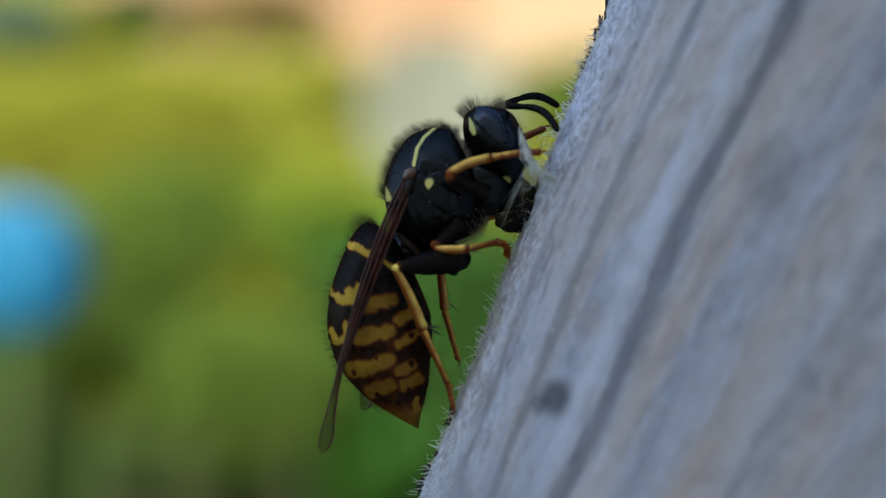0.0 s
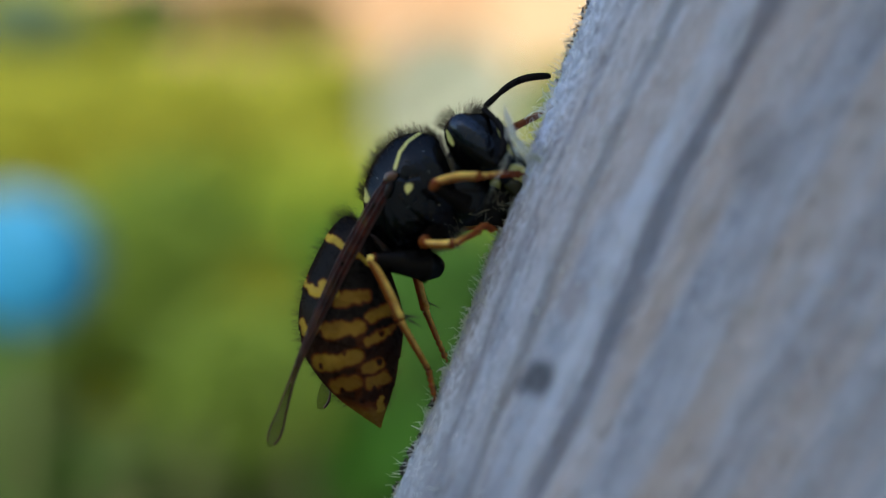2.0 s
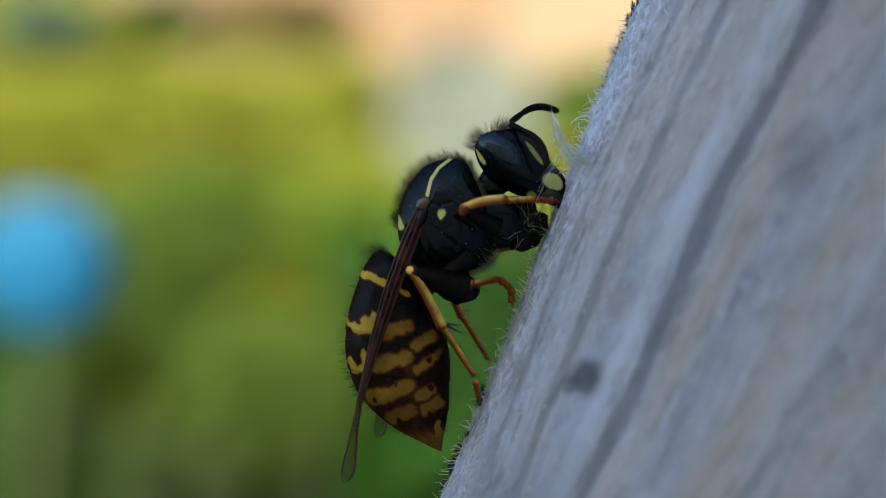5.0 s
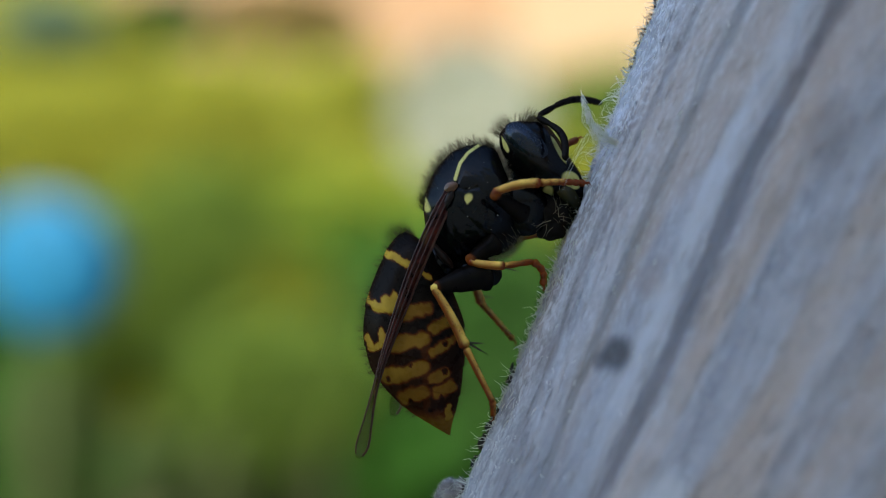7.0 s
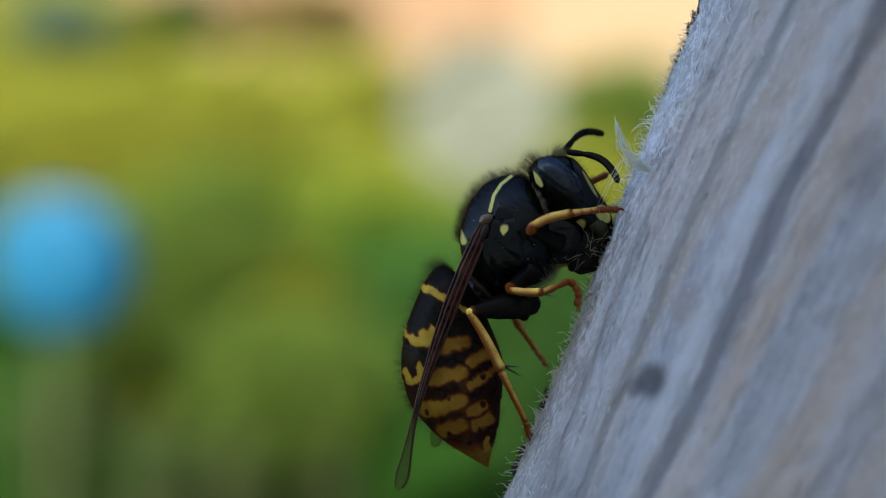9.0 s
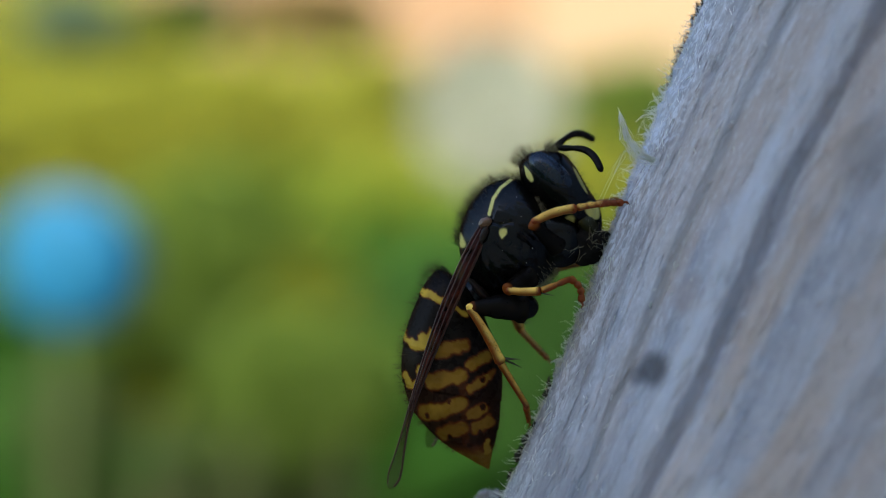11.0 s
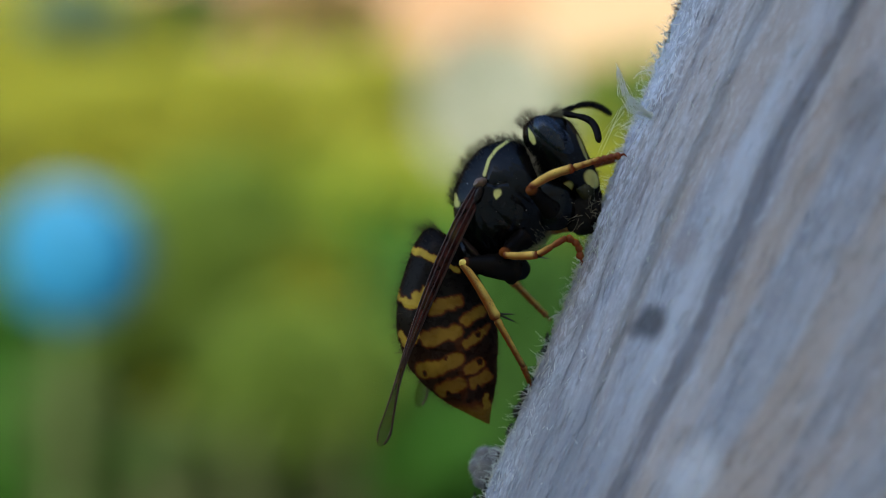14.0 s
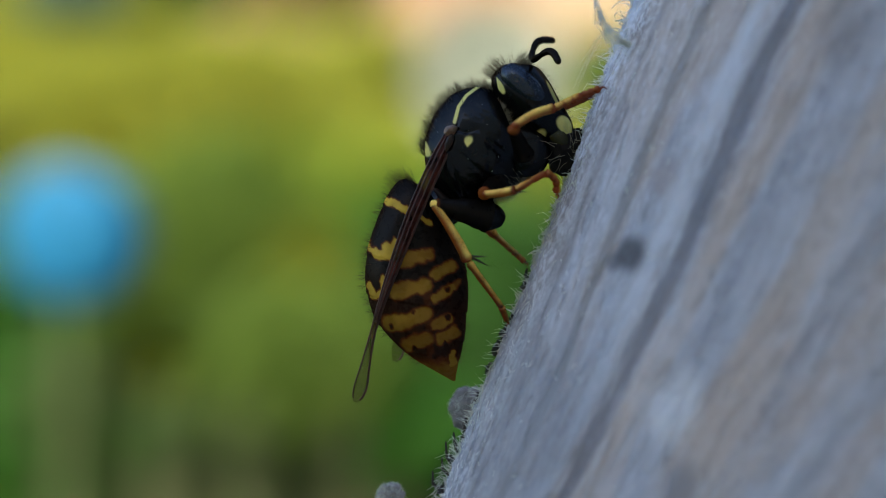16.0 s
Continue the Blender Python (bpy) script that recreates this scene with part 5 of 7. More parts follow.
def motions():
    walk(wasp, [
        (0, limb(-0.58, 0.00, 2.75, 3.0, 0.0)), (0.2, limb(-0.44, 0.00, 2.35, 2.1, 0.0)), (0.5, limb(-0.47, 0.00, 2.66, 2.0, 0.0)), (0.7, limb(-0.57, 0.00, 2.13, 2.0, 0.0)),
        (1, limb(-0.66, 0.00, 2.52, 2.1, 0.0)), (1.2, limb(-0.59, 0.00, 2.13, 4.6, 0.0)), (1.5, limb(-0.68, 0.00, 2.43, 4.2, 0.0)), (1.7, limb(-0.66, 0.00, 1.90, 1.9, 0.0)),
        (2, limb(-0.78, 0.00, 1.67, -1.7, 0.0)), (2.2, limb(-0.68, 0.00, 1.75, 0.3, 0.0)), (2.5, limb(-0.82, 0.00, 1.49, 0.8, 0.0)), (2.7, limb(-1.07, 0.00, 1.39, 4.7, 0.0)),
        (3, limb(-1.11, 0.00, 1.38, 6.9, 0.0)), (3.2, limb(-1.13, 0.00, 1.20, 5.7, 0.0)), (3.5, limb(-1.10, 0.00, 1.15, 6.6, 0.0)), (3.7, limb(-0.95, 0.00, 1.40, 2.7, 0.0)),
        (4, limb(-1.02, 0.00, 1.27, -0.5, 0.0)), (4.2, limb(-1.09, 0.00, 0.81, 0.0, 0.0)), (4.5, limb(-1.30, 0.00, 0.74, 1.0, 0.0)), (7, limb(-1.59, 0.00, 0.50, -2.3, 0.0)),
        (7.2, limb(-1.52, 0.00, 0.62, -2.9, 0.0)), (7.5, limb(-1.38, 0.00, 0.48, -4.0, 0.0)), (7.7, limb(-1.70, 0.00, 0.01, -1.7, 0.0)), (8, limb(-1.60, 0.00, 0.52, -2.0, 0.0)),
        (8.2, limb(-1.42, 0.00, 0.38, -2.2, 0.0)), (8.5, limb(-1.59, 0.00, 0.11, -2.7, 0.0)), (8.7, limb(-1.71, 0.00, 0.51, -2.5, 0.0)), (9, limb(-1.52, 0.00, 0.29, 0.4, 0.0)),
        (11.5, limb(-1.77, 0.00, -0.32, -0.3, 0.0)), (11.7, limb(-1.75, 0.00, 0.06, -1.4, 0.0)), (12, limb(-1.50, 0.00, -0.04, 0.3, 0.0)), (12.2, limb(-1.71, 0.00, -0.33, -0.9, 0.0)),
        (12.5, limb(-1.75, 0.00, -0.01, -2.3, 0.0)), (12.7, limb(-1.57, 0.00, -0.02, -1.3, 0.0)), (13, limb(-1.83, 0.00, -0.52, 0.7, 0.0)), (13.2, limb(-1.82, 0.00, -0.20, -2.8, 0.0)),
        (13.5, limb(-1.58, 0.00, -0.17, -3.6, 0.0)), (13.7, limb(-1.73, 0.00, -0.43, -1.4, 0.0)), (14, limb(-1.91, 0.00, -0.54, -2.1, 0.0)), (14.2, limb(-1.82, 0.00, -0.22, -1.9, 0.0)),
        (14.5, limb(-1.89, 0.00, -0.86, 0.2, 0.0)), (14.7, limb(-1.95, 0.00, -1.00, -2.1, 0.0)), (15, limb(-1.78, 0.00, -0.41, -4.9, 0.0)), (15.2, limb(-1.83, 0.00, -0.88, -3.1, 0.0)),
        (15.5, limb(-1.84, 0.00, -0.67, -3.5, 0.0)), (15.7, limb(-1.76, 0.00, -0.61, -3.9, 0.0)), (16, limb(-2.12, 0.00, -1.13, -0.5, 0.0)),
    ])
    walk(head, [(0, limb(1.53, 0.00, 1.16, -12.2, 0.0)), (0.5, limb(1.48, 0.00, 1.17, -10.7, 0.0)), (1, limb(1.56, 0.00, 1.23, -12.2, 0.0)), (1.5, limb(1.60, 0.00, 1.23, -14.8, 0.0)), (2, limb(1.78, 0.00, 0.99, 5.2, -8.0)), (2.5, limb(1.74, 0.00, 1.18, 7.6, -10.0)), (3, limb(1.55, 0.00, 1.03, -1.9, -12.0)), (3.5, limb(1.90, 0.00, 0.89, 8.9, -16.0)), (4, limb(1.62, 0.00, 0.90, 4.5, -6.0)), (4.5, limb(2.00, 0.00, 1.26, 11.5, -10.0)), (7, limb(1.61, 0.00, 1.21, 4.6, -8.0)), (7.5, limb(1.27, 0.00, 0.98, 5.8, 0.0)), (8, limb(1.43, 0.00, 1.21, -5.4, 0.0)), (8.5, limb(1.03, 0.00, 1.39, 0.7, 0.0)), (9, limb(1.37, 0.00, 0.98, 2.7, 0.0)), (11.5, limb(0.93, 0.00, 1.43, 0.5, 0.0)), (12, limb(1.29, 0.00, 1.15, -2.5, 0.0)), (12.5, limb(1.22, 0.00, 1.39, -4.5, 0.0)), (13, limb(1.08, 0.00, 1.19, 0.8, 0.0)), (13.5, limb(1.36, 0.00, 1.16, -0.6, 0.0)), (14, limb(1.19, 0.00, 1.39, -1.9, 0.0)), (14.5, limb(1.16, 0.00, 1.14, -0.0, 0.0)), (15, limb(1.42, 0.00, 1.40, -5.0, 0.0)), (15.5, limb(1.30, 0.00, 1.26, -8.8, 0.0)), (16, limb(1.19, 0.00, 1.19, -0.2, 0.0))])
    walk(gaster, [
        (0, limb(-1.23, 0.00, -2.37, -5.0, 0.0)), (0.2, limb(-1.20, 0.00, -2.33, -5.9, 0.0)), (0.5, limb(-1.21, 0.00, -2.27, -4.1, 0.0)), (0.7, limb(-1.15, 0.00, -2.30, -0.8, 0.0)),
        (1, limb(-1.15, 0.00, -2.32, -4.3, 0.0)), (1.2, limb(-1.17, 0.00, -2.35, -6.1, 0.0)), (1.5, limb(-1.16, 0.00, -2.39, -5.3, 0.0)), (1.7, limb(-1.10, 0.00, -2.27, -6.4, 0.0)),
        (2, limb(-1.06, 0.00, -2.12, -5.0, 0.0)), (2.2, limb(-1.11, 0.00, -2.18, -4.9, 0.0)), (2.5, limb(-1.16, 0.00, -2.23, -5.2, 0.0)), (2.7, limb(-1.10, 0.00, -2.26, -5.8, 0.0)),
        (3, limb(-0.97, 0.00, -2.35, -9.3, 0.0)), (3.2, limb(-1.07, 0.00, -2.31, -8.2, 0.0)), (3.5, limb(-1.16, 0.00, -2.23, -8.6, 0.0)), (3.7, limb(-1.16, 0.00, -2.27, -4.4, 0.0)),
        (4, limb(-1.12, 0.00, -2.16, -6.7, 0.0)), (4.2, limb(-1.16, 0.00, -2.22, -0.9, 0.0)), (4.5, limb(-1.14, 0.00, -2.26, 1.1, 0.0)), (7, limb(-1.15, 0.00, -2.34, -0.7, 0.0)),
        (7.2, limb(-1.12, 0.00, -2.41, -0.3, 0.0)), (7.5, limb(-1.15, 0.00, -2.26, -0.7, 0.0)), (7.7, limb(-1.12, 0.00, -2.32, -0.5, 0.0)), (8, limb(-1.21, 0.00, -2.37, -1.4, 0.0)),
        (8.2, limb(-1.19, 0.00, -2.40, -1.2, 0.0)), (8.5, limb(-1.16, 0.00, -2.41, -0.3, 0.0)), (8.7, limb(-1.20, 0.00, -2.47, -0.2, 0.0)), (9, limb(-1.21, 0.00, -2.41, -2.7, 0.0)),
        (11.5, limb(-1.21, 0.00, -2.45, -0.2, 0.0)), (11.7, limb(-1.24, 0.00, -2.45, 2.1, 0.0)), (12, limb(-1.23, 0.00, -2.38, 1.7, 0.0)), (12.2, limb(-1.21, 0.00, -2.38, -0.7, 0.0)),
        (12.5, limb(-1.20, 0.00, -2.42, 1.4, 0.0)), (12.7, limb(-1.22, 0.00, -2.39, -1.7, 0.0)), (13, limb(-1.19, 0.00, -2.38, -1.5, 0.0)), (13.2, limb(-1.22, 0.00, -2.37, -1.7, 0.0)),
        (13.5, limb(-1.26, 0.00, -2.35, 0.0, 0.0)), (13.7, limb(-1.24, 0.00, -2.40, 0.7, 0.0)), (14, limb(-1.30, 0.00, -2.27, 3.7, 0.0)), (14.2, limb(-1.27, 0.00, -2.36, 0.7, 0.0)),
        (14.5, limb(-1.26, 0.00, -2.28, 0.0, 0.0)), (14.7, limb(-1.18, 0.00, -2.34, 0.8, 0.0)), (15, limb(-1.21, 0.00, -2.31, 5.3, 0.0)), (15.2, limb(-1.17, 0.00, -2.33, 2.5, 0.0)),
        (15.5, limb(-1.28, 0.00, -2.31, 3.1, 0.0)), (15.7, limb(-1.29, 0.00, -2.38, 2.3, 0.0)), (16, limb(-1.24, 0.00, -2.40, -1.4, 0.0)),
    ])
    walk(near_wing, [(0, limb(-0.78, -1.70, 0.29, -1.9, 0.0)), (0.5, limb(-0.78, -1.70, 0.29, -0.8, 0.0)), (1, limb(-0.78, -1.70, 0.29, -3.0, 0.0)), (1.5, limb(-0.78, -1.70, 0.29, -3.7, 0.0)), (2, limb(-0.78, -1.70, 0.29, -3.5, 0.0)), (2.5, limb(-0.78, -1.70, 0.29, -3.6, 0.0)), (3, limb(-0.78, -1.70, 0.29, -1.8, 0.0)), (3.5, limb(-0.78, -1.70, 0.29, -6.0, 0.0)), (4, limb(-0.78, -1.70, 0.29, -4.7, 0.0)), (4.5, limb(-0.78, -1.70, 0.29, 2.5, 0.0)), (7, limb(-0.78, -1.70, 0.29, 2.5, 0.0)), (7.5, limb(-0.78, -1.70, 0.29, 2.0, 0.0)), (8, limb(-0.78, -1.70, 0.29, 0.8, 0.0)), (8.5, limb(-0.78, -1.70, 0.29, 2.1, 0.0)), (9, limb(-0.78, -1.70, 0.29, 0.7, 0.0)), (11.5, limb(-0.78, -1.70, 0.29, -0.4, 0.0)), (12, limb(-0.78, -1.70, 0.29, 0.6, 0.0)), (12.5, limb(-0.78, -1.70, 0.29, 1.2, 0.0)), (13, limb(-0.78, -1.70, 0.29, 0.4, 0.0)), (13.5, limb(-0.78, -1.70, 0.29, 1.0, 0.0)), (14, limb(-0.78, -1.70, 0.29, 0.5, 0.0)), (14.5, limb(-0.78, -1.70, 0.29, 1.1, 0.0)), (15, limb(-0.78, -1.70, 0.29, 2.3, 0.0)), (15.5, limb(-0.78, -1.70, 0.29, 0.6, 0.0)), (16, limb(-0.78, -1.70, 0.29, -0.1, 0.0))])
    walk(far_wing, [(0, limb(-0.78, 1.70, 0.29, 4.3, 0.0)), (0.5, limb(-0.78, 1.70, 0.29, 4.9, 0.0)), (1, limb(-0.78, 1.70, 0.29, 3.6, 0.0)), (1.5, limb(-0.78, 1.70, 0.29, 3.2, 0.0)), (2, limb(-0.78, 1.70, 0.29, 3.3, 0.0)), (2.5, limb(-0.78, 1.70, 0.29, 3.2, 0.0)), (3, limb(-0.78, 1.70, 0.29, 4.3, 0.0)), (3.5, limb(-0.78, 1.70, 0.29, 1.8, 0.0)), (4, limb(-0.78, 1.70, 0.29, 2.6, 0.0)), (4.5, limb(-0.78, 1.70, 0.29, 6.9, 0.0)), (7, limb(-0.78, 1.70, 0.29, 6.9, 0.0)), (7.5, limb(-0.78, 1.70, 0.29, 6.6, 0.0)), (8, limb(-0.78, 1.70, 0.29, 5.9, 0.0)), (8.5, limb(-0.78, 1.70, 0.29, 6.7, 0.0)), (9, limb(-0.78, 1.70, 0.29, 5.8, 0.0)), (11.5, limb(-0.78, 1.70, 0.29, 5.2, 0.0)), (12, limb(-0.78, 1.70, 0.29, 5.8, 0.0)), (12.5, limb(-0.78, 1.70, 0.29, 6.1, 0.0)), (13, limb(-0.78, 1.70, 0.29, 5.7, 0.0)), (13.5, limb(-0.78, 1.70, 0.29, 6.0, 0.0)), (14, limb(-0.78, 1.70, 0.29, 5.7, 0.0)), (14.5, limb(-0.78, 1.70, 0.29, 6.1, 0.0)), (15, limb(-0.78, 1.70, 0.29, 6.8, 0.0)), (15.5, limb(-0.78, 1.70, 0.29, 5.7, 0.0)), (16, limb(-0.78, 1.70, 0.29, 5.3, 0.0))])
    walk(fore_femur, [(0, limb(2.38, -2.53, -0.63, 150.6, -23.8)), (0.5, limb(2.38, -2.53, -0.63, 151.6, -19.4)), (1, limb(2.38, -2.53, -0.63, 156.3, -26.6)), (1.5, limb(2.38, -2.53, -0.63, 149.9, -28.9)), (2, limb(2.38, -2.53, -0.63, 150.0, -36.6)), (2.5, limb(2.38, -2.53, -0.63, 143.6, -30.1)), (3, limb(2.38, -2.53, -0.63, 159.8, -28.4)), (3.5, limb(2.38, -2.53, -0.63, 164.5, -38.2)), (4, limb(2.38, -2.53, -0.63, 163.1, -35.1)), (4.5, limb(2.38, -2.53, -0.63, 155.7, -29.3)), (7, limb(2.38, -2.53, -0.63, 146.9, -37.7)), (7.5, limb(2.38, -2.53, -0.63, 155.0, -40.6)), (8, limb(2.38, -2.53, -0.63, 150.8, -42.1)), (8.5, limb(2.38, -2.53, -0.63, 139.5, -30.9)), (9, limb(2.38, -2.53, -0.63, 153.7, -42.0)), (11.5, limb(2.38, -2.53, -0.63, 136.0, -39.2)), (12, limb(2.38, -2.53, -0.63, 151.1, -43.8)), (12.5, limb(2.38, -2.53, -0.63, 140.8, -43.0)), (13, limb(2.38, -2.53, -0.63, 137.4, -47.7)), (13.5, limb(2.38, -2.53, -0.63, 150.2, -46.1)), (14, limb(2.38, -2.53, -0.63, 138.1, -48.0)), (14.5, limb(2.38, -2.53, -0.63, 130.8, -56.2)), (15, limb(2.38, -2.53, -0.63, 138.7, -45.6)), (15.5, limb(2.38, -2.53, -0.63, 130.8, -50.4)), (16, limb(2.38, -2.53, -0.63, 113.9, -51.7))])
    walk(fore_tibia, [
        (0, limb(0.77, -3.34, 0.28, 18.1, 14.2)), (0.2, limb(0.74, -3.28, 0.28, 30.0, 4.9)), (0.5, limb(0.70, -3.20, 0.28, 20.2, 20.0)), (0.7, limb(0.71, -3.29, 0.20, 26.2, 0.0)),
        (1, limb(0.73, -3.43, 0.09, 5.3, 10.2)), (1.2, limb(0.78, -3.46, 0.16, 12.1, 13.5)), (1.5, limb(0.85, -3.51, 0.26, 1.9, 16.3)), (1.7, limb(0.90, -3.60, 0.23, 11.8, 16.6)),
        (2, limb(0.97, -3.73, 0.18, 10.6, 11.9)), (2.2, limb(0.97, -3.65, 0.27, 3.7, 22.4)), (2.5, limb(0.97, -3.54, 0.41, 7.8, 0.0)), (2.7, limb(0.87, -3.52, 0.24, 3.8, 0.0)),
        (3, limb(0.71, -3.49, -0.02, 1.6, 6.9)), (3.2, limb(0.77, -3.61, -0.10, 8.2, 0.0)), (3.5, limb(0.85, -3.78, -0.21, 8.5, 12.4)), (3.7, limb(0.83, -3.74, -0.19, 6.7, 25.1)),
        (4, limb(0.80, -3.69, -0.15, 12.9, 11.8)), (4.2, limb(0.79, -3.62, -0.05, 19.8, 9.5)), (4.5, limb(0.77, -3.52, 0.09, 11.9, 16.3)), (7, limb(1.04, -3.76, 0.24, 14.7, 5.4)),
        (7.2, limb(1.02, -3.79, 0.15, 13.0, 16.0)), (7.5, limb(0.99, -3.84, 0.02, 19.9, 22.4)), (7.7, limb(1.02, -3.86, 0.05, 26.2, 0.0)), (8, limb(1.07, -3.88, 0.10, 15.6, 10.2)),
        (8.2, limb(1.07, -3.76, 0.26, 16.5, 27.0)), (8.5, limb(1.06, -3.57, 0.50, 17.1, 15.8)), (8.7, limb(1.05, -3.69, 0.31, 9.4, 4.1)), (9, limb(1.03, -3.88, 0.03, 19.1, 18.8)),
        (11.5, limb(1.25, -3.81, 0.46, 19.2, 6.5)), (11.7, limb(1.19, -3.86, 0.30, 14.3, 0.0)), (12, limb(1.10, -3.93, 0.07, 21.0, 3.0)), (12.2, limb(1.16, -3.92, 0.16, 27.1, 0.0)),
        (12.5, limb(1.24, -3.91, 0.30, 19.7, 0.0)), (12.7, limb(1.30, -3.95, 0.30, 16.7, 2.8)), (13, limb(1.38, -4.02, 0.29, 20.7, 7.1)), (13.2, limb(1.29, -4.00, 0.20, 20.8, 0.0)),
        (13.5, limb(1.16, -3.98, 0.06, 26.8, 9.3)), (13.7, limb(1.25, -4.00, 0.14, 27.3, 0.0)), (14, limb(1.38, -4.03, 0.27, 27.1, 0.0)), (14.2, limb(1.49, -4.10, 0.25, 17.3, 28.8)),
        (14.5, limb(1.65, -4.21, 0.22, 28.1, 13.1)), (14.7, limb(1.52, -4.11, 0.25, 33.8, 0.0)), (15, limb(1.32, -3.97, 0.30, 25.5, 0.0)), (15.2, limb(1.41, -4.02, 0.32, 33.4, 0.0)),
        (15.5, limb(1.54, -4.09, 0.34, 28.8, 21.1)), (15.7, limb(1.67, -4.10, 0.41, 26.2, 35.5)), (16, limb(1.87, -4.12, 0.51, 26.1, 17.5)),
    ])
    walk(fore_tarsus, [
        (0, limb(2.66, -2.84, 0.90, 3.7, 0.0)), (0.2, limb(2.51, -2.70, 1.30, 5.7, 0.0)), (0.5, limb(2.51, -2.50, 0.94, 7.5, 0.0)), (0.7, limb(2.64, -2.73, 1.15, 0.6, 11.8)),
        (1, limb(2.73, -3.07, 0.28, -9.8, 29.4)), (1.2, limb(2.72, -3.01, 0.57, -13.8, 29.9)), (1.5, limb(2.82, -2.93, 0.32, -15.7, 30.6)), (1.7, limb(2.83, -3.08, 0.63, -7.1, 33.1)),
        (2, limb(2.95, -3.31, 0.55, 6.1, 36.8)), (2.2, limb(2.86, -3.40, 0.40, 4.8, 35.8)), (2.5, limb(3.00, -3.54, 0.68, 5.4, 34.4)), (2.7, limb(3.06, -3.42, 0.38, -6.7, 33.0)),
        (3, limb(2.75, -3.25, 0.04, -21.2, 31.0)), (3.2, limb(2.81, -3.29, 0.20, -18.6, 32.1)), (3.5, limb(2.83, -3.34, 0.09, -17.4, 33.8)), (3.7, limb(2.67, -3.31, 0.03, -14.4, 34.4)),
        (4, limb(2.75, -3.27, 0.30, -12.6, 35.4)), (4.2, limb(2.69, -3.14, 0.63, -8.7, 27.5)), (4.5, limb(2.70, -2.95, 0.50, -3.0, 15.7)), (7, limb(3.01, -3.57, 0.76, 2.7, 23.7)),
        (7.2, limb(2.94, -3.37, 0.59, 4.7, 22.6)), (7.5, limb(2.77, -3.06, 0.66, 7.8, 21.0)), (7.7, limb(3.10, -3.24, 1.07, 4.7, 19.9)), (8, limb(3.01, -3.52, 0.64, 3.9, 18.2)),
        (8.2, limb(2.82, -3.32, 0.78, 3.9, 19.3)), (8.5, limb(2.95, -3.01, 1.08, 4.1, 21.0)), (8.7, limb(3.07, -3.09, 0.65, 5.4, 17.9)), (9, limb(2.87, -3.22, 0.67, 4.9, 13.3)),
        (11.5, limb(3.18, -3.57, 1.13, 9.3, 14.0)), (11.7, limb(3.18, -3.67, 0.81, 11.2, 17.4)), (12, limb(3.01, -3.82, 0.81, 10.7, 22.5)), (12.2, limb(3.17, -3.86, 1.19, 11.3, 20.8)),
        (12.5, limb(3.16, -3.91, 0.99, 11.7, 18.3)), (12.7, limb(3.00, -3.85, 0.81, 13.1, 16.0)), (13, limb(3.28, -3.77, 1.01, 14.7, 12.5)), (13.2, limb(3.22, -3.72, 0.93, 17.8, 10.9)),
        (13.5, limb(2.97, -3.65, 0.98, 17.8, 8.4)), (13.7, limb(3.10, -3.80, 1.10, 16.1, 5.0)), (14, limb(3.20, -4.03, 1.21, 17.5, 0.0)), (14.2, limb(3.20, -3.91, 0.78, 19.1, 4.2)),
        (14.5, limb(3.41, -3.74, 1.16, 19.7, 10.6)), (14.7, limb(3.39, -3.83, 1.51, 20.0, 11.7)), (15, limb(3.17, -3.97, 1.18, 19.8, 13.4)), (15.2, limb(3.22, -3.72, 1.51, 18.7, 8.0)),
        (15.5, limb(3.21, -3.35, 1.26, 20.1, 0.0)), (15.7, limb(3.17, -3.41, 1.15, 23.0, 0.0)), (16, limb(3.63, -3.50, 1.37, 23.4, 0.0)),
    ])
    walk(mid_femur, [(0, limb(1.17, -1.41, -1.85, -141.1, -32.8)), (0.5, limb(1.17, -1.41, -1.85, -142.1, -41.6)), (1, limb(1.17, -1.41, -1.85, -133.3, -43.4)), (1.5, limb(1.17, -1.41, -1.85, -135.8, -48.3)), (2, limb(1.17, -1.41, -1.85, -139.0, -69.8)), (2.5, limb(1.17, -1.41, -1.85, -142.4, -67.3)), (3, limb(1.17, -1.41, -1.85, -140.9, -60.7)), (3.5, limb(1.17, -1.41, -1.85, -140.0, -66.8)), (4, limb(1.17, -1.41, -1.85, -152.2, -40.0)), (4.5, limb(1.17, -1.41, -1.85, -150.1, -22.2)), (7, limb(1.17, -1.41, -1.85, -139.9, -37.4)), (7.5, limb(1.17, -1.41, -1.85, -144.8, -48.8)), (8, limb(1.17, -1.41, -1.85, -143.8, -36.0)), (8.5, limb(1.17, -1.41, -1.85, -152.7, -46.2)), (9, limb(1.17, -1.41, -1.85, -142.1, -43.5)), (11.5, limb(1.17, -1.41, -1.85, -148.5, -45.0)), (12, limb(1.17, -1.41, -1.85, -145.6, -44.5)), (12.5, limb(1.17, -1.41, -1.85, -142.2, -45.8)), (13, limb(1.17, -1.41, -1.85, -146.7, -46.9)), (13.5, limb(1.17, -1.41, -1.85, -141.4, -46.1)), (14, limb(1.17, -1.41, -1.85, -134.8, -48.4)), (14.5, limb(1.17, -1.41, -1.85, -136.4, -61.3)), (15, limb(1.17, -1.41, -1.85, -132.3, -51.5)), (15.5, limb(1.17, -1.41, -1.85, -130.9, -58.6)), (16, limb(1.17, -1.41, -1.85, -140.8, -66.9))])
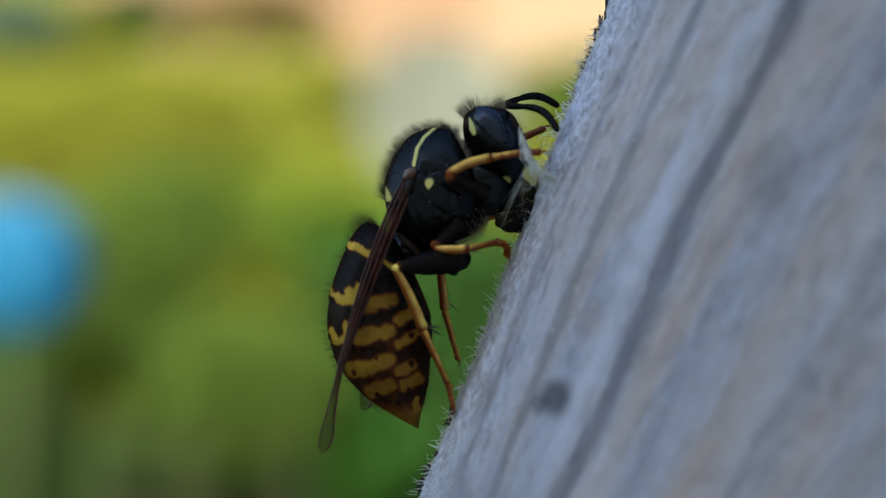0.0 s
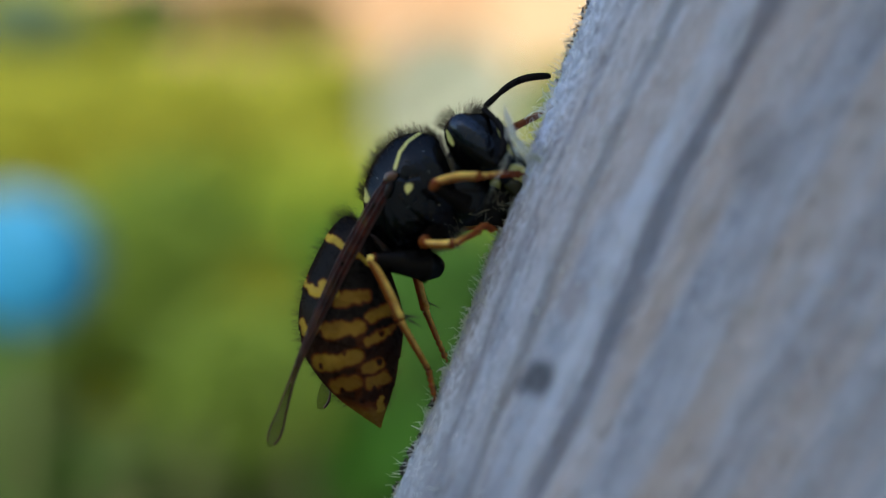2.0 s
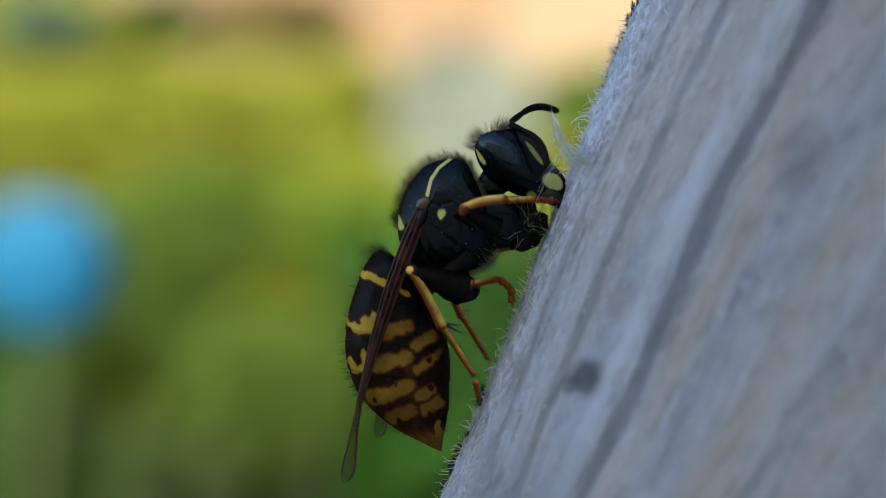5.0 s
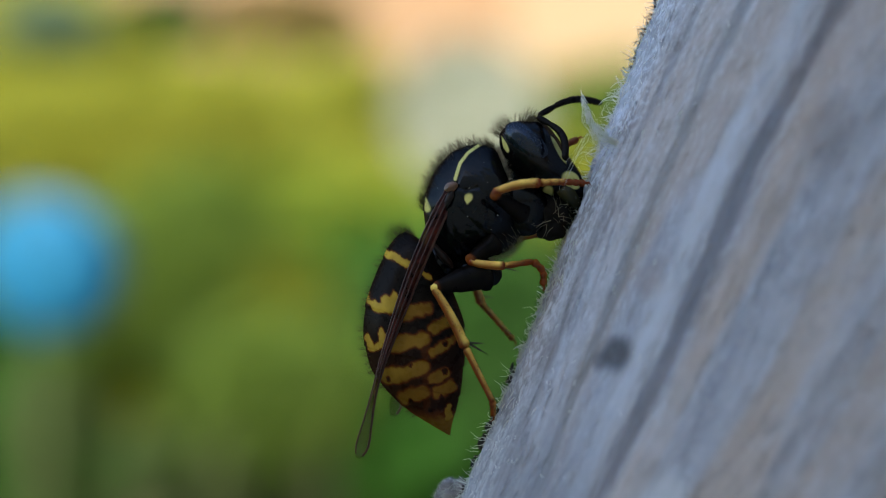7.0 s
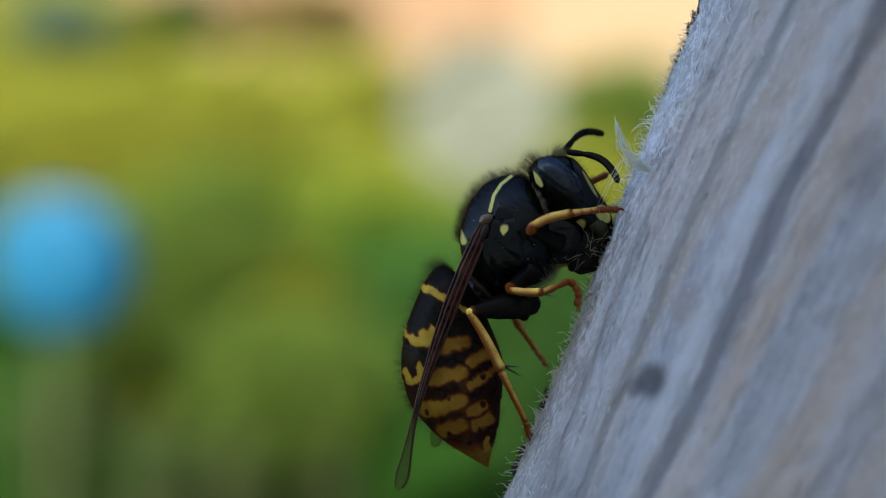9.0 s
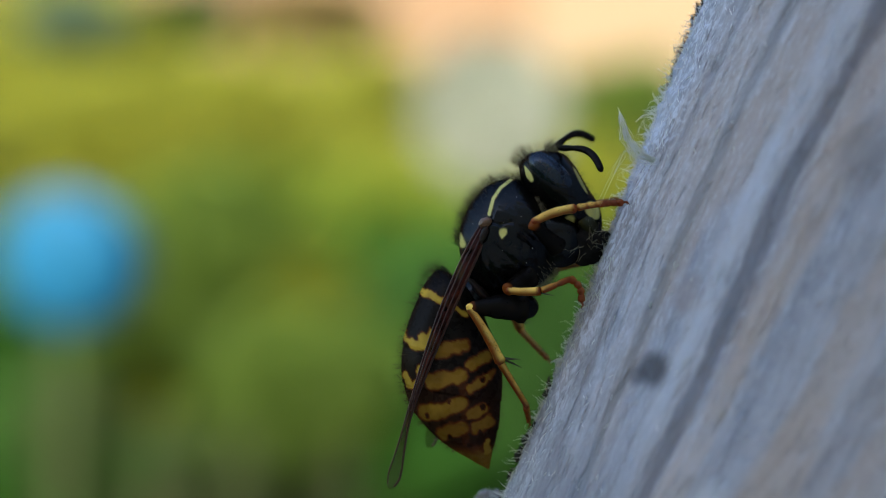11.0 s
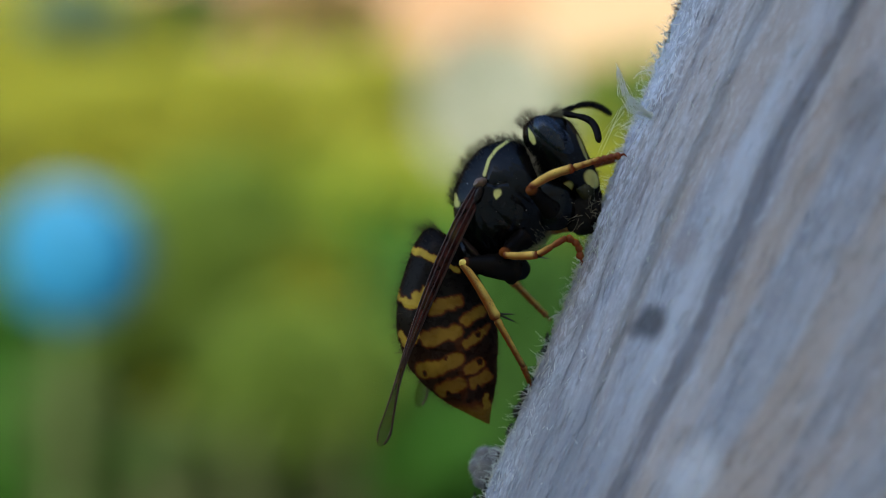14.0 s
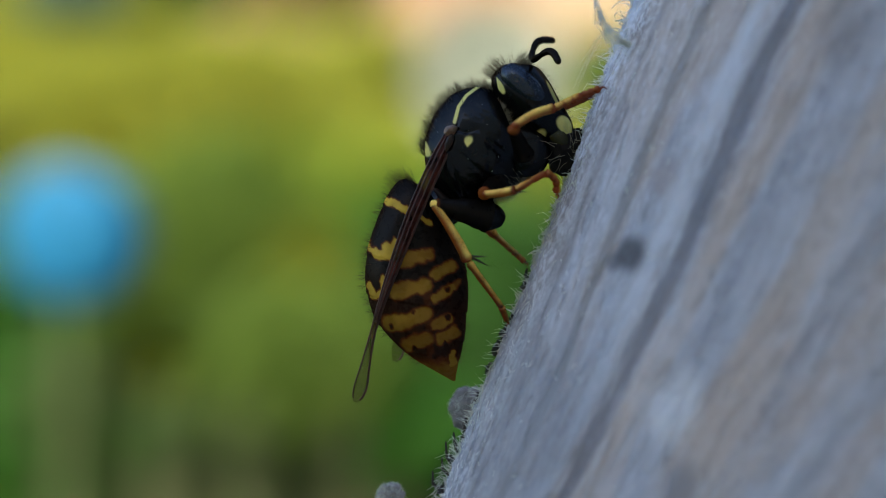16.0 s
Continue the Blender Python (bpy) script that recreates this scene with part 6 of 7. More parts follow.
    walk(mid_tibia, [
        (0, limb(0.08, -2.31, -2.73, -3.0, -21.6)), (0.2, limb(0.12, -2.39, -2.68, 10.8, -23.2)), (0.5, limb(0.18, -2.52, -2.61, -5.6, -15.4)), (0.7, limb(0.24, -2.54, -2.66, 12.9, -16.9)),
        (1, limb(0.34, -2.56, -2.73, -5.5, -33.4)), (1.2, limb(0.35, -2.60, -2.69, 8.3, -42.5)), (1.5, limb(0.37, -2.66, -2.62, -7.7, -37.1)), (1.7, limb(0.51, -2.79, -2.46, 5.5, -39.6)),
        (2, limb(0.73, -2.98, -2.23, -0.2, -37.4)), (2.2, limb(0.70, -2.97, -2.23, -8.9, -44.2)), (2.5, limb(0.66, -2.95, -2.24, 1.8, -34.2)), (2.7, limb(0.61, -2.92, -2.29, -0.3, -26.6)),
        (3, limb(0.53, -2.87, -2.36, -2.8, -30.5)), (3.2, limb(0.58, -2.90, -2.32, 2.6, -25.6)), (3.5, limb(0.66, -2.94, -2.27, -1.7, -32.5)), (3.7, limb(0.41, -2.76, -2.34, -17.9, -31.4)),
        (4, limb(0.03, -2.48, -2.44, -22.3, -0.0)), (4.2, limb(-0.05, -2.30, -2.51, -9.9, 20.8)), (4.5, limb(-0.17, -2.04, -2.62, -12.9, -0.0)), (7, limb(0.15, -2.42, -2.70, -3.7, -8.5)),
        (7.2, limb(0.20, -2.52, -2.61, -7.4, -0.0)), (7.5, limb(0.27, -2.67, -2.48, -1.6, -0.0)), (7.7, limb(0.19, -2.56, -2.54, 11.7, -0.0)), (8, limb(0.08, -2.39, -2.64, -7.6, -19.3)),
        (8.2, limb(0.10, -2.48, -2.54, -9.7, -31.8)), (8.5, limb(0.14, -2.61, -2.38, -6.6, -12.5)), (8.7, limb(0.17, -2.59, -2.46, -14.1, -0.0)), (9, limb(0.21, -2.56, -2.59, -3.3, -20.8)),
        (11.5, limb(0.16, -2.59, -2.46, -0.4, -13.3)), (11.7, limb(0.17, -2.59, -2.48, -8.2, -0.0)), (12, limb(0.18, -2.58, -2.52, -1.6, -0.0)), (12.2, limb(0.21, -2.59, -2.54, 8.5, -0.0)),
        (12.5, limb(0.25, -2.61, -2.56, -3.9, -18.1)), (12.7, limb(0.23, -2.62, -2.52, -11.4, -32.3)), (13, limb(0.21, -2.63, -2.47, -0.2, -15.7)), (13.2, limb(0.23, -2.62, -2.51, -3.1, -0.0)),
        (13.5, limb(0.26, -2.61, -2.57, 2.8, -17.7)), (13.7, limb(0.31, -2.63, -2.59, 5.7, -23.9)), (14, limb(0.39, -2.66, -2.63, 2.7, -19.6)), (14.2, limb(0.47, -2.74, -2.54, -10.9, -22.3)),
        (14.5, limb(0.59, -2.87, -2.40, 10.7, -18.7)), (14.7, limb(0.54, -2.81, -2.48, 20.5, -0.0)), (15, limb(0.47, -2.72, -2.61, 8.4, -18.0)), (15.2, limb(0.52, -2.76, -2.57, 20.9, -17.1)),
        (15.5, limb(0.60, -2.83, -2.50, 8.4, -25.1)), (15.7, limb(0.62, -2.88, -2.40, -0.3, -35.7)), (16, limb(0.66, -2.95, -2.26, 7.6, -28.9)),
    ])
    walk(mid_metatarsus, [
        (0, limb(1.53, -2.89, -2.81, 9.4, 36.4)), (0.2, limb(1.53, -2.91, -2.41, 14.5, 44.8)), (0.5, limb(1.68, -2.93, -2.76, 21.0, 57.4)), (0.7, limb(1.70, -3.13, -2.32, 22.3, 52.4)),
        (1, limb(1.63, -3.42, -2.86, 24.3, 44.9)), (1.2, limb(1.49, -3.49, -2.52, 21.9, 45.1)), (1.5, limb(1.61, -3.60, -2.79, 22.3, 45.3)), (1.7, limb(1.71, -3.73, -2.35, 24.9, 45.2)),
        (2, limb(1.97, -3.93, -2.23, 29.1, 45.0)), (2.2, limb(1.81, -3.89, -2.41, 26.1, 45.4)), (2.5, limb(1.95, -3.83, -2.20, 24.0, 46.1)), (2.7, limb(2.01, -3.76, -2.30, 21.9, 48.9)),
        (3, limb(1.88, -3.66, -2.43, 22.6, 53.2)), (3.2, limb(1.99, -3.71, -2.26, 28.2, 48.1)), (3.5, limb(1.98, -3.78, -2.31, 33.9, 40.4)), (3.7, limb(1.68, -3.26, -2.75, 22.1, 38.2)),
        (4, limb(1.48, -2.48, -3.04, 1.7, 35.0)), (4.2, limb(1.39, -2.30, -2.76, 4.3, 37.8)), (4.5, limb(1.35, -2.04, -2.97, 8.1, 42.1)), (7, limb(1.69, -2.66, -2.80, 10.8, 33.3)),
        (7.2, limb(1.77, -2.66, -2.82, 12.6, 32.0)), (7.5, limb(1.83, -2.67, -2.52, 15.5, 30.0)), (7.7, limb(1.86, -2.77, -2.20, 11.8, 28.6)), (8, limb(1.54, -2.91, -2.84, 10.0, 26.5)),
        (8.2, limb(1.41, -2.93, -2.76, 12.7, 28.5)), (8.5, limb(1.65, -2.95, -2.55, 16.8, 31.5)), (8.7, limb(1.87, -3.01, -2.89, 20.4, 32.0)), (9, limb(1.67, -3.11, -2.68, 23.3, 32.8)),
        (11.5, limb(1.68, -2.95, -2.47, 22.7, 14.9)), (11.7, limb(1.86, -2.80, -2.73, 25.5, 23.0)), (12, limb(1.75, -2.58, -2.56, 26.3, 35.2)), (12.2, limb(1.85, -2.78, -2.29, 25.0, 31.8)),
        (12.5, limb(1.73, -3.09, -2.66, 22.5, 26.8)), (12.7, limb(1.53, -3.07, -2.79, 23.8, 16.1)), (13, limb(1.72, -3.05, -2.48, 25.3, 0.0)), (13.2, limb(1.91, -3.07, -2.60, 27.2, 3.2)),
        (13.5, limb(1.75, -3.09, -2.49, 25.5, 8.1)), (13.7, limb(1.73, -3.13, -2.45, 27.2, 4.9)), (14, limb(1.86, -3.18, -2.56, 33.7, 0.0)), (14.2, limb(1.89, -3.26, -2.81, 32.6, 0.0)),
        (14.5, limb(2.04, -3.38, -2.13, 29.3, 0.0)), (14.7, limb(2.09, -3.31, -1.90, 30.8, 10.2)), (15, limb(1.94, -3.20, -2.40, 32.3, 25.5)), (15.2, limb(1.92, -3.32, -2.03, 31.5, 22.7)),
        (15.5, limb(2.00, -3.50, -2.30, 33.4, 18.6)), (15.7, limb(1.89, -3.58, -2.41, 33.7, 11.2)), (16, limb(2.02, -3.70, -2.08, 30.3, 0.0)),
    ])
    walk(mid_tarsus, [
        (0, limb(2.67, -2.03, -2.62, -52.7, 50.7)), (0.2, limb(2.51, -1.91, -2.18, -46.6, 47.6)), (0.5, limb(2.41, -1.72, -2.48, -38.6, 43.0)), (0.7, limb(2.51, -1.99, -1.98, -34.7, 41.6)),
        (1, limb(2.56, -2.40, -2.43, -28.9, 39.5)), (1.2, limb(2.44, -2.47, -2.13, -31.6, 42.3)), (1.5, limb(2.55, -2.57, -2.40, -31.5, 46.4)), (1.7, limb(2.64, -2.70, -1.91, -15.4, 48.7)),
        (2, limb(2.86, -2.90, -1.73, 8.9, 52.2)), (2.2, limb(2.72, -2.86, -1.96, 9.8, 52.6)), (2.5, limb(2.86, -2.79, -1.79, 13.6, 53.3)), (2.7, limb(2.88, -2.67, -1.94, 11.9, 48.6)),
        (3, limb(2.67, -2.50, -2.10, 13.1, 41.5)), (3.2, limb(2.82, -2.64, -1.80, 11.8, 45.1)), (3.5, limb(2.89, -2.85, -1.70, 7.3, 50.4)), (3.7, limb(2.67, -2.37, -2.36, -29.6, 30.2)),
        (4, limb(2.66, -1.65, -3.00, -87.8, 0.0)), (4.2, limb(2.52, -1.42, -2.68, -78.2, 0.8)), (4.5, limb(2.41, -1.07, -2.81, -64.0, 2.1)), (7, limb(2.88, -1.86, -2.57, -64.7, 13.7)),
        (7.2, limb(2.96, -1.89, -2.55, -69.7, 12.5)), (7.5, limb(3.03, -1.94, -2.19, -77.0, 10.6)), (7.7, limb(3.10, -2.07, -1.94, -74.1, 6.4)), (8, limb(2.81, -2.26, -2.61, -65.9, 0.0)),
        (8.2, limb(2.65, -2.24, -2.48, -65.6, 0.0)), (8.5, limb(2.83, -2.20, -2.20, -65.0, 0.0)), (8.7, limb(3.01, -2.25, -2.47, -67.4, 0.0)), (9, limb(2.78, -2.33, -2.19, -73.6, 0.0)),
        (11.5, limb(2.97, -2.58, -1.93, -61.7, 8.8)), (11.7, limb(3.04, -2.25, -2.17, -63.5, 11.2)), (12, limb(2.80, -1.75, -2.04, -69.6, 14.9)), (12.2, limb(2.96, -2.03, -1.78, -65.5, 11.8)),
        (12.5, limb(2.92, -2.44, -2.17, -59.9, 7.1)), (12.7, limb(2.76, -2.68, -2.24, -60.3, 12.9)), (13, limb(3.02, -3.05, -1.86, -61.4, 21.6)), (13.2, limb(3.18, -2.98, -1.94, -61.6, 22.4)),
        (13.5, limb(3.04, -2.88, -1.88, -66.5, 23.7)), (13.7, limb(3.01, -3.00, -1.80, -63.5, 21.5)), (14, limb(3.06, -3.18, -1.76, -55.0, 18.3)), (14.2, limb(3.10, -3.26, -2.03, -62.8, 24.2)),
        (14.5, limb(3.30, -3.38, -1.42, -76.2, 33.1)), (14.7, limb(3.28, -3.06, -1.19, -70.4, 25.4)), (15, limb(3.04, -2.58, -1.70, -62.3, 13.8)), (15.2, limb(3.05, -2.76, -1.34, -62.7, 18.0)),
        (15.5, limb(3.14, -3.04, -1.55, -60.2, 24.3)), (15.7, limb(3.05, -3.30, -1.64, -59.2, 28.1)), (16, limb(3.26, -3.70, -1.35, -61.6, 33.9)),
    ])
    walk(hind_femur, [(0, limb(0.92, -1.80, -3.18, -173.4, -20.6)), (0.5, limb(0.92, -1.80, -3.18, -172.8, -22.5)), (1, limb(0.92, -1.80, -3.18, -176.3, -25.7)), (1.5, limb(0.92, -1.80, -3.18, -177.1, -18.1)), (2, limb(0.92, -1.80, -3.18, 174.8, -26.8)), (2.5, limb(0.92, -1.80, -3.18, 166.1, -23.3)), (3, limb(0.92, -1.80, -3.18, 165.7, -17.8)), (3.5, limb(0.92, -1.80, -3.18, 160.0, -23.0)), (4, limb(0.92, -1.80, -3.18, 165.2, -22.5)), (4.5, limb(0.92, -1.80, -3.18, 156.0, -24.2)), (7, limb(0.92, -1.80, -3.18, -162.6, -30.5)), (7.5, limb(0.92, -1.80, -3.18, -164.6, -31.5)), (8, limb(0.92, -1.80, -3.18, -162.3, -29.0)), (8.5, limb(0.92, -1.80, -3.18, -172.2, -36.0)), (9, limb(0.92, -1.80, -3.18, -171.8, -24.6)), (11.5, limb(0.92, -1.80, -3.18, 179.9, -29.8)), (12, limb(0.92, -1.80, -3.18, -177.9, -25.8)), (12.5, limb(0.92, -1.80, -3.18, -172.8, -31.5)), (13, limb(0.92, -1.80, -3.18, 174.5, -26.4)), (13.5, limb(0.92, -1.80, -3.18, -176.4, -31.8)), (14, limb(0.92, -1.80, -3.18, 177.0, -31.3)), (14.5, limb(0.92, -1.80, -3.18, 170.3, -26.0)), (15, limb(0.92, -1.80, -3.18, -174.3, -32.3)), (15.5, limb(0.92, -1.80, -3.18, -179.8, -30.4)), (16, limb(0.92, -1.80, -3.18, 168.2, -25.6))])
    walk(hind_tibia, [
        (0, limb(-1.59, -2.75, -3.48, -68.7, 8.8)), (0.2, limb(-1.57, -2.78, -3.49, -65.6, 30.4)), (0.5, limb(-1.55, -2.83, -3.50, -67.0, 13.4)), (0.7, limb(-1.53, -2.89, -3.44, -61.7, 33.2)),
        (1, limb(-1.50, -2.97, -3.34, -66.9, 7.1)), (1.2, limb(-1.56, -2.84, -3.33, -68.1, 33.3)), (1.5, limb(-1.64, -2.64, -3.32, -66.4, 12.6)), (1.7, limb(-1.57, -2.79, -3.18, -63.4, 25.4)),
        (2, limb(-1.47, -3.02, -2.97, -62.1, 7.9)), (2.2, limb(-1.47, -2.96, -2.82, -68.5, 0.0)), (2.5, limb(-1.48, -2.87, -2.59, -65.5, 9.9)), (2.7, limb(-1.52, -2.77, -2.57, -65.3, 15.5)),
        (3, limb(-1.57, -2.62, -2.55, -66.6, 12.5)), (3.2, limb(-1.51, -2.71, -2.47, -64.4, 16.1)), (3.5, limb(-1.41, -2.85, -2.34, -68.8, 16.9)), (3.7, limb(-1.44, -2.84, -2.42, -66.9, 0.0)),
        (4, limb(-1.49, -2.83, -2.55, -58.9, 8.5)), (4.2, limb(-1.42, -2.86, -2.40, -58.2, 27.3)), (4.5, limb(-1.32, -2.90, -2.18, -62.4, 19.9)), (7, limb(-1.29, -3.17, -3.88, -59.2, 0.0)),
        (7.2, limb(-1.29, -3.19, -3.85, -60.2, 0.0)), (7.5, limb(-1.29, -3.21, -3.80, -59.2, 5.2)), (7.7, limb(-1.30, -3.17, -3.84, -52.1, 30.8)), (8, limb(-1.32, -3.11, -3.90, -58.7, 10.0)),
        (8.2, limb(-1.29, -3.22, -3.73, -62.6, 13.7)), (8.5, limb(-1.24, -3.38, -3.48, -59.7, 0.0)), (8.7, limb(-1.34, -3.20, -3.50, -59.0, 0.0)), (9, limb(-1.50, -2.92, -3.53, -61.3, 0.0)),
        (11.5, limb(-1.42, -3.14, -3.18, -59.3, 14.1)), (11.7, limb(-1.45, -3.07, -3.22, -58.8, 0.0)), (12, limb(-1.50, -2.97, -3.27, -60.8, 5.8)), (12.2, limb(-1.44, -3.07, -3.35, -53.5, 22.3)),
        (12.5, limb(-1.36, -3.21, -3.47, -56.5, 10.6)), (12.7, limb(-1.41, -3.13, -3.26, -63.0, 0.0)), (13, limb(-1.48, -3.00, -2.95, -59.3, 5.2)), (13.2, limb(-1.44, -3.09, -3.10, -55.7, 0.0)),
        (13.5, limb(-1.37, -3.22, -3.33, -57.0, 4.0)), (13.7, limb(-1.37, -3.21, -3.22, -57.7, 20.9)), (14, limb(-1.38, -3.20, -3.06, -55.7, 8.0)), (14.2, limb(-1.42, -3.11, -2.95, -61.6, 0.0)),
        (14.5, limb(-1.47, -2.98, -2.78, -59.3, 14.1)), (14.7, limb(-1.42, -3.08, -3.03, -51.6, 24.3)), (15, limb(-1.34, -3.24, -3.41, -54.5, 3.6)), (15.2, limb(-1.36, -3.21, -3.32, -52.9, 29.9)),
        (15.5, limb(-1.40, -3.17, -3.19, -56.6, 8.9)), (15.7, limb(-1.42, -3.09, -2.99, -60.2, 0.0)), (16, limb(-1.46, -2.96, -2.68, -58.2, 0.0)),
    ])
    walk(hind_metatarsus, [
        (0, limb(-0.56, -2.31, -6.12, -68.4, 14.8)), (0.2, limb(-0.55, -2.25, -5.74, -67.2, 8.9)), (0.5, limb(-0.46, -2.16, -6.07, -66.6, 0.0)), (0.7, limb(-0.39, -2.34, -5.55, -65.7, 3.4)),
        (1, limb(-0.39, -2.61, -5.96, -64.4, 8.6)), (1.2, limb(-0.66, -2.37, -5.56, -67.2, 5.2)), (1.5, limb(-0.52, -2.01, -5.88, -67.3, 0.0)), (1.7, limb(-0.41, -2.25, -5.49, -63.9, 9.0)),
        (2, limb(-0.14, -2.62, -5.48, -58.7, 22.6)), (2.2, limb(-0.42, -2.52, -5.50, -60.7, 15.4)), (2.5, limb(-0.31, -2.37, -5.16, -61.3, 4.6)), (2.7, limb(-0.36, -2.22, -5.09, -65.2, 10.9)),
        (3, limb(-0.45, -2.00, -5.12, -67.2, 20.3)), (3.2, limb(-0.31, -2.01, -4.95, -65.8, 19.7)), (3.5, limb(-0.41, -2.02, -4.90, -66.2, 18.7)), (3.7, limb(-0.29, -2.18, -5.14, -62.9, 21.6)),
        (4, limb(-0.02, -2.41, -4.98, -60.8, 25.9)), (4.2, limb(-0.08, -2.21, -4.57, -59.4, 15.5)), (4.5, limb(-0.07, -1.92, -4.57, -57.4, 0.0)), (7, limb(0.18, -3.17, -6.35, -60.7, 0.0)),
        (7.2, limb(0.19, -3.08, -6.43, -61.2, 4.3)), (7.5, limb(0.17, -2.95, -6.25, -61.8, 10.8)), (7.7, limb(0.21, -2.81, -5.78, -63.4, 13.1)), (8, limb(0.15, -2.61, -6.32, -62.1, 16.5)),
        (8.2, limb(-0.00, -2.92, -6.21, -61.1, 17.8)), (8.5, limb(0.21, -3.38, -5.96, -59.4, 19.7)), (8.7, limb(0.34, -3.20, -6.32, -60.4, 19.1)), (9, limb(-0.13, -2.92, -6.05, -64.3, 18.3)),
        (11.5, limb(0.00, -2.44, -5.58, -57.7, 25.0)), (11.7, limb(0.18, -2.54, -5.92, -57.8, 24.4)), (12, limb(-0.11, -2.68, -5.77, -61.3, 23.4)), (12.2, limb(0.14, -2.68, -5.49, -59.9, 14.0)),
        (12.5, limb(0.20, -2.68, -5.83, -58.2, 0.0)), (12.7, limb(-0.08, -2.70, -5.87, -59.1, 6.1)), (13, limb(-0.02, -2.74, -5.41, -60.9, 15.2)), (13.2, limb(0.34, -2.85, -5.71, -57.8, 15.9)),
        (13.5, limb(0.20, -3.02, -5.73, -57.6, 17.0)), (13.7, limb(0.06, -2.93, -5.49, -59.4, 19.0)), (14, limb(0.22, -2.80, -5.42, -58.1, 22.0)), (14.2, limb(0.11, -2.59, -5.77, -57.1, 20.4)),
        (14.5, limb(-0.04, -2.28, -5.17, -57.3, 18.0)), (14.7, limb(0.21, -2.59, -5.08, -54.6, 17.4)), (15, limb(0.32, -3.06, -5.74, -51.2, 16.5)), (15.2, limb(0.14, -2.92, -5.31, -52.6, 18.7)),
        (15.5, limb(0.16, -2.72, -5.56, -51.6, 21.9)), (15.7, limb(0.09, -2.82, -5.64, -50.8, 22.0)), (16, limb(0.06, -2.96, -5.13, -53.6, 22.2)),
    ])
    walk(hind_tarsus, [
        (0, limb(0.36, -1.65, -8.43, -80.9, 0.0)), (0.2, limb(0.43, -1.85, -8.06, -81.1, 6.6)), (0.5, limb(0.56, -2.16, -8.42, -82.6, 16.5)), (0.7, limb(0.66, -2.19, -7.88, -83.2, 17.9)),
        (1, limb(0.71, -2.23, -8.25, -84.2, 19.9)), (1.2, limb(0.33, -2.14, -7.91, -87.2, 26.6)), (1.5, limb(0.47, -2.01, -8.25, -87.5, 36.7)), (1.7, limb(0.68, -1.86, -7.73, -83.2, 22.0)),
        (2, limb(1.09, -1.64, -7.50, -76.6, 0.0)), (2.2, limb(0.78, -1.85, -7.64, -79.9, 0.0)), (2.5, limb(0.92, -2.17, -7.41, -82.3, 0.0)), (2.7, limb(0.69, -1.75, -7.36, -85.3, 11.6)),
        (3, limb(0.48, -1.11, -7.34, -86.1, 29.1)), (3.2, limb(0.68, -1.15, -7.16, -83.2, 31.8)), (3.5, limb(0.57, -1.20, -7.12, -81.5, 35.9)), (3.7, limb(0.80, -1.24, -7.25, -79.0, 21.5)),
        (4, limb(1.11, -1.29, -6.99, -77.9, 0.0)), (4.2, limb(1.16, -1.54, -6.64, -77.7, 11.7)), (4.5, limb(1.31, -1.92, -6.74, -77.6, 29.3)), (7, limb(1.43, -3.17, -8.58, -85.7, 53.9)),
        (7.2, limb(1.41, -2.89, -8.66, -81.8, 52.3)), (7.5, limb(1.36, -2.47, -8.47, -75.8, 49.9)), (7.7, limb(1.33, -2.23, -8.01, -75.9, 49.4)), (8, limb(1.30, -1.88, -8.49, -72.2, 48.7)),
        (8.2, limb(1.18, -2.14, -8.35, -73.0, 51.3)), (8.5, limb(1.44, -2.52, -8.04, -74.0, 55.2)), (8.7, limb(1.54, -2.36, -8.42, -74.9, 52.9)), (9, limb(0.93, -2.12, -8.25, -78.7, 49.4)),
        (11.5, limb(1.24, -1.35, -7.54, -77.8, 49.0)), (11.7, limb(1.43, -1.48, -7.89, -76.7, 51.4)), (12, limb(1.02, -1.67, -7.83, -78.4, 55.0)), (12.2, limb(1.36, -2.07, -7.60, -75.7, 56.7)),
        (12.5, limb(1.55, -2.68, -8.01, -72.0, 59.2)), (12.7, limb(1.22, -2.44, -8.04, -72.7, 57.2)), (13, limb(1.18, -2.07, -7.57, -74.2, 54.2)), (13.2, limb(1.65, -2.15, -7.79, -70.1, 54.0)),
        (13.5, limb(1.51, -2.27, -7.80, -68.4, 53.8)), (13.7, limb(1.29, -2.10, -7.58, -69.3, 50.9)), (14, limb(1.48, -1.84, -7.44, -66.7, 46.5)), (14.2, limb(1.41, -1.70, -7.78, -68.9, 49.7)),
        (14.5, limb(1.27, -1.49, -7.22, -74.0, 54.6)), (14.7, limb(1.62, -1.83, -7.07, -71.7, 54.6)), (15, limb(1.86, -2.33, -7.66, -69.0, 54.7)), (15.2, limb(1.61, -2.10, -7.23, -69.0, 54.3)),
        (15.5, limb(1.64, -1.76, -7.42, -66.0, 53.8)), (15.7, limb(1.59, -1.85, -7.48, -65.7, 53.8)), (16, limb(1.46, -1.99, -7.04, -69.1, 53.9)),
    ])
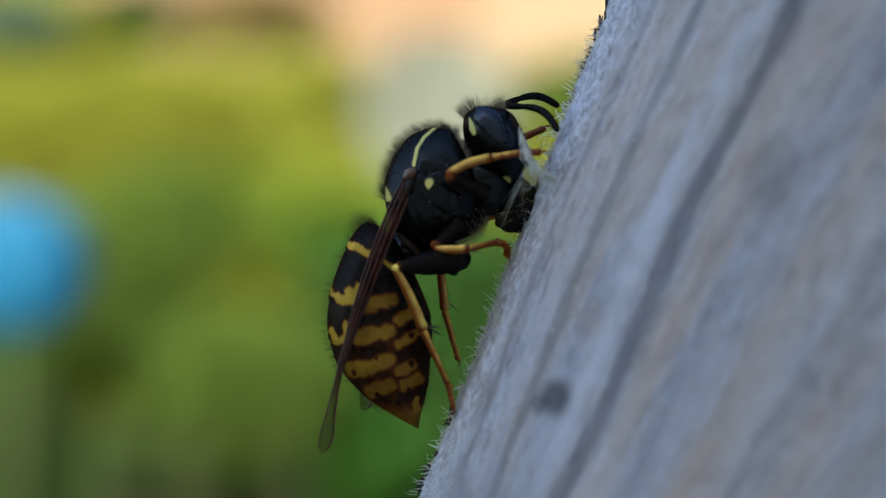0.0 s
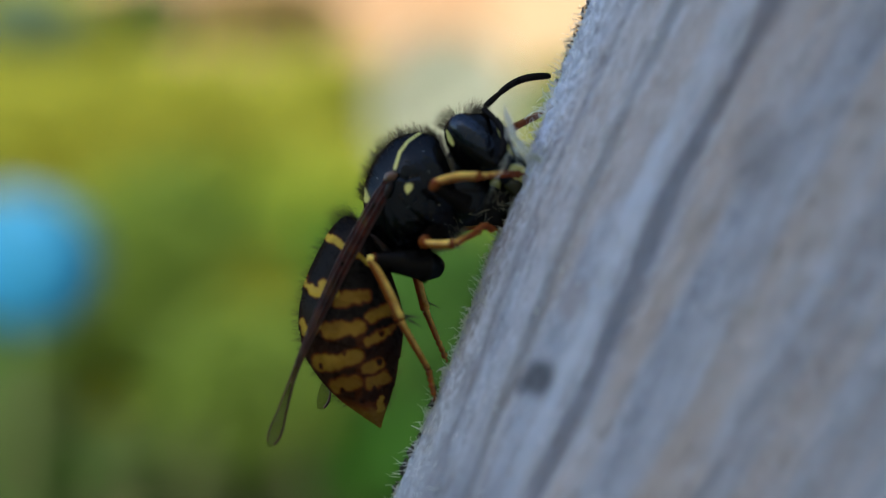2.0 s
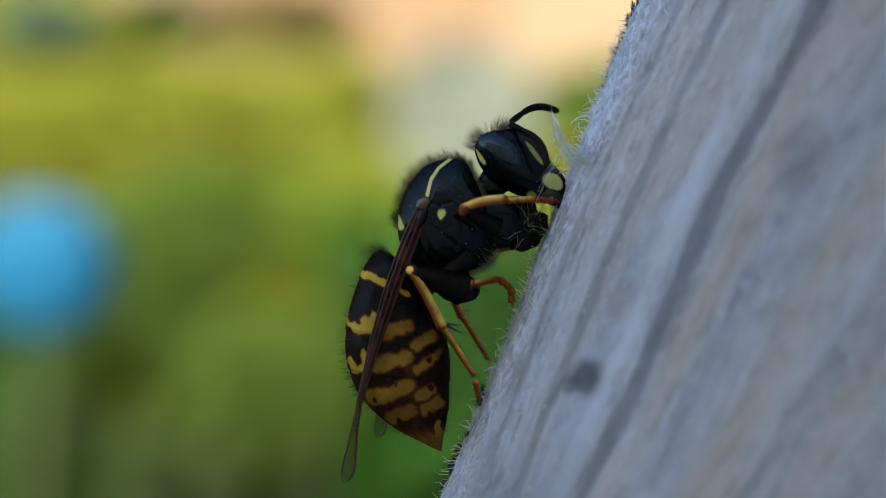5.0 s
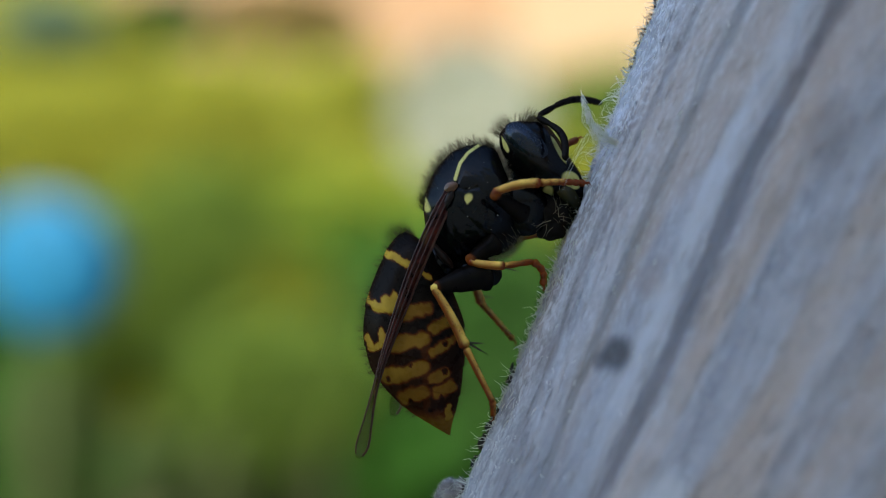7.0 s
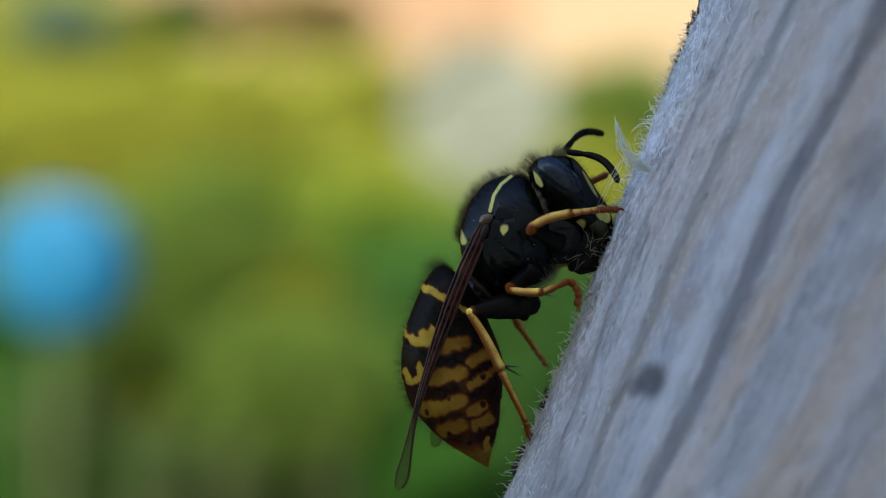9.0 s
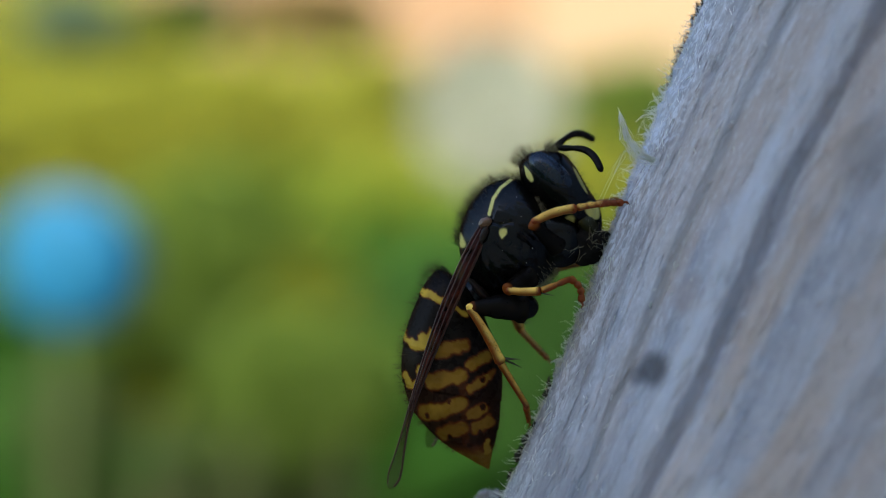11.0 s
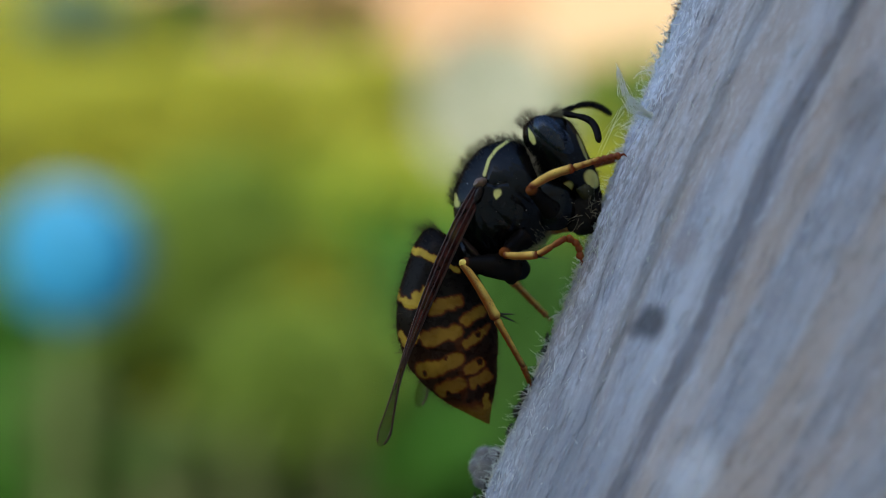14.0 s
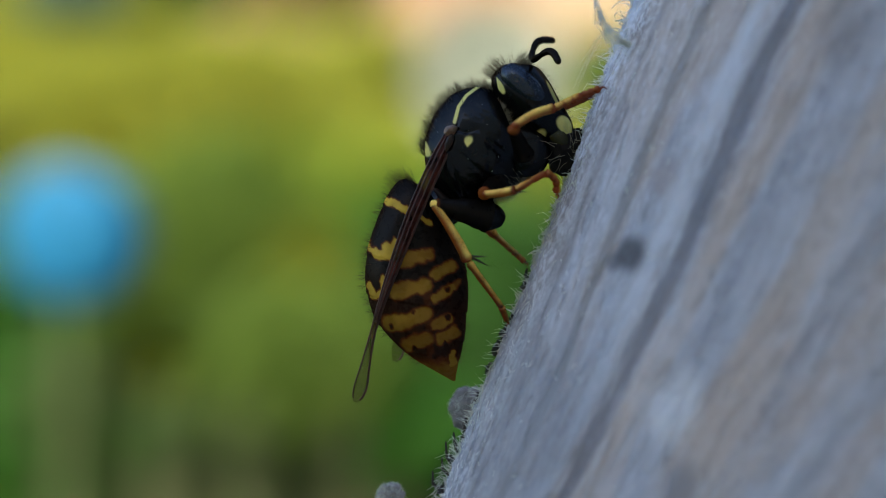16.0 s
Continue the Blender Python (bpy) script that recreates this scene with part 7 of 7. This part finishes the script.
    walk(far_hind_tibia, [
        (0, limb(0.27, 1.09, -3.18, -87.4, 0.0)), (0.2, limb(0.27, 1.09, -3.18, -88.1, 0.0)), (0.5, limb(0.27, 1.09, -3.18, -87.5, 0.0)), (0.7, limb(0.27, 1.09, -3.18, -83.8, 0.0)),
        (1, limb(0.27, 1.09, -3.18, -83.9, 0.0)), (1.2, limb(0.27, 1.09, -3.18, -90.8, 0.0)), (1.5, limb(0.27, 1.09, -3.18, -87.4, 0.0)), (1.7, limb(0.27, 1.09, -3.18, -82.8, 31.5)),
        (2, limb(0.27, 1.09, -3.18, -73.6, 25.8)), (2.2, limb(0.27, 1.09, -3.18, -82.5, 22.1)), (2.5, limb(0.27, 1.09, -3.18, -79.5, 34.1)), (2.7, limb(0.27, 1.09, -3.18, -81.1, 33.5)),
        (3, limb(0.27, 1.09, -3.18, -84.0, 28.3)), (3.2, limb(0.27, 1.09, -3.18, -79.9, 38.0)), (3.5, limb(0.27, 1.09, -3.18, -84.0, 42.6)), (3.7, limb(0.27, 1.09, -3.18, -79.6, 35.7)),
        (4, limb(0.27, 1.09, -3.18, -67.2, 42.1)), (4.2, limb(0.27, 1.09, -3.18, -63.3, 54.4)), (4.5, limb(0.27, 1.09, -3.18, -64.2, 52.3)), (7, limb(0.27, 1.09, -3.18, -69.8, 51.4)),
        (7.2, limb(0.27, 1.09, -3.18, -68.3, 46.2)), (7.5, limb(0.27, 1.09, -3.18, -62.9, 48.6)), (7.7, limb(0.27, 1.09, -3.18, -49.7, 60.0)), (8, limb(0.27, 1.09, -3.18, -67.2, 49.7)),
        (8.2, limb(0.27, 1.09, -3.18, -72.3, 53.9)), (8.5, limb(0.27, 1.09, -3.18, -59.9, 57.3)), (8.7, limb(0.27, 1.09, -3.18, -60.6, 45.9)), (9, limb(0.27, 1.09, -3.18, -68.2, 59.3)),
        (11.5, limb(0.27, 1.09, -3.18, -60.9, 54.5)), (11.7, limb(0.27, 1.09, -3.18, -61.9, 44.8)), (12, limb(0.27, 1.09, -3.18, -69.5, 55.4)), (12.2, limb(0.27, 1.09, -3.18, -50.4, 60.1)),
        (12.5, limb(0.27, 1.09, -3.18, -53.8, 51.5)), (12.7, limb(0.27, 1.09, -3.18, -64.1, 50.7)), (13, limb(0.27, 1.09, -3.18, -51.0, 55.1)), (13.2, limb(0.27, 1.09, -3.18, -49.6, 43.9)),
        (13.5, limb(0.27, 1.09, -3.18, -55.7, 48.2)), (13.7, limb(0.27, 1.09, -3.18, -54.0, 57.7)), (14, limb(0.27, 1.09, -3.18, -45.8, 60.5)), (14.2, limb(0.27, 1.09, -3.18, -58.6, 49.3)),
        (14.5, limb(0.27, 1.09, -3.18, -46.7, 58.6)), (14.7, limb(0.27, 1.09, -3.18, -30.9, 60.4)), (15, limb(0.27, 1.09, -3.18, -46.3, 54.0)), (15.2, limb(0.27, 1.09, -3.18, -34.3, 64.0)),
        (15.5, limb(0.27, 1.09, -3.18, -42.5, 58.0)), (15.7, limb(0.27, 1.09, -3.18, -52.2, 55.1)), (16, limb(0.27, 1.09, -3.18, -43.4, 60.0)),
    ])
    walk(far_hind_tarsus, [
        (0, limb(0.37, 1.09, -5.42, -77.5, -0.0)), (0.2, limb(0.33, 1.09, -5.05, -74.6, 0.0)), (0.5, limb(0.37, 1.09, -5.42, -71.4, -0.0)), (0.7, limb(0.46, 1.09, -4.94, -70.9, 0.0)),
        (1, limb(0.50, 1.09, -5.41, -70.1, -0.0)), (1.2, limb(0.24, 1.09, -5.07, -73.0, 0.0)), (1.5, limb(0.37, 1.09, -5.42, -73.2, -0.0)), (1.7, limb(0.51, 1.48, -5.08, -70.1, 0.0)),
        (2, limb(0.84, 2.07, -5.12, -65.3, -0.0)), (2.2, limb(0.54, 2.18, -5.24, -66.5, -3.9)), (2.5, limb(0.60, 2.35, -5.01, -65.8, -9.8)), (2.7, limb(0.56, 2.27, -5.03, -70.1, -15.8)),
        (3, limb(0.47, 2.15, -5.14, -72.8, -24.7)), (3.2, limb(0.58, 2.33, -4.92, -70.6, -25.7)), (3.5, limb(0.44, 2.61, -4.82, -69.8, -27.2)), (3.7, limb(0.60, 2.60, -4.97, -67.4, -19.4)),
        (4, limb(0.91, 2.59, -4.71, -66.6, -7.8)), (4.2, limb(0.85, 2.70, -4.34, -65.1, -7.2)), (4.5, limb(0.86, 2.86, -4.41, -63.0, -6.2)), (7, limb(0.75, 2.84, -4.49, -46.3, -0.0)),
        (7.2, limb(0.84, 2.81, -4.62, -48.5, -9.2)), (7.5, limb(0.94, 2.77, -4.50, -51.5, -22.9)), (7.7, limb(0.99, 2.78, -4.03, -51.9, -13.7)), (8, limb(0.83, 2.80, -4.52, -48.6, -0.0)),
        (8.2, limb(0.67, 2.87, -4.44, -47.7, -6.6)), (8.5, limb(0.87, 2.98, -4.23, -46.3, -16.5)), (8.7, limb(1.04, 3.00, -4.54, -48.9, -15.1)), (9, limb(0.69, 3.02, -4.24, -55.2, -12.9)),
        (11.5, limb(0.90, 2.92, -4.32, -44.1, -37.6)), (11.7, limb(1.02, 2.93, -4.58, -44.9, -34.4)), (12, limb(0.71, 2.94, -4.37, -49.6, -29.6)), (12.2, limb(0.98, 2.90, -4.04, -48.1, -26.2)),
        (12.5, limb(1.09, 2.84, -4.31, -46.2, -21.1)), (12.7, limb(0.89, 2.88, -4.46, -46.3, -26.7)), (13, limb(1.07, 2.93, -4.18, -46.9, -35.1)), (13.2, limb(1.32, 2.86, -4.41, -42.6, -36.0)),
        (13.5, limb(1.11, 2.76, -4.41, -40.8, -37.4)), (13.7, limb(0.97, 2.87, -4.15, -43.2, -33.6)), (14, limb(1.04, 3.04, -3.97, -42.9, -27.9)), (14.2, limb(1.03, 3.02, -4.43, -43.7, -31.1)),
        (14.5, limb(1.07, 3.00, -4.03, -46.7, -35.9)), (14.7, limb(1.22, 2.96, -3.75, -46.1, -29.9)), (15, limb(1.18, 2.90, -4.14, -45.9, -20.8)), (15.2, limb(1.08, 2.94, -3.73, -48.3, -19.2)),
        (15.5, limb(1.14, 2.99, -3.98, -48.7, -16.7)), (15.7, limb(1.05, 3.01, -4.19, -44.1, -23.6)), (16, limb(1.08, 3.03, -3.95, -41.2, -34.0)),
    ])
    walk(far_fore_tibia, [
        (0, limb(2.27, 0.97, 1.08, 21.4, 0.0)), (0.2, limb(2.27, 0.97, 1.71, 20.1, 0.0)), (0.5, limb(2.50, 0.97, 1.71, 17.1, 0.0)), (0.7, limb(2.60, 0.97, 2.21, 16.9, 0.0)),
        (1, limb(2.65, 0.97, 1.77, 16.6, 0.0)), (1.2, limb(2.80, 0.97, 1.99, 16.3, 0.0)), (1.5, limb(3.03, 0.97, 1.62, 19.9, 0.0)), (1.7, limb(2.87, 0.97, 1.98, 23.3, 0.0)),
        (2, limb(2.74, 0.97, 1.94, 28.6, 0.0)), (2.2, limb(2.69, 0.97, 1.82, 26.6, 0.0)), (2.5, limb(2.82, 0.97, 2.15, 26.2, 0.0)), (2.7, limb(3.37, 0.97, 2.01, 25.1, 0.0)),
        (3, limb(3.70, 0.97, 1.84, 27.3, 0.0)), (3.2, limb(3.79, 0.97, 2.10, 29.1, 0.0)), (3.5, limb(3.94, 0.97, 2.10, 29.2, 0.0)), (3.7, limb(3.51, 0.97, 2.01, 34.9, 0.0)),
        (4, limb(3.30, 0.97, 2.16, 40.6, 0.0)), (4.2, limb(2.61, 0.97, 1.75, 23.2, 0.0)), (4.5, limb(1.65, 0.97, 0.55, -3.0, 0.0)), (7, limb(2.02, 0.97, 1.40, 29.2, 0.0)),
        (7.2, limb(1.95, 0.97, 1.13, 28.4, 0.0)), (7.5, limb(1.79, 0.97, 1.05, 27.4, 0.0)), (7.7, limb(1.94, 0.97, 1.62, 25.2, 0.0)), (8, limb(1.55, 0.97, 1.35, 25.6, 0.0)),
        (8.2, limb(1.63, 0.97, 1.24, 30.0, 0.0)), (8.5, limb(2.17, 0.97, 1.18, 36.8, 0.0)), (8.7, limb(2.19, 0.97, 0.86, 33.7, 0.0)), (9, limb(1.86, 0.97, 1.11, 26.6, 0.0)),
        (11.5, limb(2.16, 0.97, 0.96, 9.3, 0.0)), (11.7, limb(2.13, 0.97, 0.60, 11.2, 0.0)), (12, limb(1.91, 0.97, 0.60, 10.7, 0.0)), (12.2, limb(2.10, 0.97, 0.98, 11.2, 0.0)),
        (12.5, limb(2.11, 0.97, 0.78, 11.6, 0.0)), (12.7, limb(1.98, 0.97, 0.57, 13.0, 0.0)), (13, limb(2.30, 0.97, 0.75, 14.7, 0.0)), (13.2, limb(2.26, 0.97, 0.62, 17.8, 0.0)),
        (13.5, limb(2.02, 0.97, 0.67, 17.8, 0.0)), (13.7, limb(2.16, 0.97, 0.83, 16.0, 0.0)), (14, limb(2.30, 0.97, 0.93, 17.3, 0.0)), (14.2, limb(2.29, 0.97, 0.47, 18.9, 0.0)),
        (14.5, limb(2.46, 0.97, 0.82, 19.7, 0.0)), (14.7, limb(2.44, 0.97, 1.16, 20.0, 0.0)), (15, limb(2.20, 0.97, 0.84, 19.8, 0.0)), (15.2, limb(2.27, 0.97, 1.20, 18.7, 0.0)),
        (15.5, limb(2.32, 0.97, 0.94, 20.1, 0.0)), (15.7, limb(2.32, 0.97, 0.80, 23.0, 0.0)), (16, limb(2.83, 0.97, 1.03, 23.4, 0.0)),
    ])
    walk(near_antenna, [(0, limb(1.52, -0.50, 2.33, -20.7, -43.8)), (0.5, limb(1.52, -0.50, 2.33, -29.7, -49.1)), (1, limb(1.52, -0.50, 2.33, -28.5, -56.2)), (1.5, limb(1.52, -0.50, 2.33, -31.0, -45.5)), (2, limb(1.52, -0.50, 2.33, -68.3, -43.4)), (2.5, limb(1.52, -0.50, 2.33, -64.8, -43.3)), (3, limb(1.52, -0.50, 2.33, -44.2, -46.5)), (3.5, limb(1.52, -0.50, 2.33, -65.4, -26.9)), (4, limb(1.52, -0.50, 2.33, -86.1, -0.0)), (4.5, limb(1.52, -0.50, 2.33, -58.6, -28.7)), (7, limb(1.52, -0.50, 2.33, -55.7, -43.2)), (7.5, limb(1.52, -0.50, 2.33, -35.4, -50.7)), (8, limb(1.52, -0.50, 2.33, -38.7, -43.6)), (8.5, limb(1.52, -0.50, 2.33, -36.9, -44.3)), (9, limb(1.52, -0.50, 2.33, -35.8, -38.9)), (11.5, limb(1.52, -0.50, 2.33, -26.9, -51.8)), (12, limb(1.52, -0.50, 2.33, -21.5, -49.7)), (12.5, limb(1.52, -0.50, 2.33, -28.9, -51.8)), (13, limb(1.52, -0.50, 2.33, -33.1, -50.5)), (13.5, limb(1.52, -0.50, 2.33, -26.4, -44.2)), (14, limb(1.52, -0.50, 2.33, -38.9, -53.0)), (14.5, limb(1.52, -0.50, 2.33, -24.2, -56.0)), (15, limb(1.52, -0.50, 2.33, -17.8, -56.2)), (15.5, limb(1.52, -0.50, 2.33, -25.8, -60.8)), (16, limb(1.52, -0.50, 2.33, -14.2, -70.1))])
    walk(far_antenna, [(0, limb(1.44, 0.50, 2.49, 8.6, 44.0)), (0.5, limb(1.44, 0.50, 2.49, 16.1, 39.0)), (1, limb(1.44, 0.50, 2.49, 22.3, 24.4)), (1.5, limb(1.44, 0.50, 2.49, 5.7, 42.3)), (2, limb(1.44, 0.50, 2.49, 23.2, 22.3)), (2.5, limb(1.44, 0.50, 2.49, 23.0, 28.4)), (3, limb(1.44, 0.50, 2.49, 24.2, 9.8)), (3.5, limb(1.44, 0.50, 2.49, 56.2, 30.7)), (4, limb(1.44, 0.50, 2.49, 33.2, 25.4)), (4.5, limb(1.44, 0.50, 2.49, 3.2, 58.7)), (7, limb(1.44, 0.50, 2.49, 10.6, 35.2)), (7.5, limb(1.44, 0.50, 2.49, 8.2, 30.0)), (8, limb(1.44, 0.50, 2.49, 12.4, 42.9)), (8.5, limb(1.44, 0.50, 2.49, 24.4, 48.0)), (9, limb(1.44, 0.50, 2.49, 20.2, 52.9)), (11.5, limb(1.44, 0.50, 2.49, 1.5, 56.9)), (12, limb(1.44, 0.50, 2.49, -15.9, 53.1)), (12.5, limb(1.44, 0.50, 2.49, 5.9, 50.4)), (13, limb(1.44, 0.50, 2.49, -4.4, 33.7)), (13.5, limb(1.44, 0.50, 2.49, 9.4, 56.5)), (14, limb(1.44, 0.50, 2.49, 3.0, 45.8)), (14.5, limb(1.44, 0.50, 2.49, 7.0, 56.9)), (15, limb(1.44, 0.50, 2.49, -2.3, 58.4)), (15.5, limb(1.44, 0.50, 2.49, 23.3, 57.6)), (16, limb(1.44, 0.50, 2.49, 42.2, 63.5))])
    walk(pulp_ball, [
        (0, limb(3.09, -0.30, 1.71, -12.2, 0.0)), (0.2, limb(3.26, -0.30, 1.39, -12.1, 0.0)), (0.5, limb(3.29, -0.30, 1.88, -10.7, 0.0)), (0.7, limb(3.12, -0.30, 1.22, -11.3, 0.0)),
        (1, limb(2.91, -0.30, 1.42, -12.2, 0.0)), (1.2, limb(3.00, -0.30, 1.14, -11.6, 0.0)), (1.5, limb(2.87, -0.30, 1.35, -14.8, 0.0)), (1.7, limb(2.86, -0.30, 1.00, -6.7, 0.0)),
        (2, limb(2.70, -0.30, 1.03, 5.2, 0.0)), (2.2, limb(2.81, -0.30, 1.20, 7.2, 0.0)), (2.5, limb(2.66, -0.30, 0.92, 7.6, 0.0)), (2.7, limb(2.46, -0.30, 0.91, 5.3, 0.0)),
        (3, limb(2.47, -0.30, 0.81, -1.9, 0.0)), (3.2, limb(2.34, -0.30, 0.56, 1.4, 0.0)), (3.5, limb(2.22, -0.30, 0.56, 8.9, 0.0)), (3.7, limb(2.32, -0.30, 0.55, 6.0, 0.0)),
        (4, limb(2.23, -0.30, 0.18, 4.5, 0.0)), (4.2, limb(2.18, -0.30, -0.03, 7.2, 0.0)), (4.5, limb(2.02, -0.30, 0.27, 11.5, 0.0)), (7, limb(2.06, -0.30, -0.21, 4.6, 0.0)),
        (7.2, limb(2.07, -0.30, -0.07, 5.2, 0.0)), (7.5, limb(2.13, -0.30, -0.19, 5.8, 0.0)), (7.7, limb(1.90, -0.30, -0.62, 2.8, 0.0)), (8, limb(2.08, -0.30, -0.29, -5.4, 0.0)),
        (8.2, limb(2.30, -0.30, -0.25, -2.9, 0.0)), (8.5, limb(2.19, -0.30, -0.27, 0.7, 0.0)), (8.7, limb(1.95, -0.30, -0.12, 0.5, 0.0)), (9, limb(1.99, -0.30, -0.56, 2.7, 0.0)),
        (11.5, limb(1.90, -0.30, -0.66, 0.5, 0.0)), (11.7, limb(1.92, -0.30, -0.48, -2.1, 0.0)), (12, limb(2.19, -0.30, -0.66, -2.5, 0.0)), (12.2, limb(2.02, -0.30, -0.98, -3.5, 0.0)),
        (12.5, limb(2.05, -0.30, -0.68, -4.5, 0.0)), (12.7, limb(2.27, -0.30, -0.64, -2.6, 0.0)), (13, limb(2.09, -0.30, -1.04, 0.8, 0.0)), (13.2, limb(2.00, -0.30, -0.94, -1.6, 0.0)),
        (13.5, limb(2.13, -0.30, -0.92, -0.6, 0.0)), (13.7, limb(2.06, -0.30, -1.06, 0.5, 0.0)), (14, limb(1.95, -0.30, -1.24, -1.9, 0.0)), (14.2, limb(2.11, -0.30, -0.89, -1.8, 0.0)),
        (14.5, limb(2.16, -0.30, -1.37, -0.0, 0.0)), (14.7, limb(2.02, -0.30, -1.80, -2.3, 0.0)), (15, limb(2.07, -0.30, -1.61, -5.0, 0.0)), (15.2, limb(1.97, -0.30, -1.93, -5.3, 0.0)),
        (15.5, limb(1.83, -0.30, -1.69, -8.8, 0.0)), (15.7, limb(2.11, -0.30, -1.49, -6.9, 0.0)), (16, limb(2.11, -0.30, -1.54, -0.2, 0.0)),
    ])


motions()
